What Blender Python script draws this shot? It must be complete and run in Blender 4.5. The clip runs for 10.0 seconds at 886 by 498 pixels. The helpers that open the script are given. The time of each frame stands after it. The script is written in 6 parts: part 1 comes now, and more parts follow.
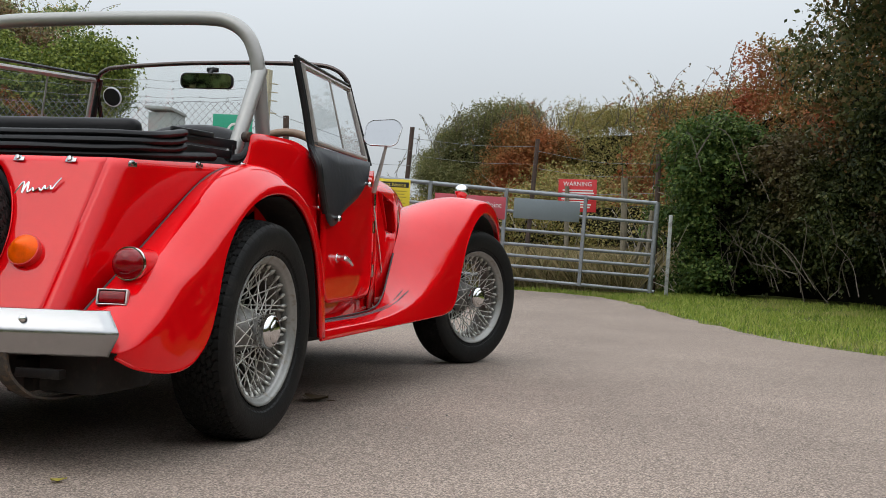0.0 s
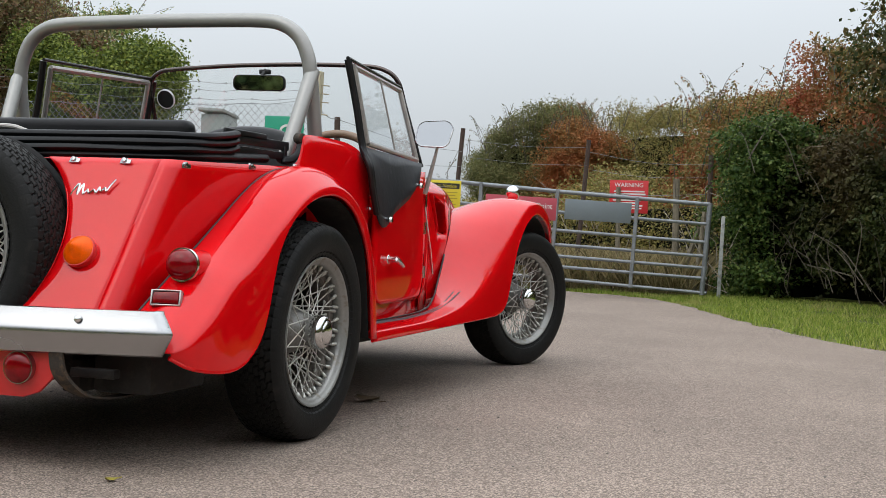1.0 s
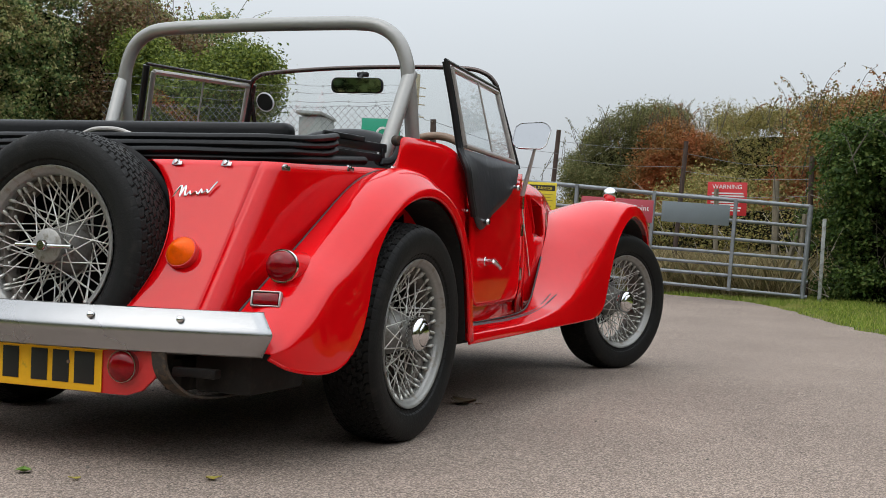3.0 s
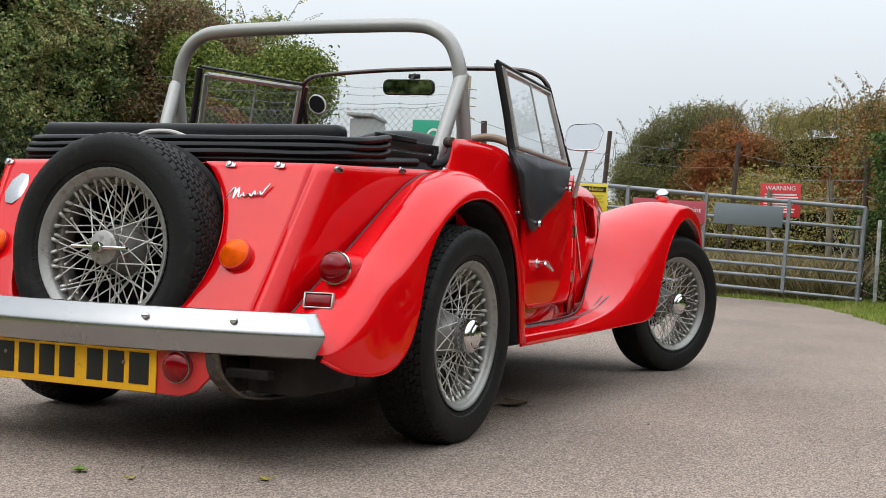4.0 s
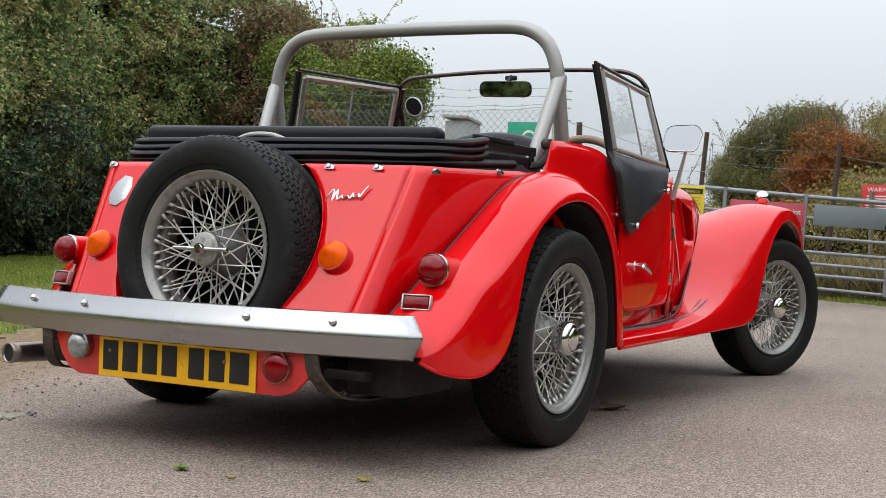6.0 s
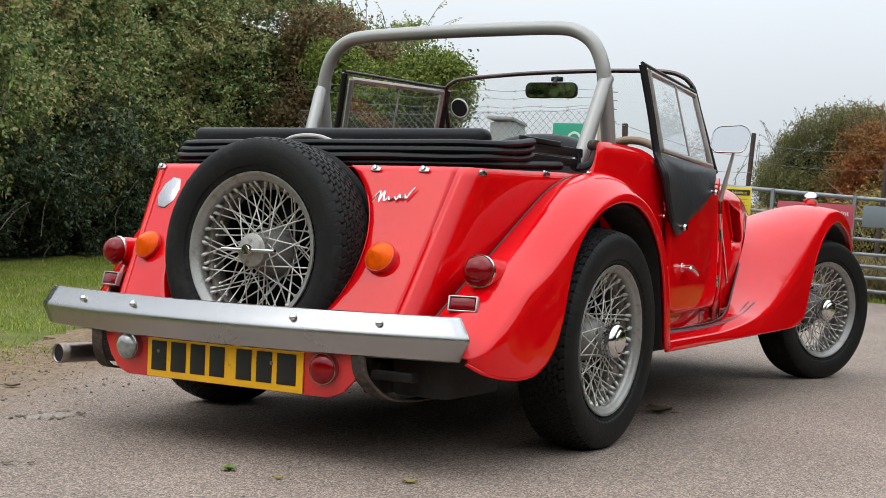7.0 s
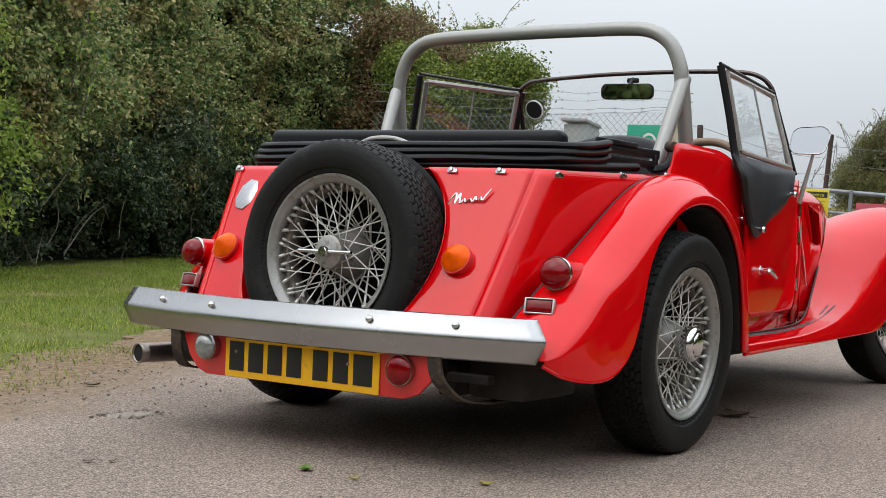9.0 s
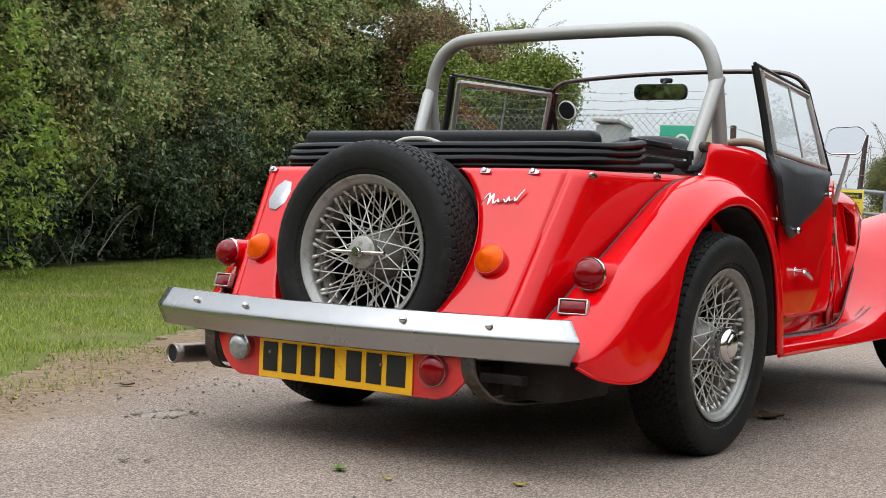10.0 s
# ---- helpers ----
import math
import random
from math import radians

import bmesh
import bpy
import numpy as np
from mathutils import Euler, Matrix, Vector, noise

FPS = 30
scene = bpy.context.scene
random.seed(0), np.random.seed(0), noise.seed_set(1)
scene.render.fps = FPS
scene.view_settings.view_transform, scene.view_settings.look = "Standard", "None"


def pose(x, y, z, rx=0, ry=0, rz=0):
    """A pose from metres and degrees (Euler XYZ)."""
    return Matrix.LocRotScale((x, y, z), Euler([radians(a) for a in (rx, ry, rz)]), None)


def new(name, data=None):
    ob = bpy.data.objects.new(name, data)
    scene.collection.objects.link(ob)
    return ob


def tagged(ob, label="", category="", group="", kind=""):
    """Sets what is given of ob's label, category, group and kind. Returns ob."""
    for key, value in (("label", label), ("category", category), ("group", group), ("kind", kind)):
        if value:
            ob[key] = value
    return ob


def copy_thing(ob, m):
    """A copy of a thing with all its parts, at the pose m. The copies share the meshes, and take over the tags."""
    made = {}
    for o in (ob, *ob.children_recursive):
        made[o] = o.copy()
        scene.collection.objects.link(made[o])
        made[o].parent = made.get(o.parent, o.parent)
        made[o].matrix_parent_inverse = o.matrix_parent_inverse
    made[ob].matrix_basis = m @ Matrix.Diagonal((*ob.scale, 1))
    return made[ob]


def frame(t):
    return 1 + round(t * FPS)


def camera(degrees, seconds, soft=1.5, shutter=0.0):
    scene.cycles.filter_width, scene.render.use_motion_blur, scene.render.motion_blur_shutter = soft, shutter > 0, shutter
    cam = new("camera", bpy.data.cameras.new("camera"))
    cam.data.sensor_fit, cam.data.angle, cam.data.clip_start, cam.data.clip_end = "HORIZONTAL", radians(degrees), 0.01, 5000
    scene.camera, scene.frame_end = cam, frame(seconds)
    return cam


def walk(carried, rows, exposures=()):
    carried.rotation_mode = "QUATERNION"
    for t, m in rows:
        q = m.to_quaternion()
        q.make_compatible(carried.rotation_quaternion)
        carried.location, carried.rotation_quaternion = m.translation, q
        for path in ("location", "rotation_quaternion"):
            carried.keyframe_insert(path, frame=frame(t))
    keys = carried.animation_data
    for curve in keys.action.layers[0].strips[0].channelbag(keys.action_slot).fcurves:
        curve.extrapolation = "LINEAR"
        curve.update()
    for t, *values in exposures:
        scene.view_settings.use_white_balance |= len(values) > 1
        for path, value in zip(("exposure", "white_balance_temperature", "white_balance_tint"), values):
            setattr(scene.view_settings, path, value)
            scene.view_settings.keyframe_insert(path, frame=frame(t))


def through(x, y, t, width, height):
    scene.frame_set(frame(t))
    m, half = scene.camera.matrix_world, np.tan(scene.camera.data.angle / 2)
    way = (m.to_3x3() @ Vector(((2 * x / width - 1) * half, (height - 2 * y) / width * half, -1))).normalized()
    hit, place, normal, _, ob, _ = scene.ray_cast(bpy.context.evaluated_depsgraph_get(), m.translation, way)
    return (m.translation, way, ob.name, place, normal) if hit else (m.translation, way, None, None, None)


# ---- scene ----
# The origin lies on the road under the middle of the car's rear axle; +y is the way the car points.
# Seconds, eye in metres, then yaw, pitch and roll in degrees.
PATH = [
    (0, 2.2261, -3.3784, 0.5922, 16.682, -0.752, 2.002),
    (0.5, 2.2235, -3.3758, 0.5921, 17.719, -0.757, 2.024),
    (1, 2.2207, -3.3735, 0.5922, 18.853, -0.776, 2.016),
    (1.5, 2.2178, -3.3715, 0.5922, 19.861, -0.786, 2.057),
    (2, 2.2148, -3.3697, 0.5923, 20.908, -0.789, 2.066),
    (2.5, 2.2117, -3.3683, 0.5924, 21.882, -0.821, 2.108),
    (4, 2.2021, -3.3654, 0.5928, 25.075, -0.855, 2.146),
    (4.5, 2.1988, -3.3648, 0.5929, 26.113, -0.863, 2.162),
    (5, 2.1955, -3.3645, 0.593, 27.189, -0.867, 2.181),
    (5.5, 2.1922, -3.3644, 0.593, 28.111, -0.903, 2.208),
    (7, 2.1825, -3.3652, 0.5927, 30.997, -0.935, 2.237),
    (7.5, 2.1794, -3.3657, 0.5924, 31.734, -0.943, 2.252),
    (8, 2.1764, -3.3664, 0.5921, 32.522, -0.949, 2.286),
    (8.5, 2.1734, -3.3672, 0.5916, 33.291, -0.947, 2.293),
    (9, 2.1706, -3.3681, 0.591, 34.078, -0.955, 2.308),
    (9.5, 2.1679, -3.3691, 0.5903, 34.741, -0.961, 2.327),
    (10, 2.1654, -3.3702, 0.5895, 35.418, -0.959, 2.314),
]
cam = camera(36.9, 10.0, soft=0.75)
walk(
    cam,
    [(t, pose(x, y, z, 0, 0, yaw) @ pose(0, 0, 0, 90 + pitch) @ pose(0, 0, 0, 0, 0, roll)) for t, x, y, z, yaw, pitch, roll in PATH],
    exposures=[(0.0, -0.25), (1.0, -0.19), (2.0, -0.29), (2.5, -0.31), (4.0, -0.04), (4.5, 0.02), (5.5, -0.06), (7.0, -0.04), (8.0, -0.12), (9.0, -0.15), (10.0, 0.08)],
)

# ---- light: a bright overcast sky and a weak, very wide sun behind the cloud ----
SUN_ELEVATION, SUN_AZIMUTH = radians(52), radians(200)
world = bpy.data.worlds.new("overcast_sky")
scene.world = world
world.use_nodes = True
nt = world.node_tree
nt.nodes.clear()
w_out = nt.nodes.new("ShaderNodeOutputWorld")
w_sky = nt.nodes.new("ShaderNodeTexSky")
w_sky.sky_type = "NISHITA"
w_sky.sun_disc = False
w_sky.sun_elevation, w_sky.sun_rotation = SUN_ELEVATION, SUN_AZIMUTH
w_sky.dust_density, w_sky.air_density = 4.0, 1.0
w_bg = nt.nodes.new("ShaderNodeBackground")
w_bg.inputs["Strength"].default_value = 0.012
nt.links.new(w_sky.outputs[0], w_bg.inputs["Color"])
# the cloud layer: darker at the horizon and about three times as bright overhead
w_co = nt.nodes.new("ShaderNodeTexCoord")
w_sep = nt.nodes.new("ShaderNodeSeparateXYZ")
nt.links.new(w_co.outputs["Generated"], w_sep.inputs[0])
w_ramp = nt.nodes.new("ShaderNodeMapRange")
w_ramp.inputs["From Min"].default_value, w_ramp.inputs["From Max"].default_value = 0.0, 1.0
w_ramp.inputs["To Min"].default_value, w_ramp.inputs["To Max"].default_value = 0.60, 2.75
nt.links.new(w_sep.outputs[2], w_ramp.inputs["Value"])
w_noise = nt.nodes.new("ShaderNodeTexNoise")
w_noise.inputs["Scale"].default_value, w_noise.inputs["Detail"].default_value = 2.2, 4.0
nt.links.new(w_co.outputs["Generated"], w_noise.inputs["Vector"])
w_nr = nt.nodes.new("ShaderNodeMapRange")
w_nr.inputs["To Min"].default_value, w_nr.inputs["To Max"].default_value = 0.93, 1.07
nt.links.new(w_noise.outputs[0], w_nr.inputs["Value"])
w_mul = nt.nodes.new("ShaderNodeMath")
w_mul.operation = "MULTIPLY"
nt.links.new(w_ramp.outputs[0], w_mul.inputs[0])
nt.links.new(w_nr.outputs[0], w_mul.inputs[1])
w_cloud = nt.nodes.new("ShaderNodeBackground")
w_cloud.inputs["Color"].default_value = (0.885, 0.945, 1.0, 1)
nt.links.new(w_mul.outputs[0], w_cloud.inputs["Strength"])
w_add = nt.nodes.new("ShaderNodeAddShader")
nt.links.new(w_bg.outputs[0], w_add.inputs[0])
nt.links.new(w_cloud.outputs[0], w_add.inputs[1])
nt.links.new(w_add.outputs[0], w_out.inputs[0])

sun_data = bpy.data.lights.new("sun", "SUN")
sun_data.energy, sun_data.angle, sun_data.color = 0.5, radians(40), (1.0, 0.96, 0.9)
sun = new("sun", sun_data)
sun.matrix_world = pose(0, 0, 30, 90 - 52, 0, 180 - 200)

# ---- materials ----
def node_mat(name, base, rough=0.5, metal=0.0, vary=0.12, scale=6.0, bump=0.0, bump_scale=80.0, coat=0.0, coat_rough=0.05, spec=0.5, trans=0.0, dirt=None, dirt_amount=0.0, rough_vary=0.1, island=False, per_object=0.0):
    """A surface with colour variation at two scales, uneven gloss and fine relief."""
    m = bpy.data.materials.new(name)
    m.use_nodes = True
    n, l = m.node_tree.nodes, m.node_tree.links
    p = n["Principled BSDF"]
    p.inputs["Roughness"].default_value, p.inputs["Metallic"].default_value = rough, metal
    p.inputs["Coat Weight"].default_value, p.inputs["Coat Roughness"].default_value = coat, coat_rough
    p.inputs["Specular IOR Level"].default_value = spec
    p.inputs["Transmission Weight"].default_value = trans
    co = n.new("ShaderNodeTexCoord")
    big, fine = n.new("ShaderNodeTexNoise"), n.new("ShaderNodeTexNoise")
    for t, s, d in ((big, scale, 5.0), (fine, scale * 11, 3.0)):
        t.inputs["Scale"].default_value, t.inputs["Detail"].default_value = s, d
        l.new(co.outputs["Object"], t.inputs["Vector"])
    mixed = n.new("ShaderNodeMath")
    mixed.operation = "MULTIPLY_ADD"
    mixed.inputs[1].default_value = 0.4
    l.new(fine.outputs[0], mixed.inputs[0])
    half = n.new("ShaderNodeMath")
    half.operation = "MULTIPLY"
    half.inputs[1].default_value = 0.6
    l.new(big.outputs[0], half.inputs[0])
    l.new(half.outputs[0], mixed.inputs[2])
    ramp = n.new("ShaderNodeMapRange")
    ramp.inputs["From Min"].default_value, ramp.inputs["From Max"].default_value = 0.3, 0.7
    ramp.inputs["To Min"].default_value, ramp.inputs["To Max"].default_value = 1 - vary, 1 + vary
    l.new(mixed.outputs[0], ramp.inputs["Value"])
    tint = n.new("ShaderNodeVectorMath")
    tint.operation = "SCALE"
    tint.inputs[0].default_value = base
    l.new(ramp.outputs[0], tint.inputs["Scale"])
    colour = tint.outputs[0]
    if per_object:
        info, pr, sc = n.new("ShaderNodeObjectInfo"), n.new("ShaderNodeMapRange"), n.new("ShaderNodeVectorMath")
        pr.inputs["To Min"].default_value, pr.inputs["To Max"].default_value = 1 - per_object, 1 + per_object
        l.new(info.outputs["Random"], pr.inputs["Value"])
        sc.operation = "SCALE"
        l.new(colour, sc.inputs[0])
        l.new(pr.outputs[0], sc.inputs["Scale"])
        colour = sc.outputs[0]
    if dirt:
        spot, dr, mix = n.new("ShaderNodeTexNoise"), n.new("ShaderNodeMapRange"), n.new("ShaderNodeMix")
        spot.inputs["Scale"].default_value, spot.inputs["Detail"].default_value = scale * 2.3, 8.0
        spot.inputs["Roughness"].default_value = 0.65
        l.new(co.outputs["Object"], spot.inputs["Vector"])
        dr.inputs["From Min"].default_value, dr.inputs["From Max"].default_value = 0.62 - 0.3 * dirt_amount, 0.75
        l.new(spot.outputs[0], dr.inputs["Value"])
        mix.data_type = "RGBA"
        l.new(dr.outputs[0], mix.inputs["Factor"])
        l.new(colour, mix.inputs["A"])
        mix.inputs["B"].default_value = (*dirt, 1)
        colour = mix.outputs["Result"]
    l.new(colour, p.inputs["Base Color"])
    rr = n.new("ShaderNodeMapRange")
    rr.inputs["To Min"].default_value, rr.inputs["To Max"].default_value = max(0.02, rough - rough_vary), min(1, rough + rough_vary)
    l.new(big.outputs[0], rr.inputs["Value"])
    l.new(rr.outputs[0], p.inputs["Roughness"])
    if bump:
        g, b = n.new("ShaderNodeTexNoise"), n.new("ShaderNodeBump")
        g.inputs["Scale"].default_value, g.inputs["Detail"].default_value = bump_scale, 4.0
        l.new(co.outputs["Object"], g.inputs["Vector"])
        b.inputs["Strength"].default_value, b.inputs["Distance"].default_value = bump, 0.004
        l.new(g.outputs[0], b.inputs["Height"])
        l.new(b.outputs[0], p.inputs["Normal"])
    return m


RED = node_mat("red_paint", (0.66, 0.002, 0.005), 0.32, vary=0.05, scale=2.5, coat=0.88, coat_rough=0.02, spec=0.0, bump=0.02, bump_scale=9, rough_vary=0.05)
RED_EDGE = node_mat("red_paint_edge", (0.62, 0.02, 0.02), 0.4, vary=0.08, coat=0.6, dirt=(0.12, 0.03, 0.02), dirt_amount=0.2)
CHROME = node_mat("chrome", (0.72, 0.72, 0.72), 0.10, 1.0, vary=0.05, scale=20, rough_vary=0.05)
ALU = node_mat("polished_aluminium", (0.41, 0.41, 0.415), 0.26, 1.0, vary=0.05, scale=3, bump=0.04, bump_scale=160)
WHEEL_SILVER = node_mat("silver_wheel_paint", (0.30, 0.295, 0.28), 0.42, 0.55, vary=0.15, scale=14, dirt=(0.16, 0.11, 0.06), dirt_amount=0.25)
SPOKE_SILVER = node_mat("silver_spoke", (0.58, 0.57, 0.53), 0.38, 0.5, vary=0.12, scale=20, dirt=(0.2, 0.13, 0.07), dirt_amount=0.12, per_object=0.12)
HUB_GREY = node_mat("dull_hub_metal", (0.36, 0.35, 0.33), 0.5, 0.7, vary=0.2, scale=16, dirt=(0.12, 0.09, 0.05), dirt_amount=0.35)
BAR_GREY = node_mat("silver_roll_bar_paint", (0.33, 0.325, 0.31), 0.36, 0.35, vary=0.06, scale=6, bump=0.05, bump_scale=60)
RUBBER = node_mat("tyre_rubber", (0.011, 0.0108, 0.0105), 0.55, vary=0.25, scale=5, bump=0.2, bump_scale=180, spec=0.16, dirt=(0.03, 0.027, 0.024), dirt_amount=0.2)
BLACK_VINYL = node_mat("black_vinyl", (0.008, 0.008, 0.009), 0.40, vary=0.25, scale=5, spec=0.16, bump=0.25, bump_scale=45)
SCREEN_VINYL = node_mat("faded_black_vinyl", (0.016, 0.017, 0.020), 0.46, spec=0.3, vary=0.2, scale=4, bump=0.3, bump_scale=25, dirt=(0.07, 0.075, 0.08), dirt_amount=0.1)
BLACK_PAINT = node_mat("black_frame_paint", (0.011, 0.011, 0.012), 0.35, spec=0.3, vary=0.2, scale=12)
CHASSIS = node_mat("black_chassis_grime", (0.012, 0.010, 0.009), 0.8, vary=0.35, scale=9, bump=0.3, bump_scale=50, dirt=(0.04, 0.032, 0.025), dirt_amount=0.3)
PIPING = node_mat("black_wing_piping", (0.012, 0.011, 0.012), 0.5, vary=0.2)
AMBER = node_mat("amber_lens", (0.85, 0.105, 0.0), 0.3, vary=0.25, scale=45, spec=0.12, coat=0.08, bump=0.12, bump_scale=120)
RED_LENS = node_mat("dark_red_lens", (0.19, 0.001, 0.004), 0.06, vary=0.4, scale=60, spec=0.4)
CLEAR_LENS = node_mat("clear_ribbed_lens", (0.26, 0.265, 0.26), 0.12, 0.35, vary=0.4, scale=70, coat=1.0, bump=0.35, bump_scale=90)
PLATE_YELLOW = node_mat("yellow_plate", (0.90, 0.47, 0.010), 0.35, vary=0.06, scale=8, dirt=(0.35, 0.22, 0.04), dirt_amount=0.05)
PLATE_BLACK = node_mat("black_plate_bar", (0.012, 0.012, 0.012), 0.4)
EXHAUST = node_mat("bare_exhaust_steel", (0.24, 0.205, 0.185), 0.32, 0.95, vary=0.25, scale=9, dirt=(0.20, 0.13, 0.10), dirt_amount=0.15)
SOOT = node_mat("soot", (0.006, 0.006, 0.006), 0.9)
TAN = node_mat("brown_leather_rim", (0.22, 0.14, 0.09), 0.45, vary=0.2, scale=25, bump=0.2)
STRIP = node_mat("grey_rubber_strip", (0.06, 0.06, 0.065), 0.6, vary=0.2)
GALV = node_mat("galvanised_steel", (0.23, 0.245, 0.26), 0.5, 0.55, vary=0.22, scale=9, dirt=(0.14, 0.145, 0.145), dirt_amount=0.3)
RUSTY = node_mat("rusty_post", (0.07, 0.045, 0.035), 0.85, vary=0.4, scale=12, bump=0.3)
OLD_WOOD = node_mat("weathered_wood", (0.20, 0.17, 0.12), 0.85, vary=0.3, scale=10, bump=0.5, bump_scale=40, dirt=(0.07, 0.06, 0.04), dirt_amount=0.3)
CONCRETE = node_mat("pale_concrete_post", (0.42, 0.38, 0.27), 0.9, vary=0.15, scale=10, bump=0.3)
WHITE_POST = node_mat("flaking_white_post", (0.42, 0.43, 0.42), 0.8, vary=0.15, scale=7, bump=0.3, dirt=(0.09, 0.09, 0.07), dirt_amount=0.6)
SIGN_RED = node_mat("red_sign", (0.62, 0.03, 0.035), 0.45, vary=0.06)
SIGN_PINK = node_mat("faded_red_sign", (0.44, 0.06, 0.085), 0.5, vary=0.08, dirt=(0.3, 0.09, 0.1), dirt_amount=0.1)
SIGN_GREY = node_mat("blank_grey_sign_back", (0.17, 0.20, 0.215), 0.55, 0.2, vary=0.08)
SIGN_YELLOW = node_mat("yellow_sign", (0.70, 0.54, 0.03), 0.5, vary=0.05)
SIGN_GREEN = node_mat("green_sign", (0.02, 0.33, 0.20), 0.45, vary=0.05)
SIGN_WHITE = node_mat("white_sign_paint", (0.75, 0.75, 0.74), 0.5, vary=0.05)
SIGN_BLACK = node_mat("black_sign_paint", (0.015, 0.015, 0.015), 0.5)
BOX_GREY = node_mat("grey_cabinet_paint", (0.34, 0.36, 0.35), 0.6, vary=0.12, scale=5, dirt=(0.2, 0.2, 0.18), dirt_amount=0.3)


def glass_mat(name, tint=(1, 1, 1), haze=0.0):
    m = bpy.data.materials.new(name)
    m.use_nodes = True
    n, l = m.node_tree.nodes, m.node_tree.links
    n.clear()
    o, mx, tr, gl, fr = (n.new(k) for k in ("ShaderNodeOutputMaterial", "ShaderNodeMixShader", "ShaderNodeBsdfTransparent", "ShaderNodeBsdfGlossy", "ShaderNodeFresnel"))
    fr.inputs["IOR"].default_value = 1.5
    gl.inputs["Roughness"].default_value = 0.02
    tr.inputs["Color"].default_value = (*tint, 1)
    l.new(fr.outputs[0], mx.inputs[0])
    clear = tr.outputs[0]
    if haze:
        df, hz = n.new("ShaderNodeBsdfDiffuse"), n.new("ShaderNodeMixShader")
        df.inputs["Color"].default_value = (0.7, 0.72, 0.74, 1)
        hz.inputs[0].default_value = haze
        l.new(clear, hz.inputs[1])
        l.new(df.outputs[0], hz.inputs[2])
        clear = hz.outputs[0]
    l.new(clear, mx.inputs[1])
    l.new(gl.outputs[0], mx.inputs[2])
    l.new(mx.outputs[0], o.inputs[0])
    return m


GLASS = glass_mat("windscreen_glass", (0.96, 0.98, 0.97))
PLASTIC_GLASS = glass_mat("scratched_clear_plastic", (0.92, 0.94, 0.95), 0.05)
MIRROR = node_mat("mirror_glass", (0.60, 0.62, 0.64), 0.03, 1.0, vary=0.02, rough_vary=0.01)

SCREEN_ALU = node_mat("dull_screen_aluminium", (0.46, 0.43, 0.41), 0.42, 0.7, vary=0.2, scale=18)
# brown dust on the wheel silver, with the shade inside the rim mixed in
BARREL = node_mat("dusty_shaded_rim", (0.17, 0.15, 0.13), 0.6, 0.3, vary=0.35, scale=14)
IRON_RUST = node_mat("rusty_iron", (0.038, 0.029, 0.022), 0.85, vary=0.4, scale=22, bump=0.3, bump_scale=90, dirt=(0.13, 0.075, 0.04), dirt_amount=0.4)
DOOR_MIRROR = node_mat("tinted_door_mirror", (0.33, 0.34, 0.355), 0.04, 1.0, vary=0.02, rough_vary=0.01)
RIM_CHROME = node_mat("dulled_chrome", (0.36, 0.36, 0.37), 0.2, 1.0, vary=0.1, scale=20)
RED.node_tree.nodes["Principled BSDF"].inputs["Coat IOR"].default_value = 1.5


def leaf_mat(name, colours, zone_colour=None, zone_scale=0.5, zone_at=0.55, rough=0.6, through=0.25, zone_most=0.85):
    """Leaves: each takes its own colour; patches of the plant turn towards zone_colour."""
    m = bpy.data.materials.new(name)
    m.use_nodes = True
    n, l = m.node_tree.nodes, m.node_tree.links
    p, out = n["Principled BSDF"], n["Material Output"]
    geo, ramp = n.new("ShaderNodeNewGeometry"), n.new("ShaderNodeValToRGB")
    ramp.color_ramp.interpolation = "LINEAR"
    while len(ramp.color_ramp.elements) < len(colours):
        ramp.color_ramp.elements.new(0.5)
    for i, c in enumerate(colours):
        e = ramp.color_ramp.elements[i]
        e.position, e.color = i / max(1, len(colours) - 1), (*c, 1)
    l.new(geo.outputs["Random Per Island"], ramp.inputs[0])
    colour = ramp.outputs[0]
    co, zone = n.new("ShaderNodeTexCoord"), n.new("ShaderNodeTexNoise")
    zone.inputs["Scale"].default_value, zone.inputs["Detail"].default_value = zone_scale, 3.0
    l.new(co.outputs["Object"], zone.inputs["Vector"])
    if zone_colour:
        mr, mix = n.new("ShaderNodeMapRange"), n.new("ShaderNodeMix")
        mr.inputs["From Min"].default_value, mr.inputs["From Max"].default_value = zone_at, zone_at + 0.16
        mr.inputs["To Max"].default_value = zone_most
        l.new(zone.outputs[0], mr.inputs["Value"])
        mix.data_type = "RGBA"
        l.new(mr.outputs[0], mix.inputs["Factor"])
        l.new(colour, mix.inputs["A"])
        mix.inputs["B"].default_value = (*zone_colour, 1)
        colour = mix.outputs["Result"]
    l.new(colour, p.inputs["Base Color"])
    p.inputs["Roughness"].default_value = rough
    p.inputs["Specular IOR Level"].default_value = 0.2
    tr, ms = n.new("ShaderNodeBsdfTranslucent"), n.new("ShaderNodeMixShader")
    l.new(colour, tr.inputs["Color"])
    ms.inputs[0].default_value = through
    l.new(p.outputs[0], ms.inputs[1])
    l.new(tr.outputs[0], ms.inputs[2])
    l.new(ms.outputs[0], out.inputs[0])
    return m


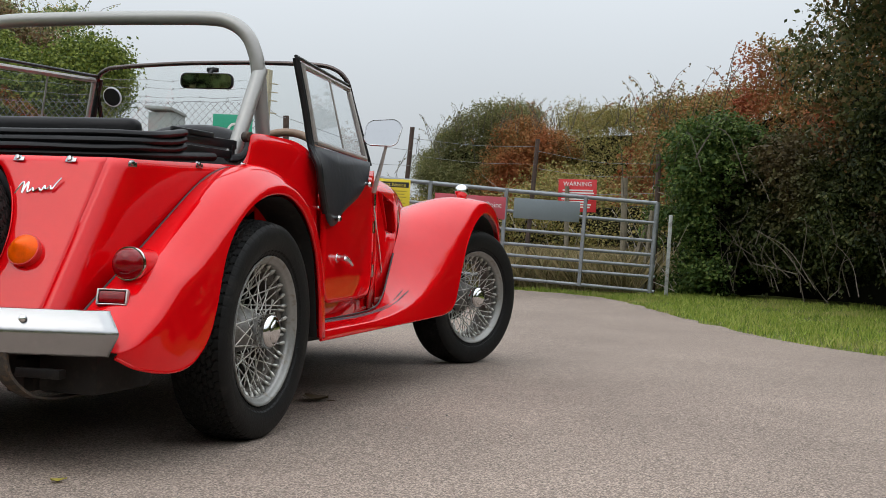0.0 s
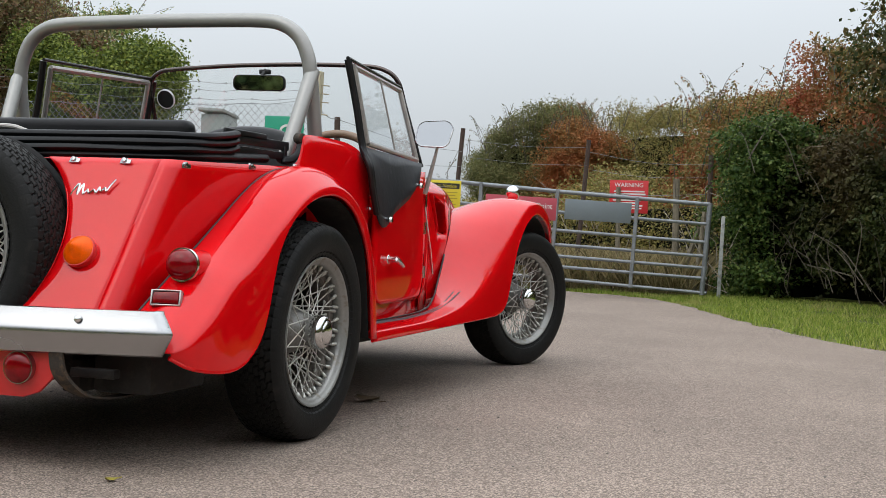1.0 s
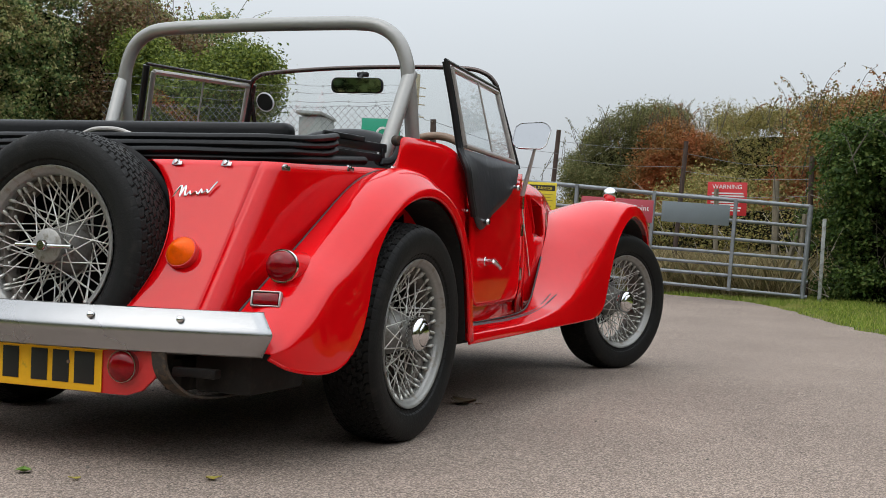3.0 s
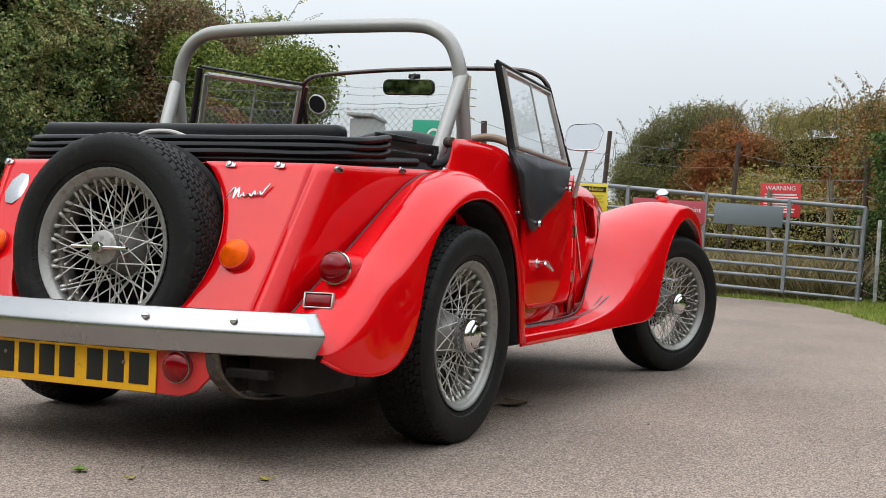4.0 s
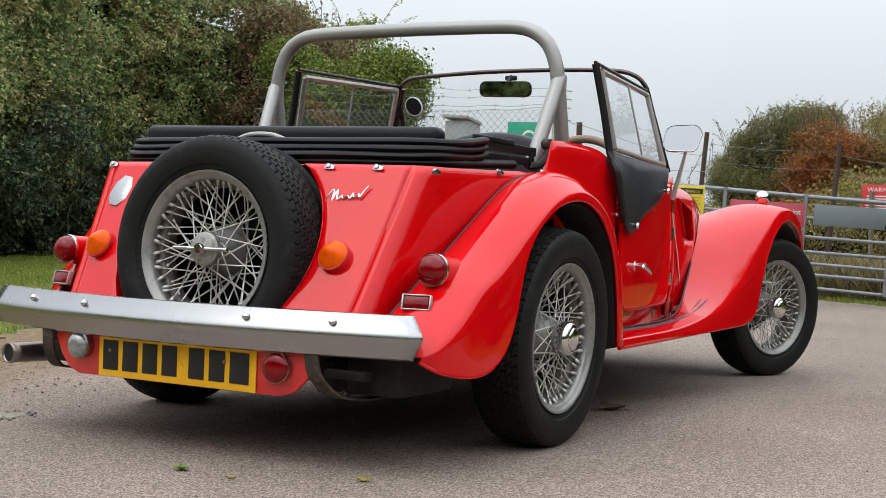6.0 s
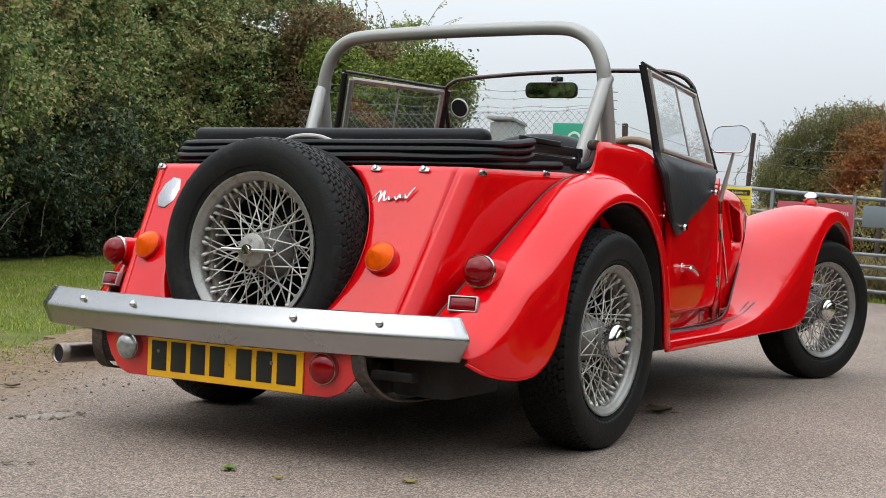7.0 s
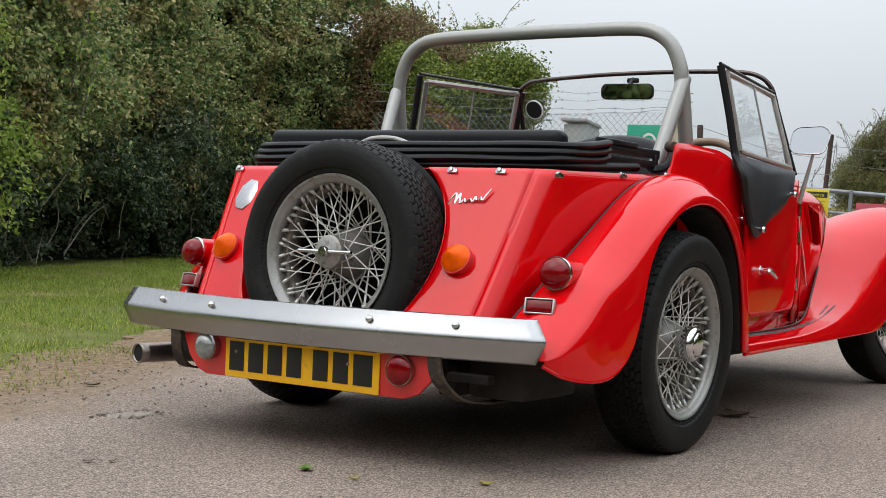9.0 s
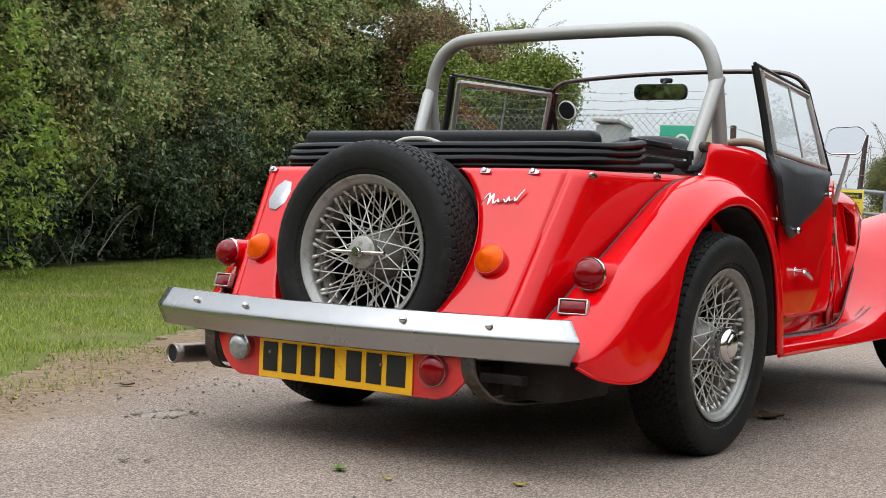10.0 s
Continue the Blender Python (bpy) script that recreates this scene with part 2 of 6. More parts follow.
HEDGE_LEAF = leaf_mat("hedge_leaves", [(0.050, 0.090, 0.036), (0.125, 0.200, 0.072), (0.23, 0.30, 0.105), (0.40, 0.42, 0.16), (0.54, 0.43, 0.23)], (0.46, 0.27, 0.14), 1.3, 0.54, through=0.35, zone_most=0.5)
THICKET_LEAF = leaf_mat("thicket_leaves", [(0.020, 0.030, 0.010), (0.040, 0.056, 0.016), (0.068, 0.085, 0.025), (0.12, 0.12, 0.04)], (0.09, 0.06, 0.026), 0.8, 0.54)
# bluish ivy green, darkened to paint the shade low on the hedge
BASE_SHADE_IVY = leaf_mat("hedge_foot_shade_ivy", [(0.026, 0.044, 0.026), (0.055, 0.082, 0.045), (0.095, 0.128, 0.068), (0.17, 0.195, 0.11)], (0.15, 0.11, 0.07), 1.2, 0.58, through=0.2, zone_most=0.5)
ASH_LEAF = leaf_mat("ash_leaves", [(0.14, 0.22, 0.045), (0.27, 0.37, 0.07), (0.42, 0.48, 0.11)], None, through=0.4)
IVY_LEAF = leaf_mat("ivy_leaves", [(0.022, 0.044, 0.011), (0.048, 0.090, 0.018), (0.085, 0.142, 0.030), (0.16, 0.19, 0.05)], (0.08, 0.065, 0.03), 1.3, 0.58)
HAWTHORN_LEAF = leaf_mat("hawthorn_leaves", [(0.085, 0.10, 0.030), (0.18, 0.165, 0.05), (0.27, 0.19, 0.06), (0.29, 0.11, 0.04)], (0.34, 0.075, 0.035), 0.7, 0.49)
FAR_LEAF = leaf_mat("far_leaves", [(0.075, 0.085, 0.032), (0.125, 0.135, 0.046), (0.19, 0.185, 0.066), (0.25, 0.205, 0.09)], None)
RUSSET_LEAF = leaf_mat("russet_leaves", [(0.12, 0.10, 0.035), (0.27, 0.11, 0.033), (0.38, 0.16, 0.05), (0.17, 0.15, 0.055)], (0.36, 0.10, 0.035), 0.8, 0.5)
YELLOW_LEAF = leaf_mat("yellowing_leaves", [(0.10, 0.105, 0.032), (0.22, 0.20, 0.055), (0.35, 0.29, 0.095), (0.20, 0.13, 0.05)], (0.12, 0.07, 0.03), 0.6, 0.58)
TREE_LEAF = leaf_mat("tree_leaves", [(0.05, 0.08, 0.016), (0.13, 0.17, 0.030), (0.24, 0.27, 0.05)], None)
RED_LEAF = leaf_mat("copper_leaves", [(0.08, 0.09, 0.038), (0.20, 0.10, 0.055), (0.17, 0.18, 0.06)], None)
# dark leaves whose colour includes the deep shade under the overhanging tree
SHADE_LEAF = leaf_mat("shade_painted_leaves", [(0.011, 0.017, 0.006), (0.022, 0.031, 0.010), (0.048, 0.056, 0.018)], (0.09, 0.034, 0.016), 0.7, 0.55)
OVERHANG_LEAF = leaf_mat("overhanging_leaves", [(0.022, 0.032, 0.010), (0.055, 0.070, 0.022), (0.11, 0.115, 0.038), (0.17, 0.11, 0.045)], (0.19, 0.065, 0.03), 0.8, 0.54)
GRASS = leaf_mat("grass_blades", [(0.11, 0.17, 0.026), (0.20, 0.275, 0.040), (0.29, 0.36, 0.060), (0.42, 0.42, 0.12)], (0.44, 0.37, 0.16), 1.5, 0.55, rough=0.6, through=0.3)
DRY_GRASS = leaf_mat("dry_grass", [(0.10, 0.085, 0.04), (0.26, 0.20, 0.10), (0.46, 0.37, 0.21), (0.16, 0.16, 0.06)], None, rough=0.7)
DRY_STEM = node_mat("dry_brown_stem", (0.12, 0.10, 0.075), 0.85, vary=0.3, scale=20)
# near-black colour that paints the shade inside the hedges
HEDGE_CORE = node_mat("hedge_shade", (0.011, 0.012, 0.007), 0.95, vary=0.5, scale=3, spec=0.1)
BARK = node_mat("grey_bark", (0.085, 0.07, 0.052), 0.85, vary=0.3, scale=20, bump=0.3)
PALE_STEM = node_mat("pale_dead_stem", (0.30, 0.26, 0.21), 0.8, vary=0.25, scale=20)
FALLEN = node_mat("fallen_leaf", (0.34, 0.28, 0.04), 0.6, vary=0.3, scale=40)
FALLEN_GREEN = node_mat("fallen_green_leaf", (0.12, 0.22, 0.03), 0.6, vary=0.3, scale=40)
FALLEN_BROWN = node_mat("fallen_brown_leaf", (0.11, 0.075, 0.04), 0.7, vary=0.3, scale=40)
STONE = node_mat("road_grit", (0.20, 0.18, 0.16), 0.9, vary=0.4, scale=60, per_object=0.4)


def road_mat():
    """Worn asphalt: brownish grey stone chips in a dark binder, stains, and soil trodden on to it along its left edge."""
    m = bpy.data.materials.new("worn_asphalt")
    m.use_nodes = True
    n, l = m.node_tree.nodes, m.node_tree.links
    p = n["Principled BSDF"]
    co = n.new("ShaderNodeTexCoord")

    def noise_node(scale, detail=4.0, rough=0.55):
        t = n.new("ShaderNodeTexNoise")
        t.inputs["Scale"].default_value, t.inputs["Detail"].default_value, t.inputs["Roughness"].default_value = scale, detail, rough
        l.new(co.outputs["Object"], t.inputs["Vector"])
        return t

    def span(src, a, b, lo, hi):
        r = n.new("ShaderNodeMapRange")
        for k, v in zip(("From Min", "From Max", "To Min", "To Max"), (a, b, lo, hi)):
            r.inputs[k].default_value = v
        l.new(src, r.inputs["Value"])
        return r.outputs[0]

    def calc(op, a, b):
        q = n.new("ShaderNodeMath")
        q.operation = op
        for k, v in enumerate((a, b)):
            if isinstance(v, (int, float)):
                q.inputs[k].default_value = v
            else:
                l.new(v, q.inputs[k])
        return q.outputs[0]

    def blend(f, a, b):
        x = n.new("ShaderNodeMix")
        x.data_type = "RGBA"
        l.new(f, x.inputs["Factor"])
        for k, v in (("A", a), ("B", b)):
            if isinstance(v, tuple):
                x.inputs[k].default_value = (*v, 1)
            else:
                l.new(v, x.inputs[k])
        return x.outputs["Result"]

    chips = n.new("ShaderNodeTexVoronoi")
    chips.inputs["Scale"].default_value = 210
    l.new(co.outputs["Object"], chips.inputs["Vector"])
    cell = n.new("ShaderNodeRGBToBW")
    l.new(chips.outputs["Color"], cell.inputs[0])
    fine, mid, broad = noise_node(520, 2), noise_node(70, 4, 0.7), noise_node(0.9, 5, 0.6)
    stone = blend(span(cell.outputs[0], 0.15, 0.85, 0, 1), (0.150, 0.118, 0.097), (0.49, 0.385, 0.318))
    stone = blend(span(chips.outputs["Distance"], 0.45, 0.75, 0, 0.75), stone, (0.074, 0.060, 0.051))
    stone = blend(span(mid.outputs[0], 0.4, 0.7, 0.0, 0.4), stone, (0.285, 0.220, 0.180))
    dark = noise_node(7, 6, 0.7)
    stone = blend(span(dark.outputs[0], 0.62, 0.72, 0, 0.35), stone, (0.09, 0.08, 0.07))
    pits = noise_node(75, 4, 0.65)
    stone = blend(span(pits.outputs[0], 0.59, 0.66, 0, 0.8), stone, (0.045, 0.038, 0.033))
    flecks = noise_node(62, 3, 0.6)
    stone = blend(span(flecks.outputs[0], 0.66, 0.72, 0, 0.6), stone, (0.46, 0.40, 0.34))
    tone = span(broad.outputs[0], 0.3, 0.7, 0.84, 1.16)
    sc = n.new("ShaderNodeVectorMath")
    sc.operation = "SCALE"
    l.new(stone, sc.inputs[0])
    l.new(tone, sc.inputs["Scale"])
    colour = sc.outputs[0]
    # soil along the left edge: distance from the edge line, made ragged
    sep = n.new("ShaderNodeSeparateXYZ")
    l.new(co.outputs["Object"], sep.inputs[0])
    d = calc("ADD", calc("MULTIPLY", calc("ADD", sep.outputs[0], 1.62), -0.903), calc("MULTIPLY", calc("ADD", sep.outputs[1], -0.32), -0.429))
    rag = calc("MULTIPLY", calc("ADD", noise_node(2.6, 6, 0.65).outputs[0], -0.5), 0.9)
    d = calc("ADD", d, rag)
    soil = blend(span(noise_node(26, 8, 0.75).outputs[0], 0.36, 0.64, 0, 1), (0.080, 0.052, 0.028), (0.32, 0.222, 0.128))
    colour = blend(span(d, -0.30, 0.20, 0.0, 0.93), colour, soil)
    l.new(colour, p.inputs["Base Color"])
    p.inputs["Roughness"].default_value = 0.88
    p.inputs["Specular IOR Level"].default_value = 0.3
    hgt = calc("ADD", calc("MULTIPLY", chips.outputs["Distance"], -0.8), calc("ADD", calc("MULTIPLY", fine.outputs[0], 0.35), calc("MULTIPLY", mid.outputs[0], 0.6)))
    b = n.new("ShaderNodeBump")
    b.inputs["Strength"].default_value, b.inputs["Distance"].default_value = 0.85, 0.0035
    l.new(hgt, b.inputs["Height"])
    l.new(b.outputs[0], p.inputs["Normal"])
    return m


ROAD = road_mat()
EARTH = node_mat("verge_earth", (0.105, 0.125, 0.030), 0.97, vary=0.4, scale=4, spec=0.1, bump=0.6, bump_scale=30, dirt=(0.15, 0.11, 0.062), dirt_amount=0.45)

# ---- tools for building meshes ----
def spline(pts, n, closed=False):
    """Catmull-Rom points through pts."""
    p = [Vector(q) for q in pts]
    m = len(p)
    if m == 2 and not closed:
        return [p[0].lerp(p[1], i / (n - 1)) for i in range(n)]
    out, spans = [], m if closed else m - 1
    for i in range(n):
        u = i / n * spans if closed else i / (n - 1) * spans
        k = min(int(u), spans - 1)
        f = u - k
        if closed:
            a, b, c, d = p[(k - 1) % m], p[k % m], p[(k + 1) % m], p[(k + 2) % m]
        else:
            b, c = p[k], p[k + 1]
            a = p[k - 1] if k else b * 2 - c
            d = p[k + 2] if k + 2 < m else c * 2 - b
        out.append(0.5 * ((2 * b) + (c - a) * f + (2 * a - 5 * b + 4 * c - d) * f * f + (3 * b - a - 3 * c + d) * f**3))
    return out


def grid(rows, close_u=False, close_v=False):
    bm = bmesh.new()
    vs = [[bm.verts.new(q) for q in r] for r in rows]
    nr, nc = len(vs), len(vs[0])
    for i in range(nr if close_v else nr - 1):
        for j in range(nc if close_u else nc - 1):
            a, b, c, d = vs[i][j], vs[i][(j + 1) % nc], vs[(i + 1) % nr][(j + 1) % nc], vs[(i + 1) % nr][j]
            if len({a, b, c, d}) == 4:
                bm.faces.new((a, b, c, d))
    return bm


def loft(curves, nu, nv):
    """A smooth sheet through curves that each run the same way."""
    rows = [spline(c, nu) for c in curves]
    cols = [spline([r[j] for r in rows], nv) for j in range(nu)]
    return grid(cols)


def bspline(pts, n):
    """Points on a clamped cubic B-spline, which rounds the corners of its control line."""
    p = [Vector(q) for q in pts]
    p = [p[0]] * 2 + p + [p[-1]] * 2
    spans, out = len(p) - 3, []
    for i in range(n):
        u = i / (n - 1) * spans
        k = min(int(u), spans - 1)
        f = u - k
        out.append((p[k] * (1 - f) ** 3 + p[k + 1] * (3 * f**3 - 6 * f * f + 4) + p[k + 2] * (-3 * f**3 + 3 * f * f + 3 * f + 1) + p[k + 3] * f**3) / 6)
    return out


def wing_sheet(inner, crest, lip, bulge, nu, nv=30):
    """A wing: a gently domed top from the body to the crest, a tight turn, then a drop to the lip."""
    ni, nc, nl = (spline(c, nu) for c in (inner, crest, lip))
    puff = spline(bulge, nu)
    cols = []
    for a, c, e, b in zip(ni, nc, nl, puff):
        up = Vector((0, b.y, b.z))
        out = (c - a).normalized()
        cols.append(bspline([a, a.lerp(c, 0.2) + up * 0.5, a.lerp(c, 0.45) + up * 0.9, a.lerp(c, 0.72) + up * 0.75, a.lerp(c, 0.93) + up * 0.28, c + out * 0.012 + up * 0.05, c.lerp(e, 0.22) + Vector((0.008, 0, 0)), c.lerp(e, 0.6) + Vector((0.006, 0, 0)), e], nv))
    return grid(cols)


def tube(path, radius, n=12, steps=0, closed=False, flat=1.0, caps=True):
    """A tube along a path; radius a number or one for each end; flat squashes it in z."""
    p = spline(path, steps, closed) if steps else [Vector(q) for q in path]
    r0, r1 = radius if isinstance(radius, tuple) else (radius, radius)
    m = len(p)
    side, rows = None, []
    for i, q in enumerate(p):
        t = (p[(i + 1) % m] - p[i - 1]) if closed else (p[min(i + 1, m - 1)] - p[max(i - 1, 0)])
        t.normalize()
        if side is None:
            side = t.orthogonal().normalized() if abs(t.z) > 0.9 else t.cross(Vector((0, 0, 1))).normalized()
        side = (side - t * side.dot(t)).normalized()
        up = side.cross(t)
        r = r0 + (r1 - r0) * i / max(1, m - 1)
        rows.append([q + side * (r * math.cos(a)) + up * (r * flat * math.sin(a)) for a in (2 * math.pi * k / n for k in range(n))])
    bm = grid(rows, close_u=True, close_v=closed)
    if caps and not closed:
        bm.verts.ensure_lookup_table()
        bm.faces.new([bm.verts[k] for k in range(n)][::-1])
        bm.faces.new([bm.verts[(m - 1) * n + k] for k in range(n)])
    return bm


def lathe(profile, n=48, closed=False):
    """Turns (radius, height) round the x axis; height runs along +x."""
    rows = []
    for k in range(n):
        a = 2 * math.pi * k / n
        rows.append([Vector((h, r * math.cos(a), r * math.sin(a))) for r, h in profile])
    bm = grid(rows, close_u=closed, close_v=True)
    bmesh.ops.remove_doubles(bm, verts=bm.verts, dist=1e-5)
    return bm


def rbox(size, at=(0, 0, 0), bevel=0.004, segments=2):
    bm = bmesh.new()
    bmesh.ops.create_cube(bm, size=1)
    for v in bm.verts:
        v.co = Vector([v.co[i] * size[i] for i in range(3)]) + Vector(at)
    if bevel:
        bmesh.ops.bevel(bm, geom=bm.edges[:], offset=bevel, segments=segments, affect="EDGES", profile=0.5)
    return bm


def slab(outline, thick, bevel=0.0):
    """A plate in the x-z plane from an outline of (x, z), its front at y = 0 and its back at y = thick."""
    bm = bmesh.new()
    front = [bm.verts.new((x, 0, z)) for x, z in outline]
    back = [bm.verts.new((x, thick, z)) for x, z in outline]
    bm.faces.new(front)
    bm.faces.new(back[::-1])
    k = len(front)
    for i in range(k):
        bm.faces.new((front[i], back[i], back[(i + 1) % k], front[(i + 1) % k]))
    bmesh.ops.recalc_face_normals(bm, faces=bm.faces)
    if bevel:
        bmesh.ops.bevel(bm, geom=bm.edges[:], offset=bevel, segments=2, affect="EDGES", profile=0.5)
    return bm


def merged(*bms):
    out = bmesh.new()
    for b in bms:
        me = bpy.data.meshes.new("tmp")
        b.to_mesh(me)
        out.from_mesh(me)
        bpy.data.meshes.remove(me)
        b.free()
    return out


def moved(bm, m):
    bmesh.ops.transform(bm, matrix=m, verts=bm.verts)
    return bm


def flipped(bm):
    """The mirror image in x."""
    for v in bm.verts:
        v.co.x = -v.co.x
    bmesh.ops.reverse_faces(bm, faces=bm.faces)
    return bm


def part(name, bm, material, parent=None, label="", smooth=True, solid=0.0, bevel=0.0, angle=40, category="", at=None):
    """One mesh object made of bm, under a thing or a part."""
    me = bpy.data.meshes.new(name)
    bm.to_mesh(me)
    bm.free()
    for mm in material if isinstance(material, (list, tuple)) else (material,):
        me.materials.append(mm)
    if smooth:
        me.shade_smooth()
        me.set_sharp_from_angle(angle=radians(angle))
    ob = new(name, me)
    if parent is not None:
        ob.parent = parent
    if at is not None:
        ob.matrix_basis = at
    if solid:
        md = ob.modifiers.new("thickness", "SOLIDIFY")
        md.thickness, md.offset = solid, 0
    if bevel:
        mb = ob.modifiers.new("edge", "BEVEL")
        mb.width, mb.segments, mb.limit_method, mb.angle_limit = bevel, 2, "ANGLE", radians(40)
    return tagged(ob, label, category)


def thing(name, label, category, group="", kind="", at=None):
    """An empty that holds the parts of one thing."""
    ob = new(name)
    ob.empty_display_size = 0.1
    if at is not None:
        ob.matrix_basis = at
    return tagged(ob, label, category, group, kind)


def facing(normal, up=(0, 0, 1)):
    """A turn whose +x points along normal."""
    x = Vector(normal).normalized()
    y = Vector(up).cross(x).normalized()
    z = x.cross(y)
    return Matrix((x, y, z)).transposed().to_4x4()

# ---- ground, road and verges ----
def lattice(seed):
    return np.random.default_rng(seed).random((32, 32, 32))


def fuzz(p, scale, seed):
    """Smooth random values in 0..1 at an array of points."""
    g = lattice(seed)
    q = np.asarray(p) * scale
    i = np.floor(q).astype(int)
    f = q - i
    f = f * f * (3 - 2 * f)
    v = 0
    for dx in (0, 1):
        for dy in (0, 1):
            for dz in (0, 1):
                w = (f[:, 0] if dx else 1 - f[:, 0]) * (f[:, 1] if dy else 1 - f[:, 1]) * (f[:, 2] if dz else 1 - f[:, 2])
                v = v + w * g[(i[:, 0] + dx) % 32, (i[:, 1] + dy) % 32, (i[:, 2] + dz) % 32]
    return v


def quads(name, co, material, parent=None, label="", category="", kind=""):
    """One mesh of separate four-cornered leaves or blades from an array (n, 4, 3)."""
    n = len(co)
    me = bpy.data.meshes.new(name)
    me.vertices.add(4 * n)
    me.vertices.foreach_set("co", co.astype(np.float32).ravel())
    me.loops.add(4 * n)
    me.loops.foreach_set("vertex_index", np.arange(4 * n, dtype=np.int32))
    me.polygons.add(n)
    me.polygons.foreach_set("loop_start", np.arange(0, 4 * n, 4, dtype=np.int32))
    me.update(calc_edges=True)
    me.materials.append(material)
    ob = new(name, me)
    if parent is not None:
        ob.parent = parent
    return tagged(ob, label, category, kind=kind)


def unit(v):
    return v / np.maximum(np.linalg.norm(v, axis=-1, keepdims=True), 1e-9)


def leaves(rng, centre, face, size, spread=0.8, slim=0.6):
    """Folded diamond leaves at centres, turned roughly towards face."""
    n = len(centre)
    nrm = unit(face + spread * rng.normal(size=(n, 3)))
    along = unit(np.cross(nrm, rng.normal(size=(n, 3))))
    across = np.cross(nrm, along)
    ln = rng.uniform(size[0], size[1], (n, 1))
    wd = ln * slim * rng.uniform(0.8, 1.2, (n, 1))
    droop = nrm * ln * rng.uniform(-0.25, 0.15, (n, 1))
    return np.stack([centre - along * ln * 0.5, centre + across * wd * 0.5 - along * ln * 0.05 + droop * 0.3, centre + along * ln * 0.5 + droop, centre - across * wd * 0.5 - along * ln * 0.05 + droop * 0.3], 1)


def blades(rng, foot, height, width, lean=0.35):
    n = len(foot)
    a = rng.uniform(0, 2 * np.pi, n)
    side = np.stack([np.cos(a), np.sin(a), 0 * a], 1)
    h = rng.uniform(height[0], height[1], (n, 1))
    w = rng.uniform(width[0], width[1], (n, 1))
    tip = foot + np.array([0, 0, 1]) * h + rng.normal(size=(n, 3)) * np.array([1, 1, 0.05]) * lean * h
    mid = (foot * 0.45 + tip * 0.55) + np.array([0, 0, 1]) * h * 0.08
    return np.stack([foot - side * w * 0.5, foot + side * w * 0.5, mid + side * w * 0.35, tip], 1)


bm = bmesh.new()
bmesh.ops.create_grid(bm, x_segments=40, y_segments=40, size=600)
tagged(part("ground", moved(bm, pose(0, 0, -0.02)), EARTH), "rough earth and grass ground", "ground", kind="structure")

LEFT_EDGE = [(0.6, -6.0), (-0.3, -3.2), (-1.25, -1.45), (-1.55, -0.85), (-2.20, 0.15), (-2.55, 0.9), (-3.3, 2.4), (-4.6, 5.0), (-5.6, 8.0), (-5.9, 10.6)]
RIGHT_EDGE = [(-1.7, 10.65), (-0.74, 10.2), (-0.33, 9.9), (0.17, 9.2), (0.65, 8.0), (1.13, 6.7), (1.50, 5.8), (1.83, 5.07), (2.29, 4.43), (2.9, 4.05), (6.0, 3.9), (14.0, 4.4)]
rag_l = [Vector((x, y, 0)) + Vector((noise.noise(Vector((x * 2.3, y * 2.3, 1))) * 0.16 + noise.noise(Vector((x * 9, y * 9, 1))) * 0.09, noise.noise(Vector((x * 2.3, y * 2.3, 5))) * 0.16 + noise.noise(Vector((x * 9, y * 9, 5))) * 0.09, 0)) for x, y, _ in spline([(x, y, 0) for x, y in LEFT_EDGE], 260)]
rag_r = [Vector((x, y, 0)) + Vector((noise.noise(Vector((x * 3.1, y * 3.1, 2))) * 0.07, noise.noise(Vector((x * 3.1, y * 3.1, 7))) * 0.07, 0)) for x, y, _ in spline([(x, y, 0) for x, y in RIGHT_EDGE], 110)]
bm = bmesh.new()
ring = [bm.verts.new(q) for q in rag_l + rag_r + [Vector((14, -14, 0)), Vector((4, -16, 0))]]
f = bm.faces.new(ring)
ext = bmesh.ops.extrude_face_region(bm, geom=[f])
for v in ext["geom"]:
    if isinstance(v, bmesh.types.BMVert):
        v.co.z = -0.06
bmesh.ops.recalc_face_normals(bm, faces=bm.faces)
bmesh.ops.triangulate(bm, faces=[q for q in bm.faces if len(q.verts) > 4])
tagged(part("road", bm, ROAD, smooth=False), "worn brownish grey asphalt with soil at its edge", "road", kind="structure")


def inside(poly, p):
    x, y = p[:, 0], p[:, 1]
    c = np.zeros(len(p), bool)
    k = len(poly)
    for i in range(k):
        (x0, y0), (x1, y1) = poly[i], poly[(i + 1) % k]
        c ^= ((y0 > y) != (y1 > y)) & (x < (x1 - x0) * (y - y0) / (y1 - y0 + 1e-12) + x0)
    return c


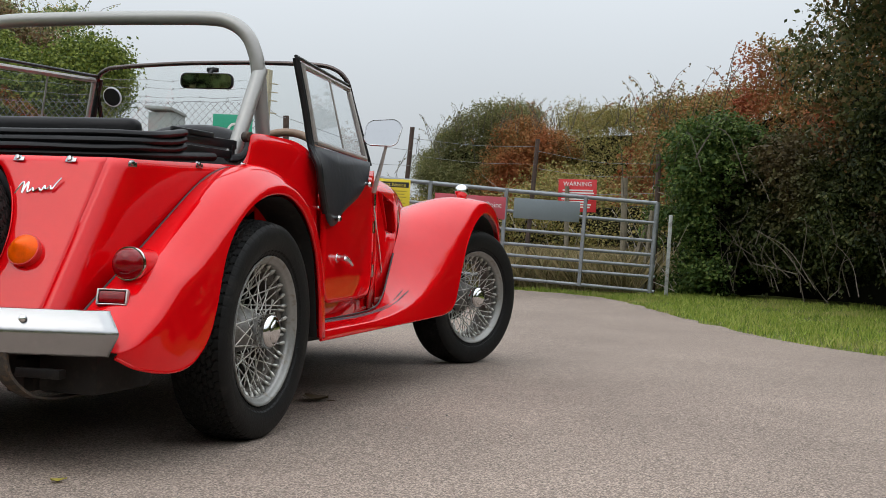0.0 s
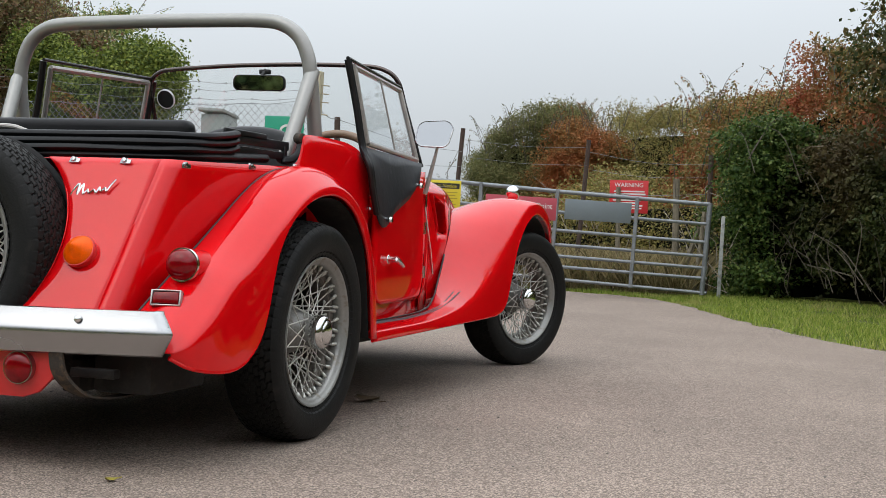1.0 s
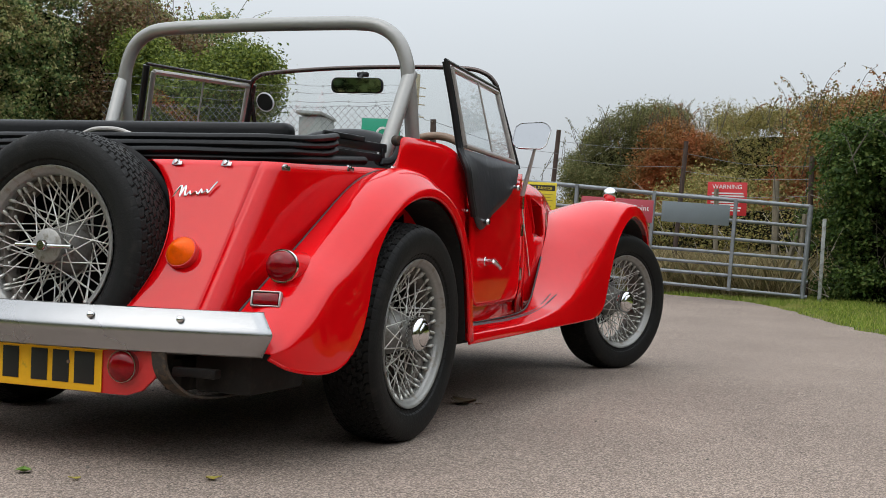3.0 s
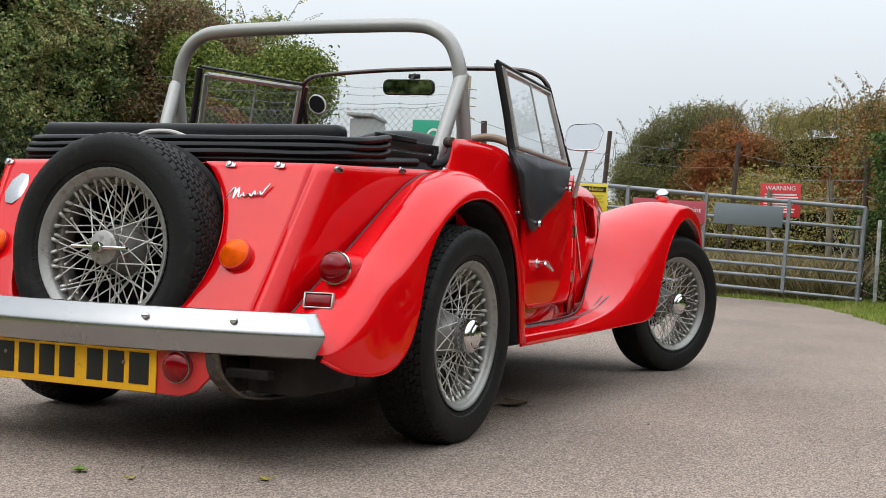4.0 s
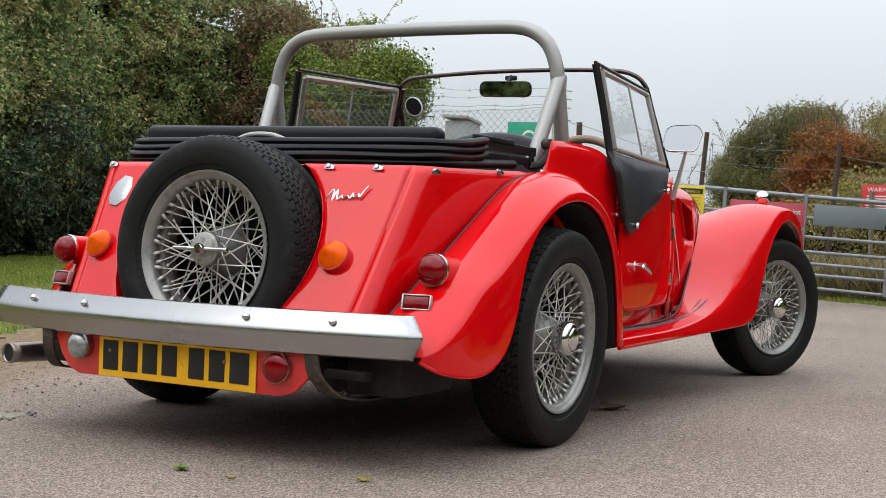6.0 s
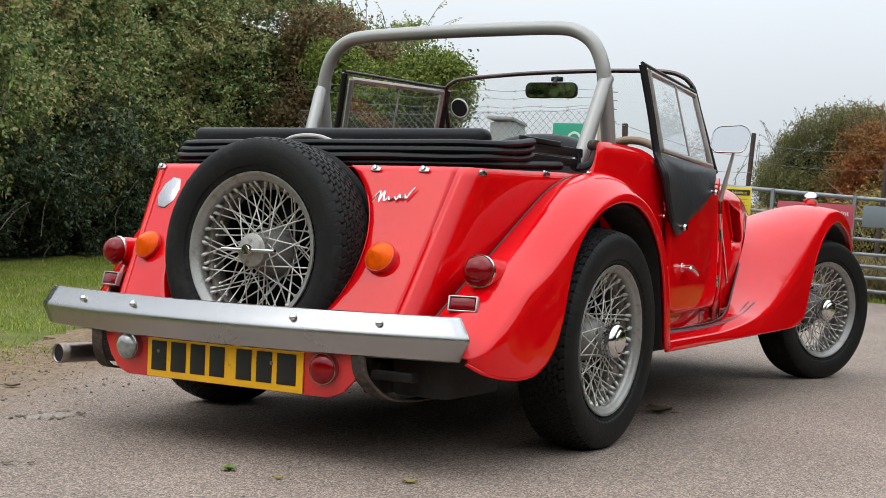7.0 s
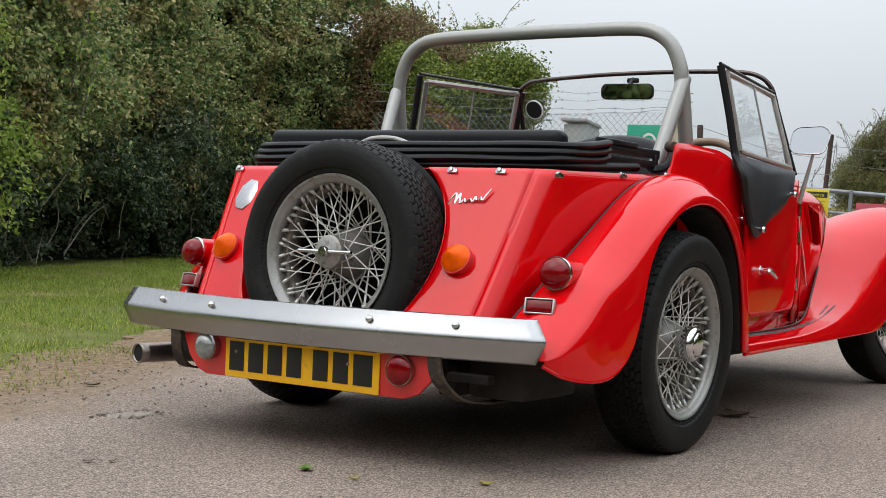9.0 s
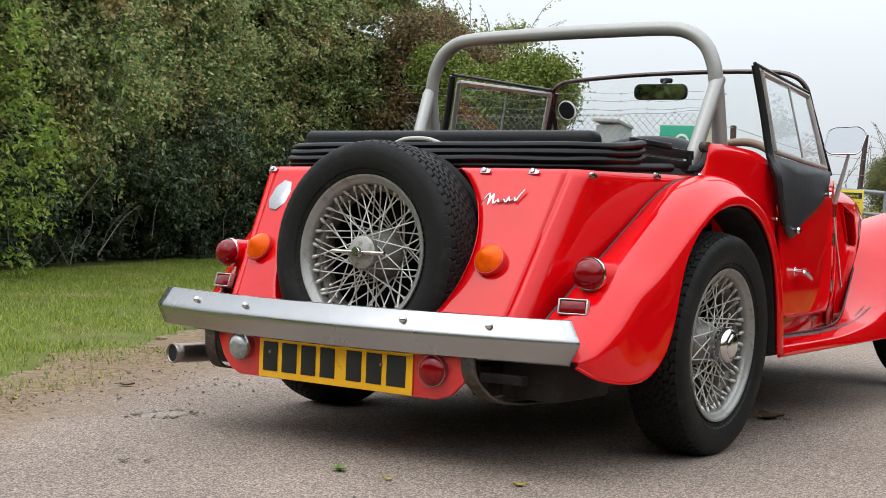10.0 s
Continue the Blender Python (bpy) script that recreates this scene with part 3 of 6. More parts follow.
def turf(seed, poly, count, height, width, keep, soft):
    """Grass over a region, thinning out towards the edge lines given."""
    rng = np.random.default_rng(seed)
    pts = np.array(poly)
    lo, hi = pts.min(0), pts.max(0)
    p = rng.uniform(lo, hi, (count, 2))
    p = p[inside(poly, p)]
    edge = np.array(soft)
    gap = np.min(np.linalg.norm(p[:, None] - edge[None], axis=2), 1)
    n3 = np.c_[p, np.zeros(len(p))]
    bare = fuzz(n3, 1.7, seed + 1) * 0.6 + fuzz(n3, 5.0, seed + 2) * 0.4
    ok = rng.random(len(p)) < np.clip((gap / keep) ** 0.8, 0.03, 1) * np.clip((bare - 0.12) * 3.2, 0.1, 1)
    p, n3 = p[ok], n3[ok]
    tall = 0.55 + 0.9 * fuzz(n3, 2.4, seed + 3)
    foot = np.c_[p, np.full(len(p), -0.02)]
    b = blades(rng, foot, height, width, 0.45)
    b[:, 2:, 2] = (b[:, 2:, 2] + 0.02) * tall[:, None] - 0.02
    return b


left_pts = [(q.x, q.y) for q in rag_l]
left_poly = [(x - 0.01, y) for x, y in left_pts if y > -1.9] + [(-13.5, 13.0), (-12.8, 11.0), (-10.5, 8.0), (-8.6, 4.4), (-7.0, 1.6)]
fringe = [(x + 0.42, y + 0.1) for x, y in left_pts[60:140]] + [(x, y) for x, y in left_pts[60:140]][::-1]
quads("verge_grass", np.concatenate([turf(11, left_poly, 400000, (0.012, 0.036), (0.004, 0.008), 0.26, left_pts[60:200:3]), turf(12, fringe, 10000, (0.008, 0.022), (0.003, 0.006), 0.5, fringe[:80:2]) + np.array([0, 0, 0.02])]), GRASS, label="short green verge grass along the hedge", category="grass", kind="stuff")
right_pts = [(q.x, q.y) for q in rag_r]
right_poly = [(x + 0.0, y + 0.01) for x, y in right_pts] + [(14.0, 9.5), (3.4, 8.4), (2.4, 10.4), (0.6, 11.8), (-3.0, 11.5)]
quads("verge_grass", turf(21, right_poly, 200000, (0.02, 0.055), (0.006, 0.011), 0.22, right_pts), GRASS, label="bright green verge grass beside the gate", category="grass", kind="stuff")
rng = np.random.default_rng(5)
foot = np.c_[rng.uniform(-5.5, 0.15, 46000), 10.9 + rng.random(46000) ** 1.5 * 6.0, np.zeros(46000)]
quads("dry_grass", blades(rng, foot, (0.12, 0.50), (0.004, 0.009), 0.4), DRY_GRASS, label="tall dry straw-coloured grass behind the gate", category="grass", kind="stuff")


# ---- hedges and trees ----
def along(path, s):
    p = np.array(path, float)
    seg = np.linalg.norm(np.diff(p[:, :2], axis=0), axis=1)
    cum = np.r_[0, np.cumsum(seg)]
    s = np.clip(s, 0, 1) * cum[-1]
    xy = np.stack([np.interp(s, cum, p[:, k]) for k in range(p.shape[1])], 1)
    k = np.clip(np.searchsorted(cum, s) - 1, 0, len(seg) - 1)
    d = unit(np.diff(p[:, :2], axis=0))[k]
    return xy, d


def hedge(name, label, path, material, seed, clumps, per, size, depth=0.5, rough=0.45, core=True, slim=0.6, low=0.0, spray=0.0, thick=1.0, category="hedge", clump_r=0.11, stems=0, stem_mat=None, core_in=0.6, lobe=(0.25, 0.5), lobes=0, shoot=(0.25, 0.85), under=0.25, climb=0.9, shade=1.1, lumpy=0.22, twig=0.0):
    """A hedge along path (x, y, height), seen from its right-hand side: clumps of leaves over a dark core."""
    rng = np.random.default_rng(seed)
    ob = thing(name, label, category)
    s = rng.random(clumps)
    xyh, d = along(path, s)
    nrm = np.stack([d[:, 1], -d[:, 0]], 1)
    h = xyh[:, 2]
    v = rng.random(clumps)
    roof = rng.random(clumps) < 0.22
    z = np.where(roof, h, low + (h - low) * v ** climb)
    p3 = np.c_[xyh[:, :2], z]
    wob = (fuzz(p3, 0.55, seed + 1) - 0.5) * 2 * rough + (fuzz(p3, 1.7, seed + 2) - 0.5) * rough * 1.1
    lump = (fuzz(np.c_[xyh[:, :2], 0 * h], 0.75, seed + 4) - 0.5) * h * lumpy
    z = z + lump * (z / np.maximum(h, 0.1)) ** 2
    p3[:, 2] = z
    curve = -0.45 * (z / np.maximum(h, 0.1)) ** 3 - under * np.clip(1 - z / shade, 0, 1)
    back = np.where(roof, rng.random(clumps) * thick, rng.exponential(depth * 0.35, clumps))
    c = p3.copy()
    c[:, :2] += nrm * (wob + curve - back)[:, None]
    c[:, 2] += np.where(roof, (fuzz(p3, 0.8, seed + 3) - 0.45) * 0.9 * rough * 2 + rng.normal(size=clumps) * 0.05, 0)
    up = np.where(roof, 1.2, 0.9)
    face = unit(np.c_[nrm, up])
    if lobes:
        # two clumps in three sit on rounded lobes, with shade between them
        pick = rng.choice(clumps, lobes, replace=False)
        lc, lf, lr = c[pick], face[pick], rng.uniform(lobe[0], lobe[1], lobes)
        m = int(clumps * 0.68)
        k = rng.integers(0, lobes, m)
        dd = unit(rng.normal(size=(m, 3)) + lf[k] * 0.9)
        c[:m] = lc[k] - lf[k] * (lr[k] * 0.35)[:, None] + dd * (lr[k] * rng.uniform(0.62, 1.22, m))[:, None] * np.array([1.15, 1.15, 0.8])
        face[:m] = unit(dd + np.array([0, 0, 0.35]))
        c[m:, :2] -= nrm[m:] * 0.18
    if twig:
        # leaves sit on both sides of short twigs that reach out and droop
        way = unit(face * 0.7 + rng.normal(size=(clumps, 3)) * 0.75 + np.array([0, 0, 0.1]))
        f = rng.random((clumps * per, 1))
        cc = np.repeat(c, per, 0) + np.repeat(way, per, 0) * (f - 0.3) * twig * rng.uniform(0.7, 1.3, (clumps * per, 1)) - np.array([0, 0, 0.25]) * twig * f * f
        cc += rng.normal(size=(clumps * per, 3)) * 0.022
        ff = unit(np.repeat(face, per, 0) + np.array([0, 0, 0.5]))
    else:
        cc = np.repeat(c, per, 0) + rng.normal(size=(clumps * per, 3)) * clump_r * np.array([1, 1, 0.8])
        ff = np.repeat(face, per, 0)
    cc[:, 2] = np.maximum(cc[:, 2], 0.03)
    allq = [leaves(rng, cc, ff, size, 0.75, slim)]
    if spray:
        # loose shoots that stand out over the top
        k = int(spray)
        ss = rng.random(k)
        xyh, d = along(path, ss)
        base = np.c_[xyh[:, :2], xyh[:, 2]] + rng.normal(size=(k, 3)) * [0.3, 0.3, 0.1]
        way = unit(np.c_[rng.normal(size=(k, 2)) * 0.35, np.ones(k)])
        ln = rng.uniform(shoot[0], shoot[1], k)
        for j in range(k):
            m = int(10 + ln[j] * 26)
            f = rng.random(m)[:, None]
            bend = np.array([way[j, 0], way[j, 1], -0.2]) * (f * f) * ln[j] * 0.6
            q = base[j] + way[j] * f * ln[j] + bend + rng.normal(size=(m, 3)) * 0.014
            allq.append(leaves(rng, q, np.tile([0.3, -0.5, 0.6], (m, 1)), (size[0] * 0.8, size[1] * 0.8), 1.0, slim))
            part("shoot", tube([Vector(base[j] - way[j] * 0.3), Vector(base[j] + way[j] * ln[j] * 0.5), Vector(base[j] + way[j] * ln[j] + np.array([way[j, 0], way[j, 1], -0.2]) * ln[j] * 0.6)], (0.006, 0.002), 4, 6), BARK, ob, "thin bare shoot")
    tagged(quads("foliage", np.concatenate(allq), material, ob), kind="stuff")
    # a dark sheet behind the leaves stands in for the shade in the gaps
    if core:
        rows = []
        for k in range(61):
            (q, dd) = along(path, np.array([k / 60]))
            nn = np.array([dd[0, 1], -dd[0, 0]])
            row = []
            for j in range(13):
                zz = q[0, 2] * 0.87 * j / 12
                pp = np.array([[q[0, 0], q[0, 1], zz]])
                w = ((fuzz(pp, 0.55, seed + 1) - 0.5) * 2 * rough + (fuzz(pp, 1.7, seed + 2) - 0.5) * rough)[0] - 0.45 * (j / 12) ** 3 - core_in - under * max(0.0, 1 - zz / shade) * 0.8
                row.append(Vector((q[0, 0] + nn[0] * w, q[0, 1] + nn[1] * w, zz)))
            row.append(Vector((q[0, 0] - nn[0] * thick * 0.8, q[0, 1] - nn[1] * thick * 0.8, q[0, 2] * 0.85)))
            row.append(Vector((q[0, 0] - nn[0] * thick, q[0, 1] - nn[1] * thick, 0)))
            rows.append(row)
        part("shade_sheet", grid(rows), HEDGE_CORE, ob, "dark sheet painting the shade behind the leaves")
    for j in range(stems):
        q, dd = along(path, rng.random(1))
        nn = np.array([dd[0, 1], -dd[0, 0]])
        z0 = rng.uniform(0, 0.35) if rng.random() < 0.6 else rng.uniform(0.4, q[0, 2] * 0.7)
        a = np.array([q[0, 0], q[0, 1], z0]) + np.r_[nn * rng.uniform(-0.1, 0.35), 0]
        go = np.r_[dd[0] * rng.normal() * 0.5 + nn * rng.uniform(-0.1, 0.3), rng.uniform(0.3, 1.0)] * rng.uniform(0.4, 1.1)
        b = a + go * 0.5 + rng.normal(size=3) * 0.06
        e = a + go + np.array([0, 0, -0.25]) * rng.random() * np.linalg.norm(go)
        part("stem", tube([Vector(a), Vector(b), Vector(e)], (0.0055, 0.002), 5, 8), stem_mat or PALE_STEM, ob, "arching dry stem")
    return ob


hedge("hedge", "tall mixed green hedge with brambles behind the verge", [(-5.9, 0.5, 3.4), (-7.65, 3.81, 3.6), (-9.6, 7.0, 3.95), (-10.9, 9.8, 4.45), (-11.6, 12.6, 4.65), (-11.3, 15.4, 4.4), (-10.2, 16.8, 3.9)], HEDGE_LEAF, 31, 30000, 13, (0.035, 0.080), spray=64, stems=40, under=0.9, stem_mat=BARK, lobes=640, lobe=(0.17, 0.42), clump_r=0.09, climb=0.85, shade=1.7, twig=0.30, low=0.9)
# a band of darker leaves puts the shade at the hedge foot into colour
hedge("hedge_shade_ivy", "ivy and bramble along the foot of the hedge, darkened for the shade there", [(-5.75, 0.55, 1.5), (-7.5, 3.85, 1.7), (-9.45, 7.05, 1.8), (-10.75, 9.9, 1.9), (-11.4, 12.6, 1.9)], BASE_SHADE_IVY, 33, 9000, 12, (0.035, 0.075), spray=0, stems=10, under=0.75, shade=1.5, stem_mat=DRY_STEM, lobes=220, lobe=(0.15, 0.36), clump_r=0.09, core=False, twig=0.26, category="ivy")
hedge("ash_shoots", "bright yellow-green ash shoots in front of the hedge", [(-7.0, 3.45, 3.0), (-7.2, 3.95, 2.4), (-7.45, 4.40, 1.5)], ASH_LEAF, 34, 240, 13, (0.04, 0.085), spray=8, stems=8, under=0.2, stem_mat=BARK, core=False, twig=0.34, slim=0.42, category="shrub", rough=0.25)
hedge("copper_bush", "dark copper-leaved bush at the end of the hedge", [(-11.3, 13.4, 3.6), (-10.4, 13.7, 3.7), (-9.6, 14.4, 3.4)], RED_LEAF, 41, 3600, 12, (0.04, 0.08), category="bush", spray=10, lobes=40)


def tree(name, label, foot, height, crown, material, seed, clumps, per, size, category="tree", lowest=-0.35, parts=11):
    """A tapered trunk with limbs and a crown of uneven clumps."""
    rng = np.random.default_rng(seed)
    ob = thing(name, label, category)
    x, y = foot
    top = Vector((x, y, height * 0.55))
    part("trunk", tube([(x, y, -0.05), (x + 0.05, y, height * 0.25), tuple(top)], (height * 0.03, height * 0.018), 10, 8), BARK, ob, "grey trunk")
    lobes = []
    for k in range(parts):
        a, e = rng.uniform(0, 2 * np.pi), rng.uniform(lowest, 0.95)
        q = np.array([x, y, height * 0.62]) + np.array([math.cos(a) * crown[0], math.sin(a) * crown[0], e * crown[1]]) * rng.uniform(0.45, 0.95)
        lobes.append((q, rng.uniform(0.32, 0.55) * crown[0]))
        part("limb", tube([tuple(top - Vector((0, 0, 0.3))), tuple((Vector(q) + top) * 0.5 + Vector((0, 0, 0.05))), tuple(q)], (height * 0.012, height * 0.003), 6, 8), BARK, ob)
    cs, fs = [], []
    for q, r in lobes:
        k = clumps // parts
        d = unit(rng.normal(size=(k, 3)))
        cs.append(q + d * r * rng.uniform(0.55, 1.08, (k, 1)) * np.array([1, 1, 0.85]))
        fs.append(unit(d + [0, 0, 0.3]))
    c, f = np.concatenate(cs), np.concatenate(fs)
    cc = np.repeat(c, per, 0) + rng.normal(size=(len(c) * per, 3)) * 0.09
    tagged(quads("crown", leaves(rng, cc, np.repeat(f, per, 0), size, 0.8), material, ob), kind="stuff")
    return ob


tree("ivy_tree", "bright green leafy tree beside the hedge end", (-9.05, 13.7), 3.75, (1.05, 1.30), TREE_LEAF, 51, 10500, 13, (0.035, 0.075), parts=16)

# right side: ivy bush by the gate post, hawthorn behind, dark tree at the bend
hedge("ivy_bush", "bright green ivy-covered bush beside the gate post", [(0.42, 12.4, 1.1), (0.36, 11.6, 1.45), (0.52, 11.0, 1.62), (0.80, 10.8, 1.66), (1.0, 10.85, 1.4)], IVY_LEAF, 61, 4400, 12, (0.03, 0.06), rough=0.42, spray=16, shoot=(0.12, 0.35), category="bush", low=0.12, thick=0.6, stems=14, depth=0.3, lobes=38, lobe=(0.14, 0.32), clump_r=0.08, twig=0.22)
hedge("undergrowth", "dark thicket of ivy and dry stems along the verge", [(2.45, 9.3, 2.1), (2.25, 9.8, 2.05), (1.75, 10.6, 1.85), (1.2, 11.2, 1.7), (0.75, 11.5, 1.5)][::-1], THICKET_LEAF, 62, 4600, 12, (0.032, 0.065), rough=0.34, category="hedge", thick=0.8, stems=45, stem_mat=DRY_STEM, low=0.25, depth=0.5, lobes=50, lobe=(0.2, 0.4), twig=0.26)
# this stretch takes the darker leaf colour to paint the tree's shade
hedge("undergrowth", "very dark thicket under the overhanging tree, shade put into its leaf colour", [(4.6, 6.0, 2.7), (3.4, 7.5, 2.6), (2.75, 8.6, 2.5), (2.30, 9.5, 2.2)][::-1], SHADE_LEAF, 68, 5200, 12, (0.032, 0.065), rough=0.3, category="hedge", thick=0.8, stems=14, stem_mat=DRY_STEM, low=0.15, depth=0.5, lobes=60, lobe=(0.2, 0.42))
hedge("hawthorn_hedge", "russet hawthorn hedge with red berries and bare sprays", [(3.9, 9.4, 3.6), (2.9, 11.2, 3.4), (2.0, 12.6, 3.1), (1.1, 13.6, 2.75), (0.3, 14.6, 2.55), (-0.5, 16.0, 2.5), (-1.2, 18.5, 2.7)][::-1], HAWTHORN_LEAF, 63, 11500, 12, (0.032, 0.065), spray=60, shoot=(0.15, 0.55), rough=0.35, stems=16, stem_mat=BARK, lobes=170, lobe=(0.25, 0.5), twig=0.32)
tree("dark_tree", "tall dark ivy-clad tree overhanging the verge", (4.12, 9.4), 5.4, (1.75, 2.3), OVERHANG_LEAF, 64, 11000, 12, (0.04, 0.08), lowest=-1.15, parts=20)
hedge("far_wood", "distant green trees beyond the gate", [(-6.35, 22.1, 1.3), (-6.1, 22.0, 2.0), (-5.75, 22.0, 2.5), (-5.25, 22.0, 2.78), (-4.75, 22.0, 2.90), (-4.1, 22.1, 3.0), (-3.3, 22.5, 3.0)], FAR_LEAF, 65, 12500, 13, (0.025, 0.055), rough=0.16, spray=60, shoot=(0.1, 0.3), category="wood", thick=1.2, clump_r=0.12, lobes=80, lobe=(0.2, 0.42), slim=0.4, lumpy=0.05, twig=0.3)
hedge("russet_trees", "distant russet autumn trees beyond the gate", [(-4.85, 21.8, 1.2), (-4.5, 21.5, 2.1), (-4.1, 21.4, 2.7), (-3.7, 21.4, 2.98), (-3.2, 21.6, 2.85), (-2.8, 21.9, 2.2)], RUSSET_LEAF, 66, 8500, 13, (0.025, 0.055), rough=0.2, spray=30, shoot=(0.1, 0.3), category="wood", thick=1.0, clump_r=0.12, lobes=50, lobe=(0.2, 0.42), lumpy=0.1, twig=0.3)
hedge("yellow_trees", "distant yellowing trees beyond the fence", [(-3.5, 22.0, 2.85), (-2.8, 21.9, 2.95), (-2.0, 22.0, 3.02), (-1.0, 22.2, 3.1), (0.6, 22.5, 3.3), (3.0, 22.0, 3.5)], YELLOW_LEAF, 67, 13500, 13, (0.025, 0.055), rough=0.25, spray=50, shoot=(0.1, 0.35), category="wood", thick=1.6, clump_r=0.12, lobes=90, lobe=(0.22, 0.48), slim=0.45, lumpy=0.08, twig=0.34)
hedge("bramble_thicket", "low tangle of olive brambles and dry stems behind the gate", [(-7.0, 17.5, 0.9), (-5.0, 16.6, 1.0), (-3.2, 15.6, 1.05), (-1.6, 14.6, 1.15), (-0.2, 13.6, 1.25), (0.5, 12.9, 1.35)], YELLOW_LEAF, 69, 3600, 12, (0.025, 0.055), rough=0.35, category="bush", thick=1.0, stems=70, stem_mat=PALE_STEM, clump_r=0.12, lobes=60, lobe=(0.18, 0.4), core_in=0.5)
# trees behind the camera, which show in the car's mirrors
hedge("tree_belt", "tall belt of green trees across the road", [(-18.0, -9.0, 3.6), (-8.0, -13.5, 4.2), (4.0, -15.0, 4.8), (13.0, -10.0, 5.2), (15.0, 0.0, 5.0), (13.0, 7.0, 6.5), (9.0, 10.5, 7.5), (4.4, 12.2, 7.0)][::-1], HEDGE_LEAF, 71, 7000, 8, (0.14, 0.26), rough=0.9, category="trees", clump_r=0.3)

# ---- the sports car ----
car = thing("sports_car", "red open vintage sports car with wire wheels, parked on asphalt", "car")

WHEEL_Z, CAMBER = 0.302, 1.8
REAR_X, FRONT_X, BASE = 0.644, 0.586, 2.45


def tyre_mesh():
    """A cross-ply look: ribbed sidewall, slanting cuts that cross over the tread."""
    side = [(0.199, 0.050), (0.2075, 0.062), (0.216, 0.0685), (0.222, 0.070), (0.226, 0.0752), (0.238, 0.0805), (0.256, 0.0830), (0.262, 0.0822), (0.266, 0.0828), (0.281, 0.0795), (0.290, 0.0750), (0.2965, 0.0685)]
    steps, blocks, per = 60, 64, 10
    tread = [(0.3062 - 1.0 * x * x - 300 * x**4, x) for x in (0.062 - 0.124 * k / steps for k in range(steps + 1))]
    prof = side + tread + [(r, -x) for r, x in side[::-1]]
    rows = []
    for i in range(blocks * per):
        a = 2 * math.pi * i / (blocks * per)
        zig = 0.0022 * math.sin(2 * math.pi * i / per)
        row = []
        for r, x in prof:
            ax = abs(x)
            if ax <= 0.0621:
                # arched cross cuts, staggered from rib to rib between zigzag ring grooves
                rib = int((ax + 0.007) / 0.0145)
                sweep = (i + 150 * ax + (rib % 2) * per / 2 + (3 if x > 0 else 0)) % per
                ring = min(abs(ax - q - zig) for q in (0.0075, 0.022, 0.0365, 0.051))
                if sweep < 1.4 or ring < 0.0012:
                    r -= 0.0048
            elif ax < 0.076 and i % per == 0:
                r -= 0.0018
            row.append(Vector((x, r * math.cos(a), r * math.sin(a))))
        rows.append(row)
    return grid(rows, close_v=True)


RIM = [(0.1985, 0.060), (0.2055, 0.0655), (0.2075, 0.0675), (0.2068, 0.0695), (0.2040, 0.0690), (0.2005, 0.0650), (0.1960, 0.0605), (0.1915, 0.0580), (0.1885, 0.0550), (0.1870, 0.0480), (0.1850, 0.0300), (0.1720, 0.0240), (0.1690, 0.0160), (0.1690, -0.0120), (0.180, -0.026), (0.187, -0.040), (0.197, -0.056), (0.2065, -0.066)]
wheel = part("wheel", lathe(RIM[:11], 72), WHEEL_SILVER, car, "silver painted wire wheel", solid=0.003)
part("rim_barrel", lathe(RIM[10:], 72), BARREL, wheel, "inner rim browned with brake dust and darkened for its shade", solid=0.003)
part("tyre", tyre_mesh(), RUBBER, wheel, "worn black rubber tyre", angle=28)
part("hub", lathe([(0.0, 0.058), (0.036, 0.058), (0.043, 0.054), (0.044, 0.046), (0.042, 0.036), (0.052, 0.018), (0.062, -0.004), (0.068, -0.026), (0.071, -0.036), (0.071, -0.044), (0.06, -0.05), (0.0, -0.05)], 32), HUB_GREY, wheel, "dull metal wheel hub")
drum = part("brake_drum", lathe([(0.0, -0.05), (0.098, -0.052), (0.112, -0.056), (0.115, -0.065), (0.115, -0.11), (0.0, -0.11)], 40), CHASSIS, wheel, "dull brake drum")
cap = merged(
    lathe([(0.0, 0.100), (0.022, 0.100), (0.030, 0.098), (0.034, 0.094)], 8),
    lathe([(0.034, 0.094), (0.040, 0.092), (0.046, 0.086), (0.048, 0.078), (0.048, 0.060), (0.045, 0.056), (0.0, 0.056)], 40),
)
spinner = part("hub_spinner", cap, CHROME, wheel, "chrome hub spinner")
spoke_me = {}
for kind, count, r_hub, x_hub, r_rim, x_rim, turn in (("outer", 24, 0.043, 0.046, 0.1780, 0.012, 56), ("inner", 32, 0.068, -0.036, 0.1862, 0.043, 52), ("middle", 16, 0.066, -0.042, 0.1862, 0.036, 34)):
    for way in (1, -1):
        a = radians(turn * way)
        b = tube([(x_hub, r_hub * math.cos(a), r_hub * math.sin(a)), (x_rim, r_rim, 0)], 0.0020, 6, 6)
        d = (Vector((x_hub, r_hub * math.cos(a), r_hub * math.sin(a))) - Vector((x_rim, r_rim, 0))).normalized()
        nip = tube([Vector((x_rim, r_rim, 0)) - d * 0.004, Vector((x_rim, r_rim, 0)) + d * 0.016], (0.0062, 0.0044), 7)
        me = bpy.data.meshes.new("spoke")
        bb = merged(b, nip)
        bb.to_mesh(me)
        bb.free()
        me.shade_smooth()
        me.materials.append(SPOKE_SILVER)
        spoke_me[kind, way] = me
        for k in range(count // 2):
            sp = new("spoke", me)
            sp.parent = wheel
            step = 360 / (count // 2)
            sp.matrix_basis = pose(0, 0, 0, step * k + (step / 2 if way < 0 else 0) + {"outer": 0, "inner": 7, "middle": 3}[kind])


STEER = -22


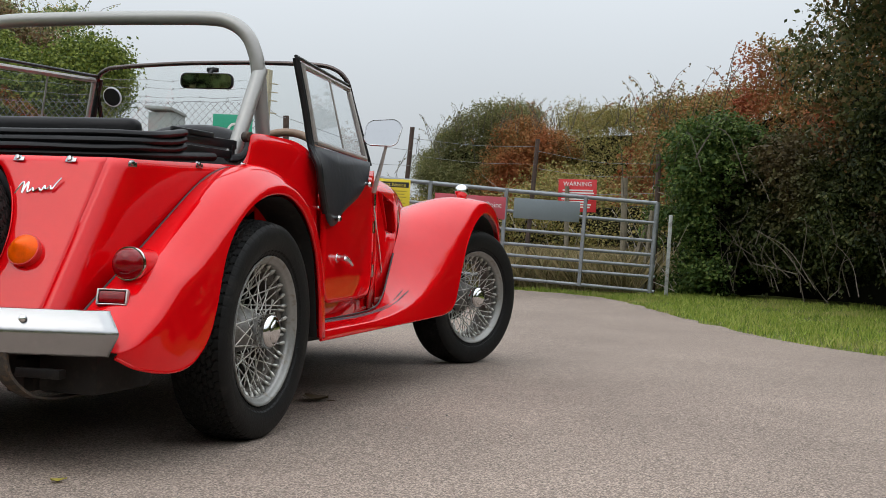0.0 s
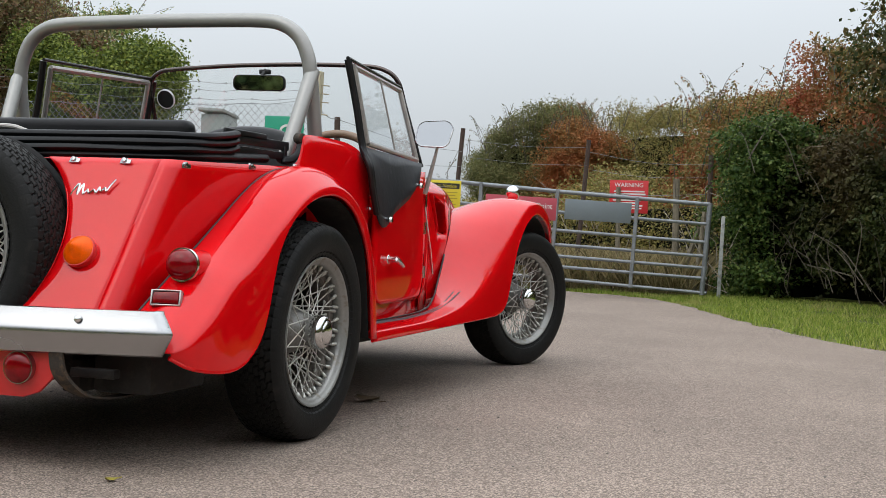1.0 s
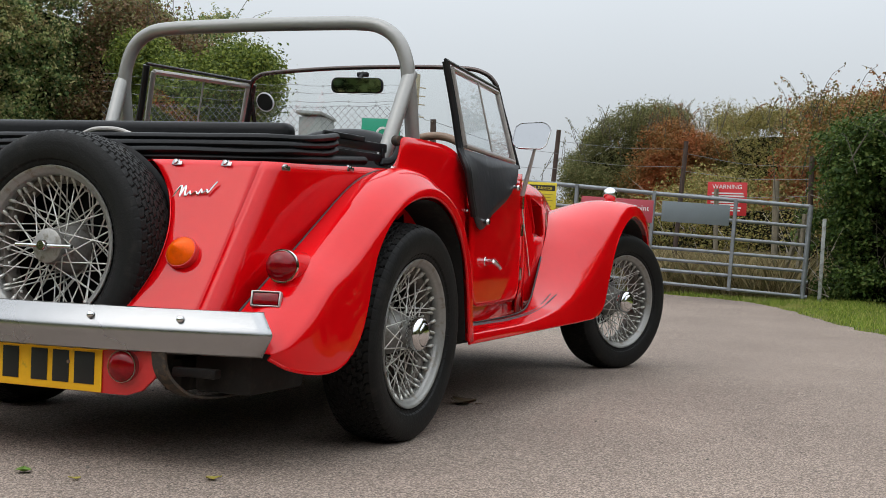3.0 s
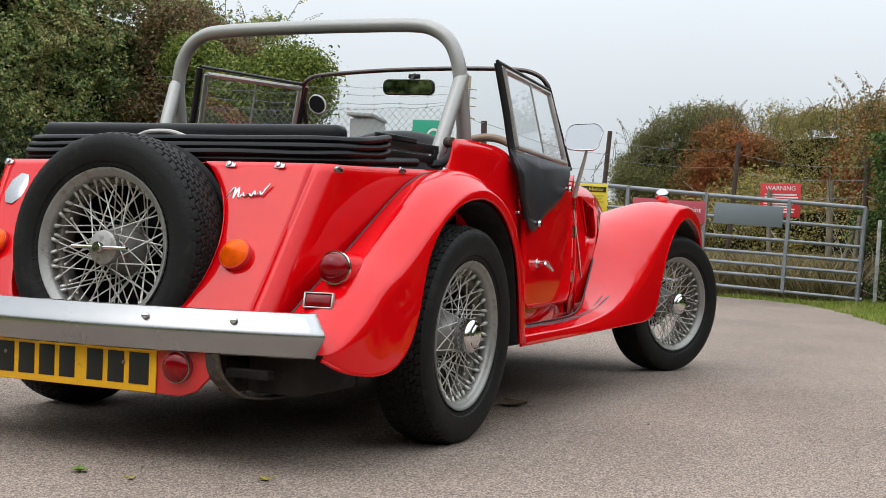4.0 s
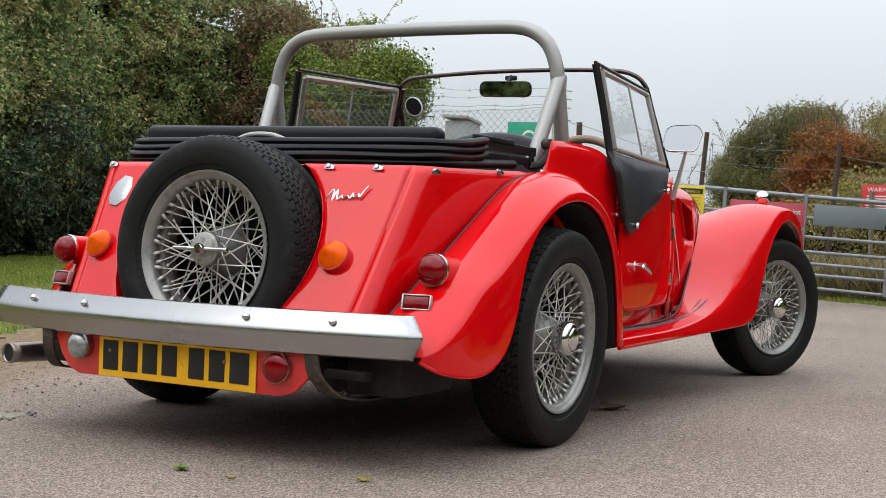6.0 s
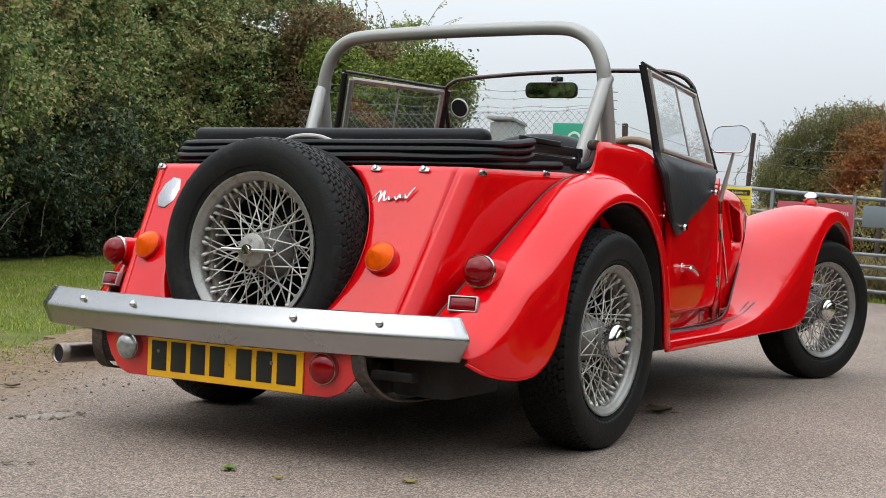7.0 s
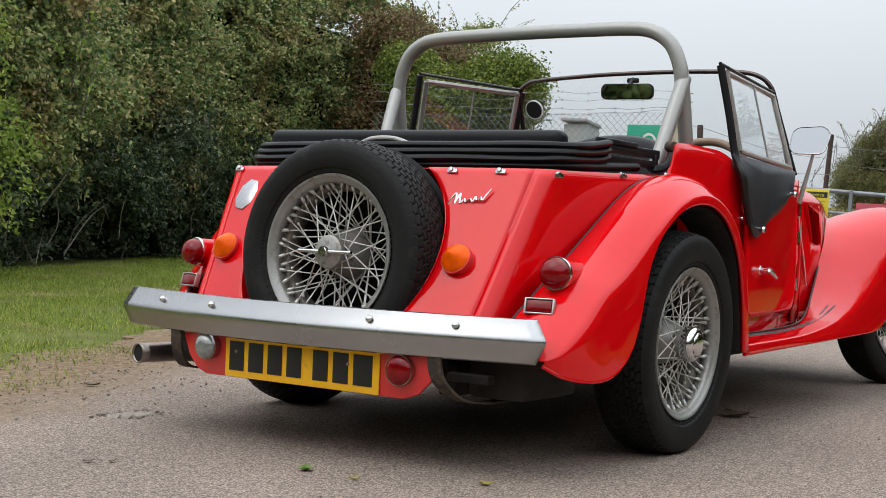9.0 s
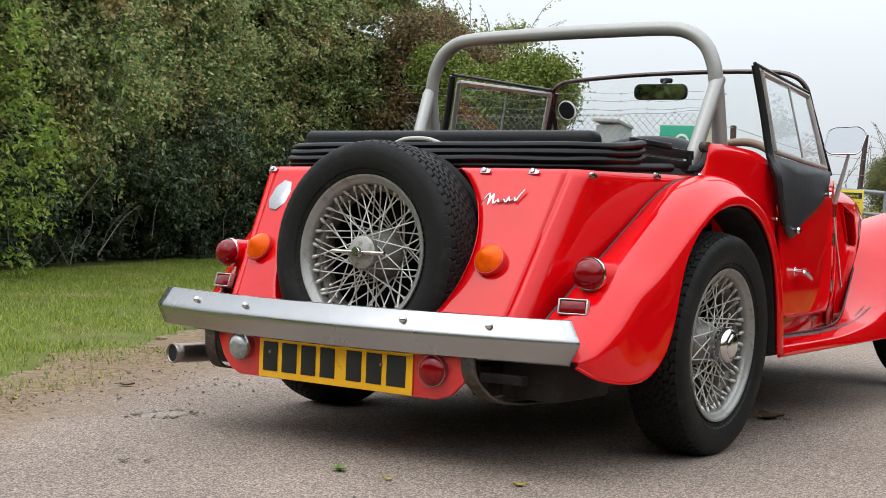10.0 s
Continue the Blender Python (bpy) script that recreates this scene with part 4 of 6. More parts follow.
def place_wheel(ob, x, y, turn):
    s = 1 if x > 0 else -1
    ob.matrix_basis = pose(x, y, WHEEL_Z, 0, 0, STEER if y > 1 else 0) @ pose(0, 0, 0, 0, CAMBER * s, 0) @ (Matrix.Identity(4) if s > 0 else pose(0, 0, 0, 0, 0, 180)) @ pose(0, 0, 0, turn)


place_wheel(wheel, REAR_X, 0, 12)
for x, y, turn in ((FRONT_X, BASE, 40), (-REAR_X, 0, 70), (-FRONT_X, BASE, 110)):
    w = copy_thing(wheel, wheel.matrix_basis)
    w.parent = car
    place_wheel(w, x, y, turn)

# rear panel: leans back 35 degrees, with a round well for the spare wheel
TOP_Z, TOP_Y, SLOPE = 0.745, -0.482, 0.52
LEAN_BACK = math.atan(SLOPE)
WELL_Z, WELL_R, WELL_X = 0.525, 0.318, -0.012


def panel_y(z):
    return TOP_Y - (TOP_Z - z) * SLOPE


def panel_edge(z):
    """Half width of the rear panel at its corner crease."""
    return 0.537 - (TOP_Z - z) * 0.122


def panel_surf(x, z):
    """The panel's outer surface, which bulges backwards between its corners."""
    return panel_y(z) - 0.042 * (1 - (x / panel_edge(z)) ** 2)


CORNER = 0.045


def cheek(s):
    rows = []
    for k in range(29):
        z = TOP_Z - (TOP_Z - 0.30) * k / 28
        v = (z - WELL_Z) / math.cos(LEAN_BACK)
        inner = math.sqrt(max(0.0, WELL_R**2 - v * v)) + s * WELL_X
        outer = panel_edge(z) - CORNER
        row = []
        for j in range(15):
            f = j / 14
            x = inner + (outer - inner) * f
            row.append(Vector((s * x, panel_surf(x, z), z)))
        rows.append(row)
    return grid(rows)


for s in (1, -1):
    part("rear_panel", cheek(s), RED, car, solid=0.003)
# the well: a wall that runs forward from the rim of the opening, and a black disc for its shade
rows = []
tilt = Matrix.Translation((WELL_X, panel_surf(0.31, WELL_Z) - 0.002, WELL_Z)) @ facing((0, -math.cos(LEAN_BACK), math.sin(LEAN_BACK)))
for k in range(61):
    a = radians(-152 + 304 * k / 60)
    ring = []
    for depth, r in ((0.004, WELL_R + 0.001), (0.0, WELL_R - 0.003), (-0.03, WELL_R - 0.004), (-0.14, WELL_R - 0.012), (-0.20, WELL_R - 0.04)):
        q = tilt @ Vector((depth, r * math.sin(a), -r * math.cos(a)))
        q.z = min(q.z, TOP_Z - 0.002)
        ring.append(q)
    rows.append(ring)
part("spare_well", grid(rows), RED, car, "red painted round spare wheel well", solid=0.002)

# black disc added behind the spare: the well's shade painted, not a lining
part("well_shade_disc", moved(lathe([(0.0, 0.0), (0.15, 0.0), (0.27, -0.002), (0.285, -0.012)], 48), Matrix.Translation((0, -0.53, 0.515)) @ facing((0, -1, 0))), BLACK_VINYL, car, "black disc painting the shade inside the spare wheel well")

spare = copy_thing(wheel, wheel.matrix_basis)
spare.name = "spare_wheel"
spare.parent = car
tagged(spare, "silver wire spare wheel with black tyre")
for o in list(spare.children):
    if o.name.split(".")[0] in ("brake_drum", "hub_spinner"):
        bpy.data.objects.remove(o)
SPARE = Matrix.Translation((0.002, -0.697, 0.515)) @ facing((0, -math.cos(radians(3)), math.sin(radians(3)))) @ Matrix.Translation((-0.066, 0, 0)) @ Matrix.Scale(0.975, 4)
spare.matrix_basis = SPARE @ pose(0, 0, 0, 33)
part("retaining_disc", lathe([(0.0, 0.066), (0.040, 0.065), (0.045, 0.062), (0.046, 0.052), (0.0, 0.052)], 40), HUB_GREY, spare, "brushed round spare retaining disc")
part("wing_nut", merged(lathe([(0.0, 0.090), (0.012, 0.090), (0.015, 0.086), (0.015, 0.062)], 16), moved(tube([(0.076, -0.088, 0), (0.076, 0.088, 0)], 0.0056, 10), pose(0, 0, 0, -33))), CHROME, spare, "chrome wing nut bar")

# lower rear valance with the plate
val = [(-0.40, 0.325), (-0.40, 0.268), (-0.380, 0.222), (-0.352, 0.190), (-0.318, 0.176), (0.33, 0.176), (0.372, 0.190), (0.405, 0.222), (0.43, 0.268), (0.43, 0.325)]
part("rear_valance", moved(slab(val, 0.012, 0.003), pose(0, -0.792, 0)), RED_EDGE, car, "red rear valance with chipped edges")
plate = part("number_plate", moved(slab([(-0.252, 0.178), (0.252, 0.178), (0.252, 0.289), (-0.252, 0.289)], 0.004, 0.0015), pose(0.008, -0.7975, 0)), PLATE_YELLOW, car, "yellow rear number plate")
for x0, x1 in ((-0.236, -0.186), (-0.170, -0.120), (-0.104, -0.056), (-0.040, 0.008), (0.046, 0.094), (0.110, 0.158), (0.174, 0.232)):
    part("plate_bar", moved(rbox((x1 - x0, 0.0015, 0.076), ((x0 + x1) / 2, 0, 0.2335), 0.0004), pose(0.008, -0.7990, 0)), PLATE_BLACK, plate, "black bar on the plate")
for x in (-0.205, 0.165):
    part("plate_screw", moved(lathe([(0.0, 0.003), (0.004, 0.002), (0.005, 0.0)], 12), Matrix.Translation((x, -0.7995, 0.245)) @ facing((0, -1, 0))), TAN, plate)


def round_lamp(name, at, normal, radius, material, label, dome=0.5, ring=RIM_CHROME, base=0.02, cone=0.0):
    """A round lens on a chrome ring; the lens is the part, its ring and base are under it."""
    m = Matrix.Translation(at) @ facing(normal)
    r = radius
    prof = [(0.0, base + r * dome + cone), (r * 0.05, base + r * dome + cone * 0.97), (r * 0.30, base + r * dome * 0.97 + cone * 0.62), (r * 0.58, base + r * dome * 0.84 + cone * 0.22), (r * 0.80, base + r * dome * 0.52), (r * 0.92, base + r * dome * 0.25), (r * 0.95, base)]
    lens = part(name, moved(lathe(prof, 36), m), material, car, label)
    part("lamp_ring", moved(lathe([(r * 0.95, base + 0.001), (r * 0.99, base + 0.001), (r * 1.02, base - 0.002), (r * 1.03, base - 0.006), (r * 1.0, base - 0.009), (r * 0.96, 0.0), (r * 0.96, -0.012)], 36), m), ring, lens, "chrome lamp rim")
    return lens


NREAR = (0, -math.cos(LEAN_BACK), math.sin(LEAN_BACK))
for x in (0.364, -0.415):
    round_lamp("indicator_lamp", (x, panel_surf(x, 0.508) - 0.002, 0.508), NREAR, 0.041, AMBER, "amber pointed indicator lamp", 0.34, ring=RED_EDGE, cone=0.022, base=0.016)
fog = round_lamp("fog_lamp", (0.326, -0.792, 0.246), (0.05, -1, 0), 0.038, RED_LENS, "dark red round fog lamp", 0.35, base=0.02)
rev = round_lamp("reversing_lamp", (-0.300, -0.792, 0.252), (-0.05, -1, 0), 0.036, CLEAR_LENS, "clear ribbed reversing lamp", 0.5, base=0.024)

# rear wings
def rear_wing(s):
    lip = [(0.672, -0.725, 0.282), (0.706, -0.680, 0.256), (0.730, -0.575, 0.241), (0.735, -0.478, 0.255), (0.735, -0.402, 0.306), (0.735, -0.362, 0.376), (0.735, -0.335, 0.460), (0.735, -0.303, 0.532), (0.735, -0.236, 0.603), (0.735, -0.128, 0.660), (0.735, -0.009, 0.683), (0.735, 0.104, 0.672), (0.735, 0.213, 0.617), (0.735, 0.290, 0.523), (0.735, 0.331, 0.398), (0.735, 0.351, 0.258)]
    crest = [(0.665, -0.728, 0.292), (0.690, -0.700, 0.310), (0.706, -0.650, 0.345), (0.712, -0.590, 0.389), (0.712, -0.516, 0.444), (0.712, -0.440, 0.504), (0.712, -0.368, 0.558), (0.712, -0.290, 0.608), (0.712, -0.207, 0.654), (0.712, -0.100, 0.700), (0.712, 0.028, 0.722), (0.712, 0.150, 0.708), (0.714, 0.258, 0.650), (0.718, 0.326, 0.560), (0.722, 0.366, 0.412), (0.724, 0.385, 0.256)]
    piping = [(0.560, -0.725, 0.285), (0.536, -0.708, 0.335), (0.535, -0.652, 0.371), (0.545, -0.573, 0.429), (0.550, -0.495, 0.479), (0.554, -0.405, 0.536), (0.559, -0.310, 0.598), (0.566, -0.175, 0.684), (0.573, -0.085, 0.727), (0.580, 0.000, 0.748), (0.585, 0.085, 0.752), (0.592, 0.175, 0.740), (0.600, 0.262, 0.695), (0.607, 0.345, 0.610), (0.612, 0.390, 0.450), (0.615, 0.398, 0.258)]
    bulge = [(0, -0.012, 0.006), (0, -0.018, 0.012), (0, -0.022, 0.020), (0, -0.022, 0.026), (0, -0.022, 0.028), (0, -0.022, 0.030), (0, -0.020, 0.032), (0, -0.014, 0.034), (0, -0.008, 0.034), (0, -0.002, 0.032), (0, 0.004, 0.030), (0, 0.012, 0.026), (0, 0.018, 0.018), (0, 0.020, 0.010), (0, 0.020, 0.002), (0, 0.020, 0.0)]
    for k in range(5, 14):
        f = 0.45 * math.sin(math.pi * (k - 4) / 10)
        crest[k] = tuple(Vector(crest[k]).lerp(Vector(lip[k]), f))
        bulge[k] = tuple(Vector(bulge[k]) * (1 + 0.5 * f))
    if s < 0:
        # this wing is cut shorter and tucks in behind the end of the bumper
        for k in range(6):
            lip[k] = (min(lip[k][0], 0.575 + 0.026 * k), lip[k][1] + 0.03, max(lip[k][2], 0.30))
            crest[k] = (min(crest[k][0], 0.565 + 0.026 * k), crest[k][1] + 0.03, crest[k][2])
            bulge[k] = tuple(Vector(bulge[k]) * 0.4)
    bm = wing_sheet(piping, crest, lip, bulge, 90)
    bead = tube([Vector(q) + Vector((-0.003, 0, 0)) for q in lip], 0.0055, 8, 90)
    pipe = tube([Vector(q) + Vector((0.003, -0.001, 0.002)) for q in piping[1:11]], 0.0038, 8, 80)
    if s < 0:
        flipped(bm), flipped(bead), flipped(pipe)
    w = part("rear_wing", bm, RED, car, "red rounded rear wing", solid=0.003)
    part("rolled_edge", bead, RED, w)
    part("piping", pipe, PIPING, w, "black wing piping")
    # inner wheel arch, black
    hollow = [(-0.395, 0.28), (-0.345, 0.44), (-0.30, 0.535), (-0.225, 0.604), (-0.12, 0.655), (0.0, 0.672), (0.105, 0.658), (0.21, 0.60), (0.285, 0.50), (0.335, 0.26)]
    arch = loft([[(0.728, y, z) for y, z in hollow], [(0.50, y, z) for y, z in hollow]], 36, 4)
    part("inner_arch", flipped(arch) if s < 0 else arch, CHASSIS, w, "black inner wheel arch")
    return w


wings = [rear_wing(s) for s in (1, -1)]

# bumper: a bowed bar with a folded face
def bow(x):
    return -0.862 + 0.118 * (x / 0.69) ** 2


rows = []
NB = 40
for k in range(NB + 1):
    f = -1 + 2 * k / NB
    ring = []
    for half, dy, z in ((0.655, 0.030, 0.3835), (0.657, 0.024, 0.3860), (0.660, 0.016, 0.3850), (0.6815, 0.0035, 0.3520), (0.6870, -0.0010, 0.3440), (0.6900, -0.0030, 0.3370), (0.6880, -0.0025, 0.3300), (0.6835, 0.0000, 0.3220), (0.664, 0.010, 0.2880), (0.660, 0.016, 0.2850), (0.655, 0.024, 0.2860)):
        x = f * half
        ring.append(Vector((x, bow(x) + dy, z)))
    rows.append(ring)
bumper = part("bumper", grid(rows), ALU, car, "polished aluminium rear bumper bar", solid=0.004, angle=25)
for x in (-0.478, -0.258, 0.258, 0.478):
    part("bumper_bolt", moved(lathe([(0.0, 0.010), (0.005, 0.009), (0.008, 0.006), (0.009, 0.0)], 16), Matrix.Translation((x, bow(x) + 0.004, 0.364)) @ facing((0, -1, 0.4))), CHROME, bumper, "chrome domed bolt")

# bumper irons and rear underside
for s in (1, -1):
    path = [(0.422, -0.806, 0.310), (0.422, -0.804, 0.275), (0.426, -0.797, 0.238), (0.436, -0.775, 0.207), (0.452, -0.735, 0.180), (0.466, -0.66, 0.168), (0.474, -0.56, 0.168)]
    rows = []
    for q in spline(path, 24):
        rows.append([q + Vector(d) for d in ((-0.018, 0, 0), (0.018, 0, 0), (0.018, 0.008, 0.004), (-0.018, 0.008, 0.004))])
    b = grid(rows, close_u=True)
    part("bumper_iron", flipped(b) if s < 0 else b, IRON_RUST, car, "rusty black bumper iron", smooth=False)
    rail = merged(rbox((0.05, 3.3, 0.08), (s * 0.36, 1.0, 0.215), 0.006), rbox((0.03, 0.7, 0.03), (s * 0.47, -0.15, 0.20), 0.004), rbox((0.12, 0.03, 0.022), (s * 0.46, -0.70, 0.232), 0.004), rbox((0.16, 0.26, 0.13), (s * 0.50, -0.52, 0.245), 0.012))
    part("chassis_rail", rail, CHASSIS, car, "grimy black chassis rail")
part("fuel_tank", moved(rbox((0.72, 0.24, 0.13), (0, -0.60, 0.27), 0.03, 3), Matrix.Identity(4)), CHASSIS, car, "black fuel tank")
part("rear_axle", moved(merged(lathe([(0.03, -0.56), (0.03, -0.12), (0.09, -0.07), (0.10, 0.0), (0.09, 0.07), (0.03, 0.12), (0.03, 0.56)], 20)), pose(0, 0, 0.285)), CHASSIS, car, "black rear axle")
part("front_axle", merged(tube([(-0.55, BASE, 0.25), (0.55, BASE, 0.25)], 0.025), tube([(-0.5, BASE, 0.45), (0.5, BASE, 0.45)], 0.02)), CHASSIS, car, "black front axle")
part("floor_pan", loft([[(-0.60, -0.70, 0.30), (-0.58, 0, 0.27), (-0.60, 0.6, 0.25), (-0.58, 1.25, 0.25), (-0.42, 1.9, 0.25), (-0.34, 2.7, 0.27)], [(0, -0.74, 0.24), (0, 0, 0.24), (0, 0.6, 0.235), (0, 1.25, 0.235), (0, 1.9, 0.24), (0, 2.7, 0.26)], [(0.60, -0.70, 0.30), (0.58, 0, 0.27), (0.60, 0.6, 0.25), (0.58, 1.25, 0.25), (0.42, 1.9, 0.25), (0.34, 2.7, 0.27)]], 24, 9), CHASSIS, car, "black floor pan", solid=0.01)

# exhaust, turned out at the car's near-side corner
pipe = tube([(-0.52, 0.9, 0.2), (-0.53, 0.2, 0.19), (-0.56, -0.25, 0.195), (-0.60, -0.52, 0.198), (-0.635, -0.74, 0.200)], 0.0265, 20, 30, caps=False)
exh = part("exhaust_pipe", pipe, EXHAUST, car, "bare steel exhaust tailpipe", solid=0.003)
part("pipe_bore", tube([(-0.604, -0.54, 0.198), (-0.6335, -0.735, 0.200)], 0.0245, 20), SOOT, exh, "sooty pipe bore")

# tail lamps on the wings, with the reflectors under them
for s in (1, -1):
    at = Vector((0.613 if s > 0 else -0.582, -0.580, 0.490))
    m = Matrix.Translation(at) @ facing((s * 0.10, -1, 0.05))
    pod = part("tail_lamp", moved(lathe([(0.037, 0.0), (0.0405, -0.004), (0.0405, -0.05), (0.040, -0.10), (0.036, -0.15), (0.024, -0.19)], 32), m), RED, car, "red bullet-shaped tail lamp pod")
    part("lens", moved(lathe([(0.0, 0.036), (0.012, 0.0355), (0.023, 0.032), (0.031, 0.026), (0.0355, 0.017), (0.038, 0.004)], 32), m), RED_LENS, pod, "dark red domed lens")
    part("lamp_ring", moved(lathe([(0.0375, 0.004), (0.0410, 0.004), (0.0425, 0.0), (0.0425, -0.004), (0.040, -0.006)], 32), m), CHROME, pod, "chrome lamp rim")
    m2 = Matrix.Translation((0.606 if s > 0 else -0.538, -0.635, 0.411)) @ facing((s * 0.22, -1, 0.28))
    rf = part("reflector", moved(rbox((0.012, 0.062, 0.028), (0.006, 0, 0), 0.003), m2), RED_LENS, car, "red rectangular reflector")
    fr = merged(*[rbox(sz, c, 0.002) for sz, c in (((0.016, 0.074, 0.004), (0.004, 0, 0.0175)), ((0.016, 0.074, 0.004), (0.004, 0, -0.0175)), ((0.016, 0.005, 0.039), (0.004, 0.0345, 0)), ((0.016, 0.005, 0.039), (0.004, -0.0345, 0)))])
    part("reflector_frame", moved(fr, m2), SCREEN_ALU, rf, "dull chrome frame")
    part("reflector_base", moved(rbox((0.03, 0.07, 0.036), (-0.014, 0, 0), 0.002), m2), BLACK_PAINT, rf)

# badge plate and maker's mark, drawn as a plain flourish
badge = slab([(-0.033, -0.020), (-0.014, -0.048), (0.014, -0.048), (0.033, -0.020), (0.033, 0.020), (0.014, 0.048), (-0.014, 0.048), (-0.033, 0.020)], 0.004, 0.0015)
zb = 0.662
part("badge", moved(badge, Matrix.Translation((-0.422, panel_surf(0.422, zb) - 0.006, zb)) @ pose(0, 0, 0, -27, 0, 0) @ pose(0, 0, 0, 0, 12, 0)), RIM_CHROME, car, "plain chrome badge plate")
zm = 0.668
stroke = [(-0.058, -0.010), (-0.050, 0.004), (-0.042, 0.010), (-0.040, -0.010), (-0.030, 0.010), (-0.024, -0.010), (-0.014, -0.002), (-0.008, -0.009), (0.004, -0.004), (0.012, -0.010), (0.018, 0.000), (0.024, -0.008), (0.034, -0.002), (0.040, -0.009), (0.048, 0.002), (0.058, 0.012)]
part("script_mark", moved(tube([(x, 0, z * 1.5 + x * 0.12) for x, z in stroke], 0.0028, 6, 80), Matrix.Translation((0.340, panel_surf(0.340, zm) - 0.005, zm)) @ pose(0, 0, 0, -27, 0, 0)), CHROME, car, "bright metal script mark")

# body sides
for s in (1, -1):
    top = [(0.544, -0.432, 0.745), (0.554, -0.26, 0.750), (0.566, -0.10, 0.755), (0.575, 0.00, 0.758), (0.581, 0.070, 0.762), (0.586, 0.100, 0.784), (0.590, 0.113, 0.826), (0.592, 0.122, 0.851), (0.597, 0.160, 0.857), (0.604, 0.29, 0.856), (0.611, 0.41, 0.849), (0.618, 0.500, 0.822), (0.625, 0.553, 0.770), (0.629, 0.60, 0.70), (0.622, 0.8, 0.66), (0.602, 1.0, 0.76), (0.583, 1.15, 0.80), (0.565, 1.30, 0.81)]
    mid = [(0.524, -0.520, 0.560), (0.551, -0.30, 0.56), (0.571, -0.13, 0.56), (0.586, -0.02, 0.56), (0.596, 0.06, 0.56), (0.599, 0.09, 0.565), (0.601, 0.11, 0.57), (0.603, 0.13, 0.575), (0.605, 0.17, 0.58), (0.614, 0.29, 0.58), (0.620, 0.40, 0.58), (0.626, 0.475, 0.56), (0.630, 0.53, 0.53), (0.632, 0.60, 0.5), (0.626, 0.8, 0.5), (0.606, 1.0, 0.53), (0.587, 1.15, 0.55), (0.568, 1.30, 0.55)]
    low = [(0.500, -0.640, 0.330), (0.545, -0.35, 0.29), (0.580, -0.17, 0.275), (0.596, -0.07, 0.265), (0.602, 0.04, 0.262), (0.603, 0.08, 0.26), (0.604, 0.11, 0.26), (0.605, 0.14, 0.26), (0.606, 0.17, 0.26), (0.612, 0.29, 0.26), (0.618, 0.40, 0.26), (0.622, 0.475, 0.26), (0.625, 0.53, 0.26), (0.627, 0.60, 0.26), (0.622, 0.8, 0.262), (0.604, 1.0, 0.265), (0.585, 1.15, 0.27), (0.566, 1.30, 0.275)]
    for k in range(13, 18):
        for c in (top, mid, low):
            c[k] = (c[k][0] - 0.022, c[k][1], c[k][2])
    b = loft([top, mid, low], 150, 16)
    # the corner, rounded from the rear panel into the side
    b.verts.ensure_lookup_table()
    rows = []
    for k in range(16):
        q = b.verts[k].co.copy()
        z = q.z
        xa = panel_edge(z) - CORNER
        a, e = Vector((xa, panel_surf(xa, z), z)), Vector((panel_edge(z), panel_y(z), z))
        rows.append([a * (1 - f) ** 2 + e * (2 * f * (1 - f)) + q * f * f for f in (0, 0.2, 0.4, 0.6, 0.8, 1)])
    b = merged(b, grid(rows))
    bmesh.ops.remove_doubles(b, verts=b.verts, dist=1e-4)
    bmesh.ops.recalc_face_normals(b, faces=b.faces)
    # the wheel arch goes through the side, with a black wall behind the wheel
    def in_arch(q):
        return abs(q.y) < 0.34 and q.z < 0.302 or q.y**2 + (q.z - 0.302) ** 2 < 0.34**2
    bmesh.ops.delete(b, geom=[f for f in b.faces if in_arch(f.calc_center_median())], context="FACES")
    part("body_side", flipped(b) if s < 0 else b, RED, car, "glossy red body side", solid=0.004)
    part("arch_wall", rbox((0.012, 0.80, 0.46), (s * 0.528, -0.02, 0.46), 0.003), CHASSIS, car, "black inner wall behind the wheel")
    # door
    rows = []
    for k in range(31):
        z = 0.346 + 0.432 * k / 30
        dip = max(0.0, 0.426 - z)
        cut = 0.08 - math.sqrt(max(0.0, 0.08**2 - dip * dip)) if dip else 0.0
        y0, y1 = 0.582 + cut, 1.192 - cut
        row = []
        for q in range(25):
            y = y0 + (y1 - y0) * q / 24
            row.append(Vector((0.634 - 0.050 * (max(0.0, y - 0.58) / 0.6) ** 1.5 - 0.008 * ((z - 0.5) / 0.25) ** 2, y, z)))
        rows.append(row)
    d = grid(rows)
    bmesh.ops.recalc_face_normals(d, faces=d.faces)
    door = part("door", flipped(d) if s < 0 else d, RED, car, "glossy red door with rounded lower corners", solid=0.014)
    h = merged(tube([(0.625, 0.715, 0.492), (0.664, 0.715, 0.492)], (0.012, 0.008), 12), tube([(0.660, 0.72, 0.496), (0.665, 0.75, 0.482), (0.664, 0.78, 0.470)], (0.010, 0.0065), 10, 8), moved(lathe([(0.0, 0.006), (0.014, 0.004), (0.017, 0.0)], 20), pose(0.634, 0.715, 0.492)))
    part("door_handle", flipped(h) if s < 0 else h, CHROME, door, "chrome door handle")
    for z in (0.44, 0.60, 0.70):
        g = tube([(0.584, 1.205, z - 0.022), (0.584, 1.205, z + 0.022)], 0.006, 10)
        part("door_hinge", flipped(g) if s < 0 else g, CHROME, door, "chrome door hinge")
    # side screen: black edge, aluminium frame, two clear panes, vinyl flap
    def sc(y, z, s=s):
        if s < 0:
            return Vector((-0.607 + 0.27 * max(0.0, z - 0.838), y, z + 0.030 * max(0.0, y - 0.5) / 0.65 + 0.004))
        f = max(0.0, y - 0.47) / 0.71
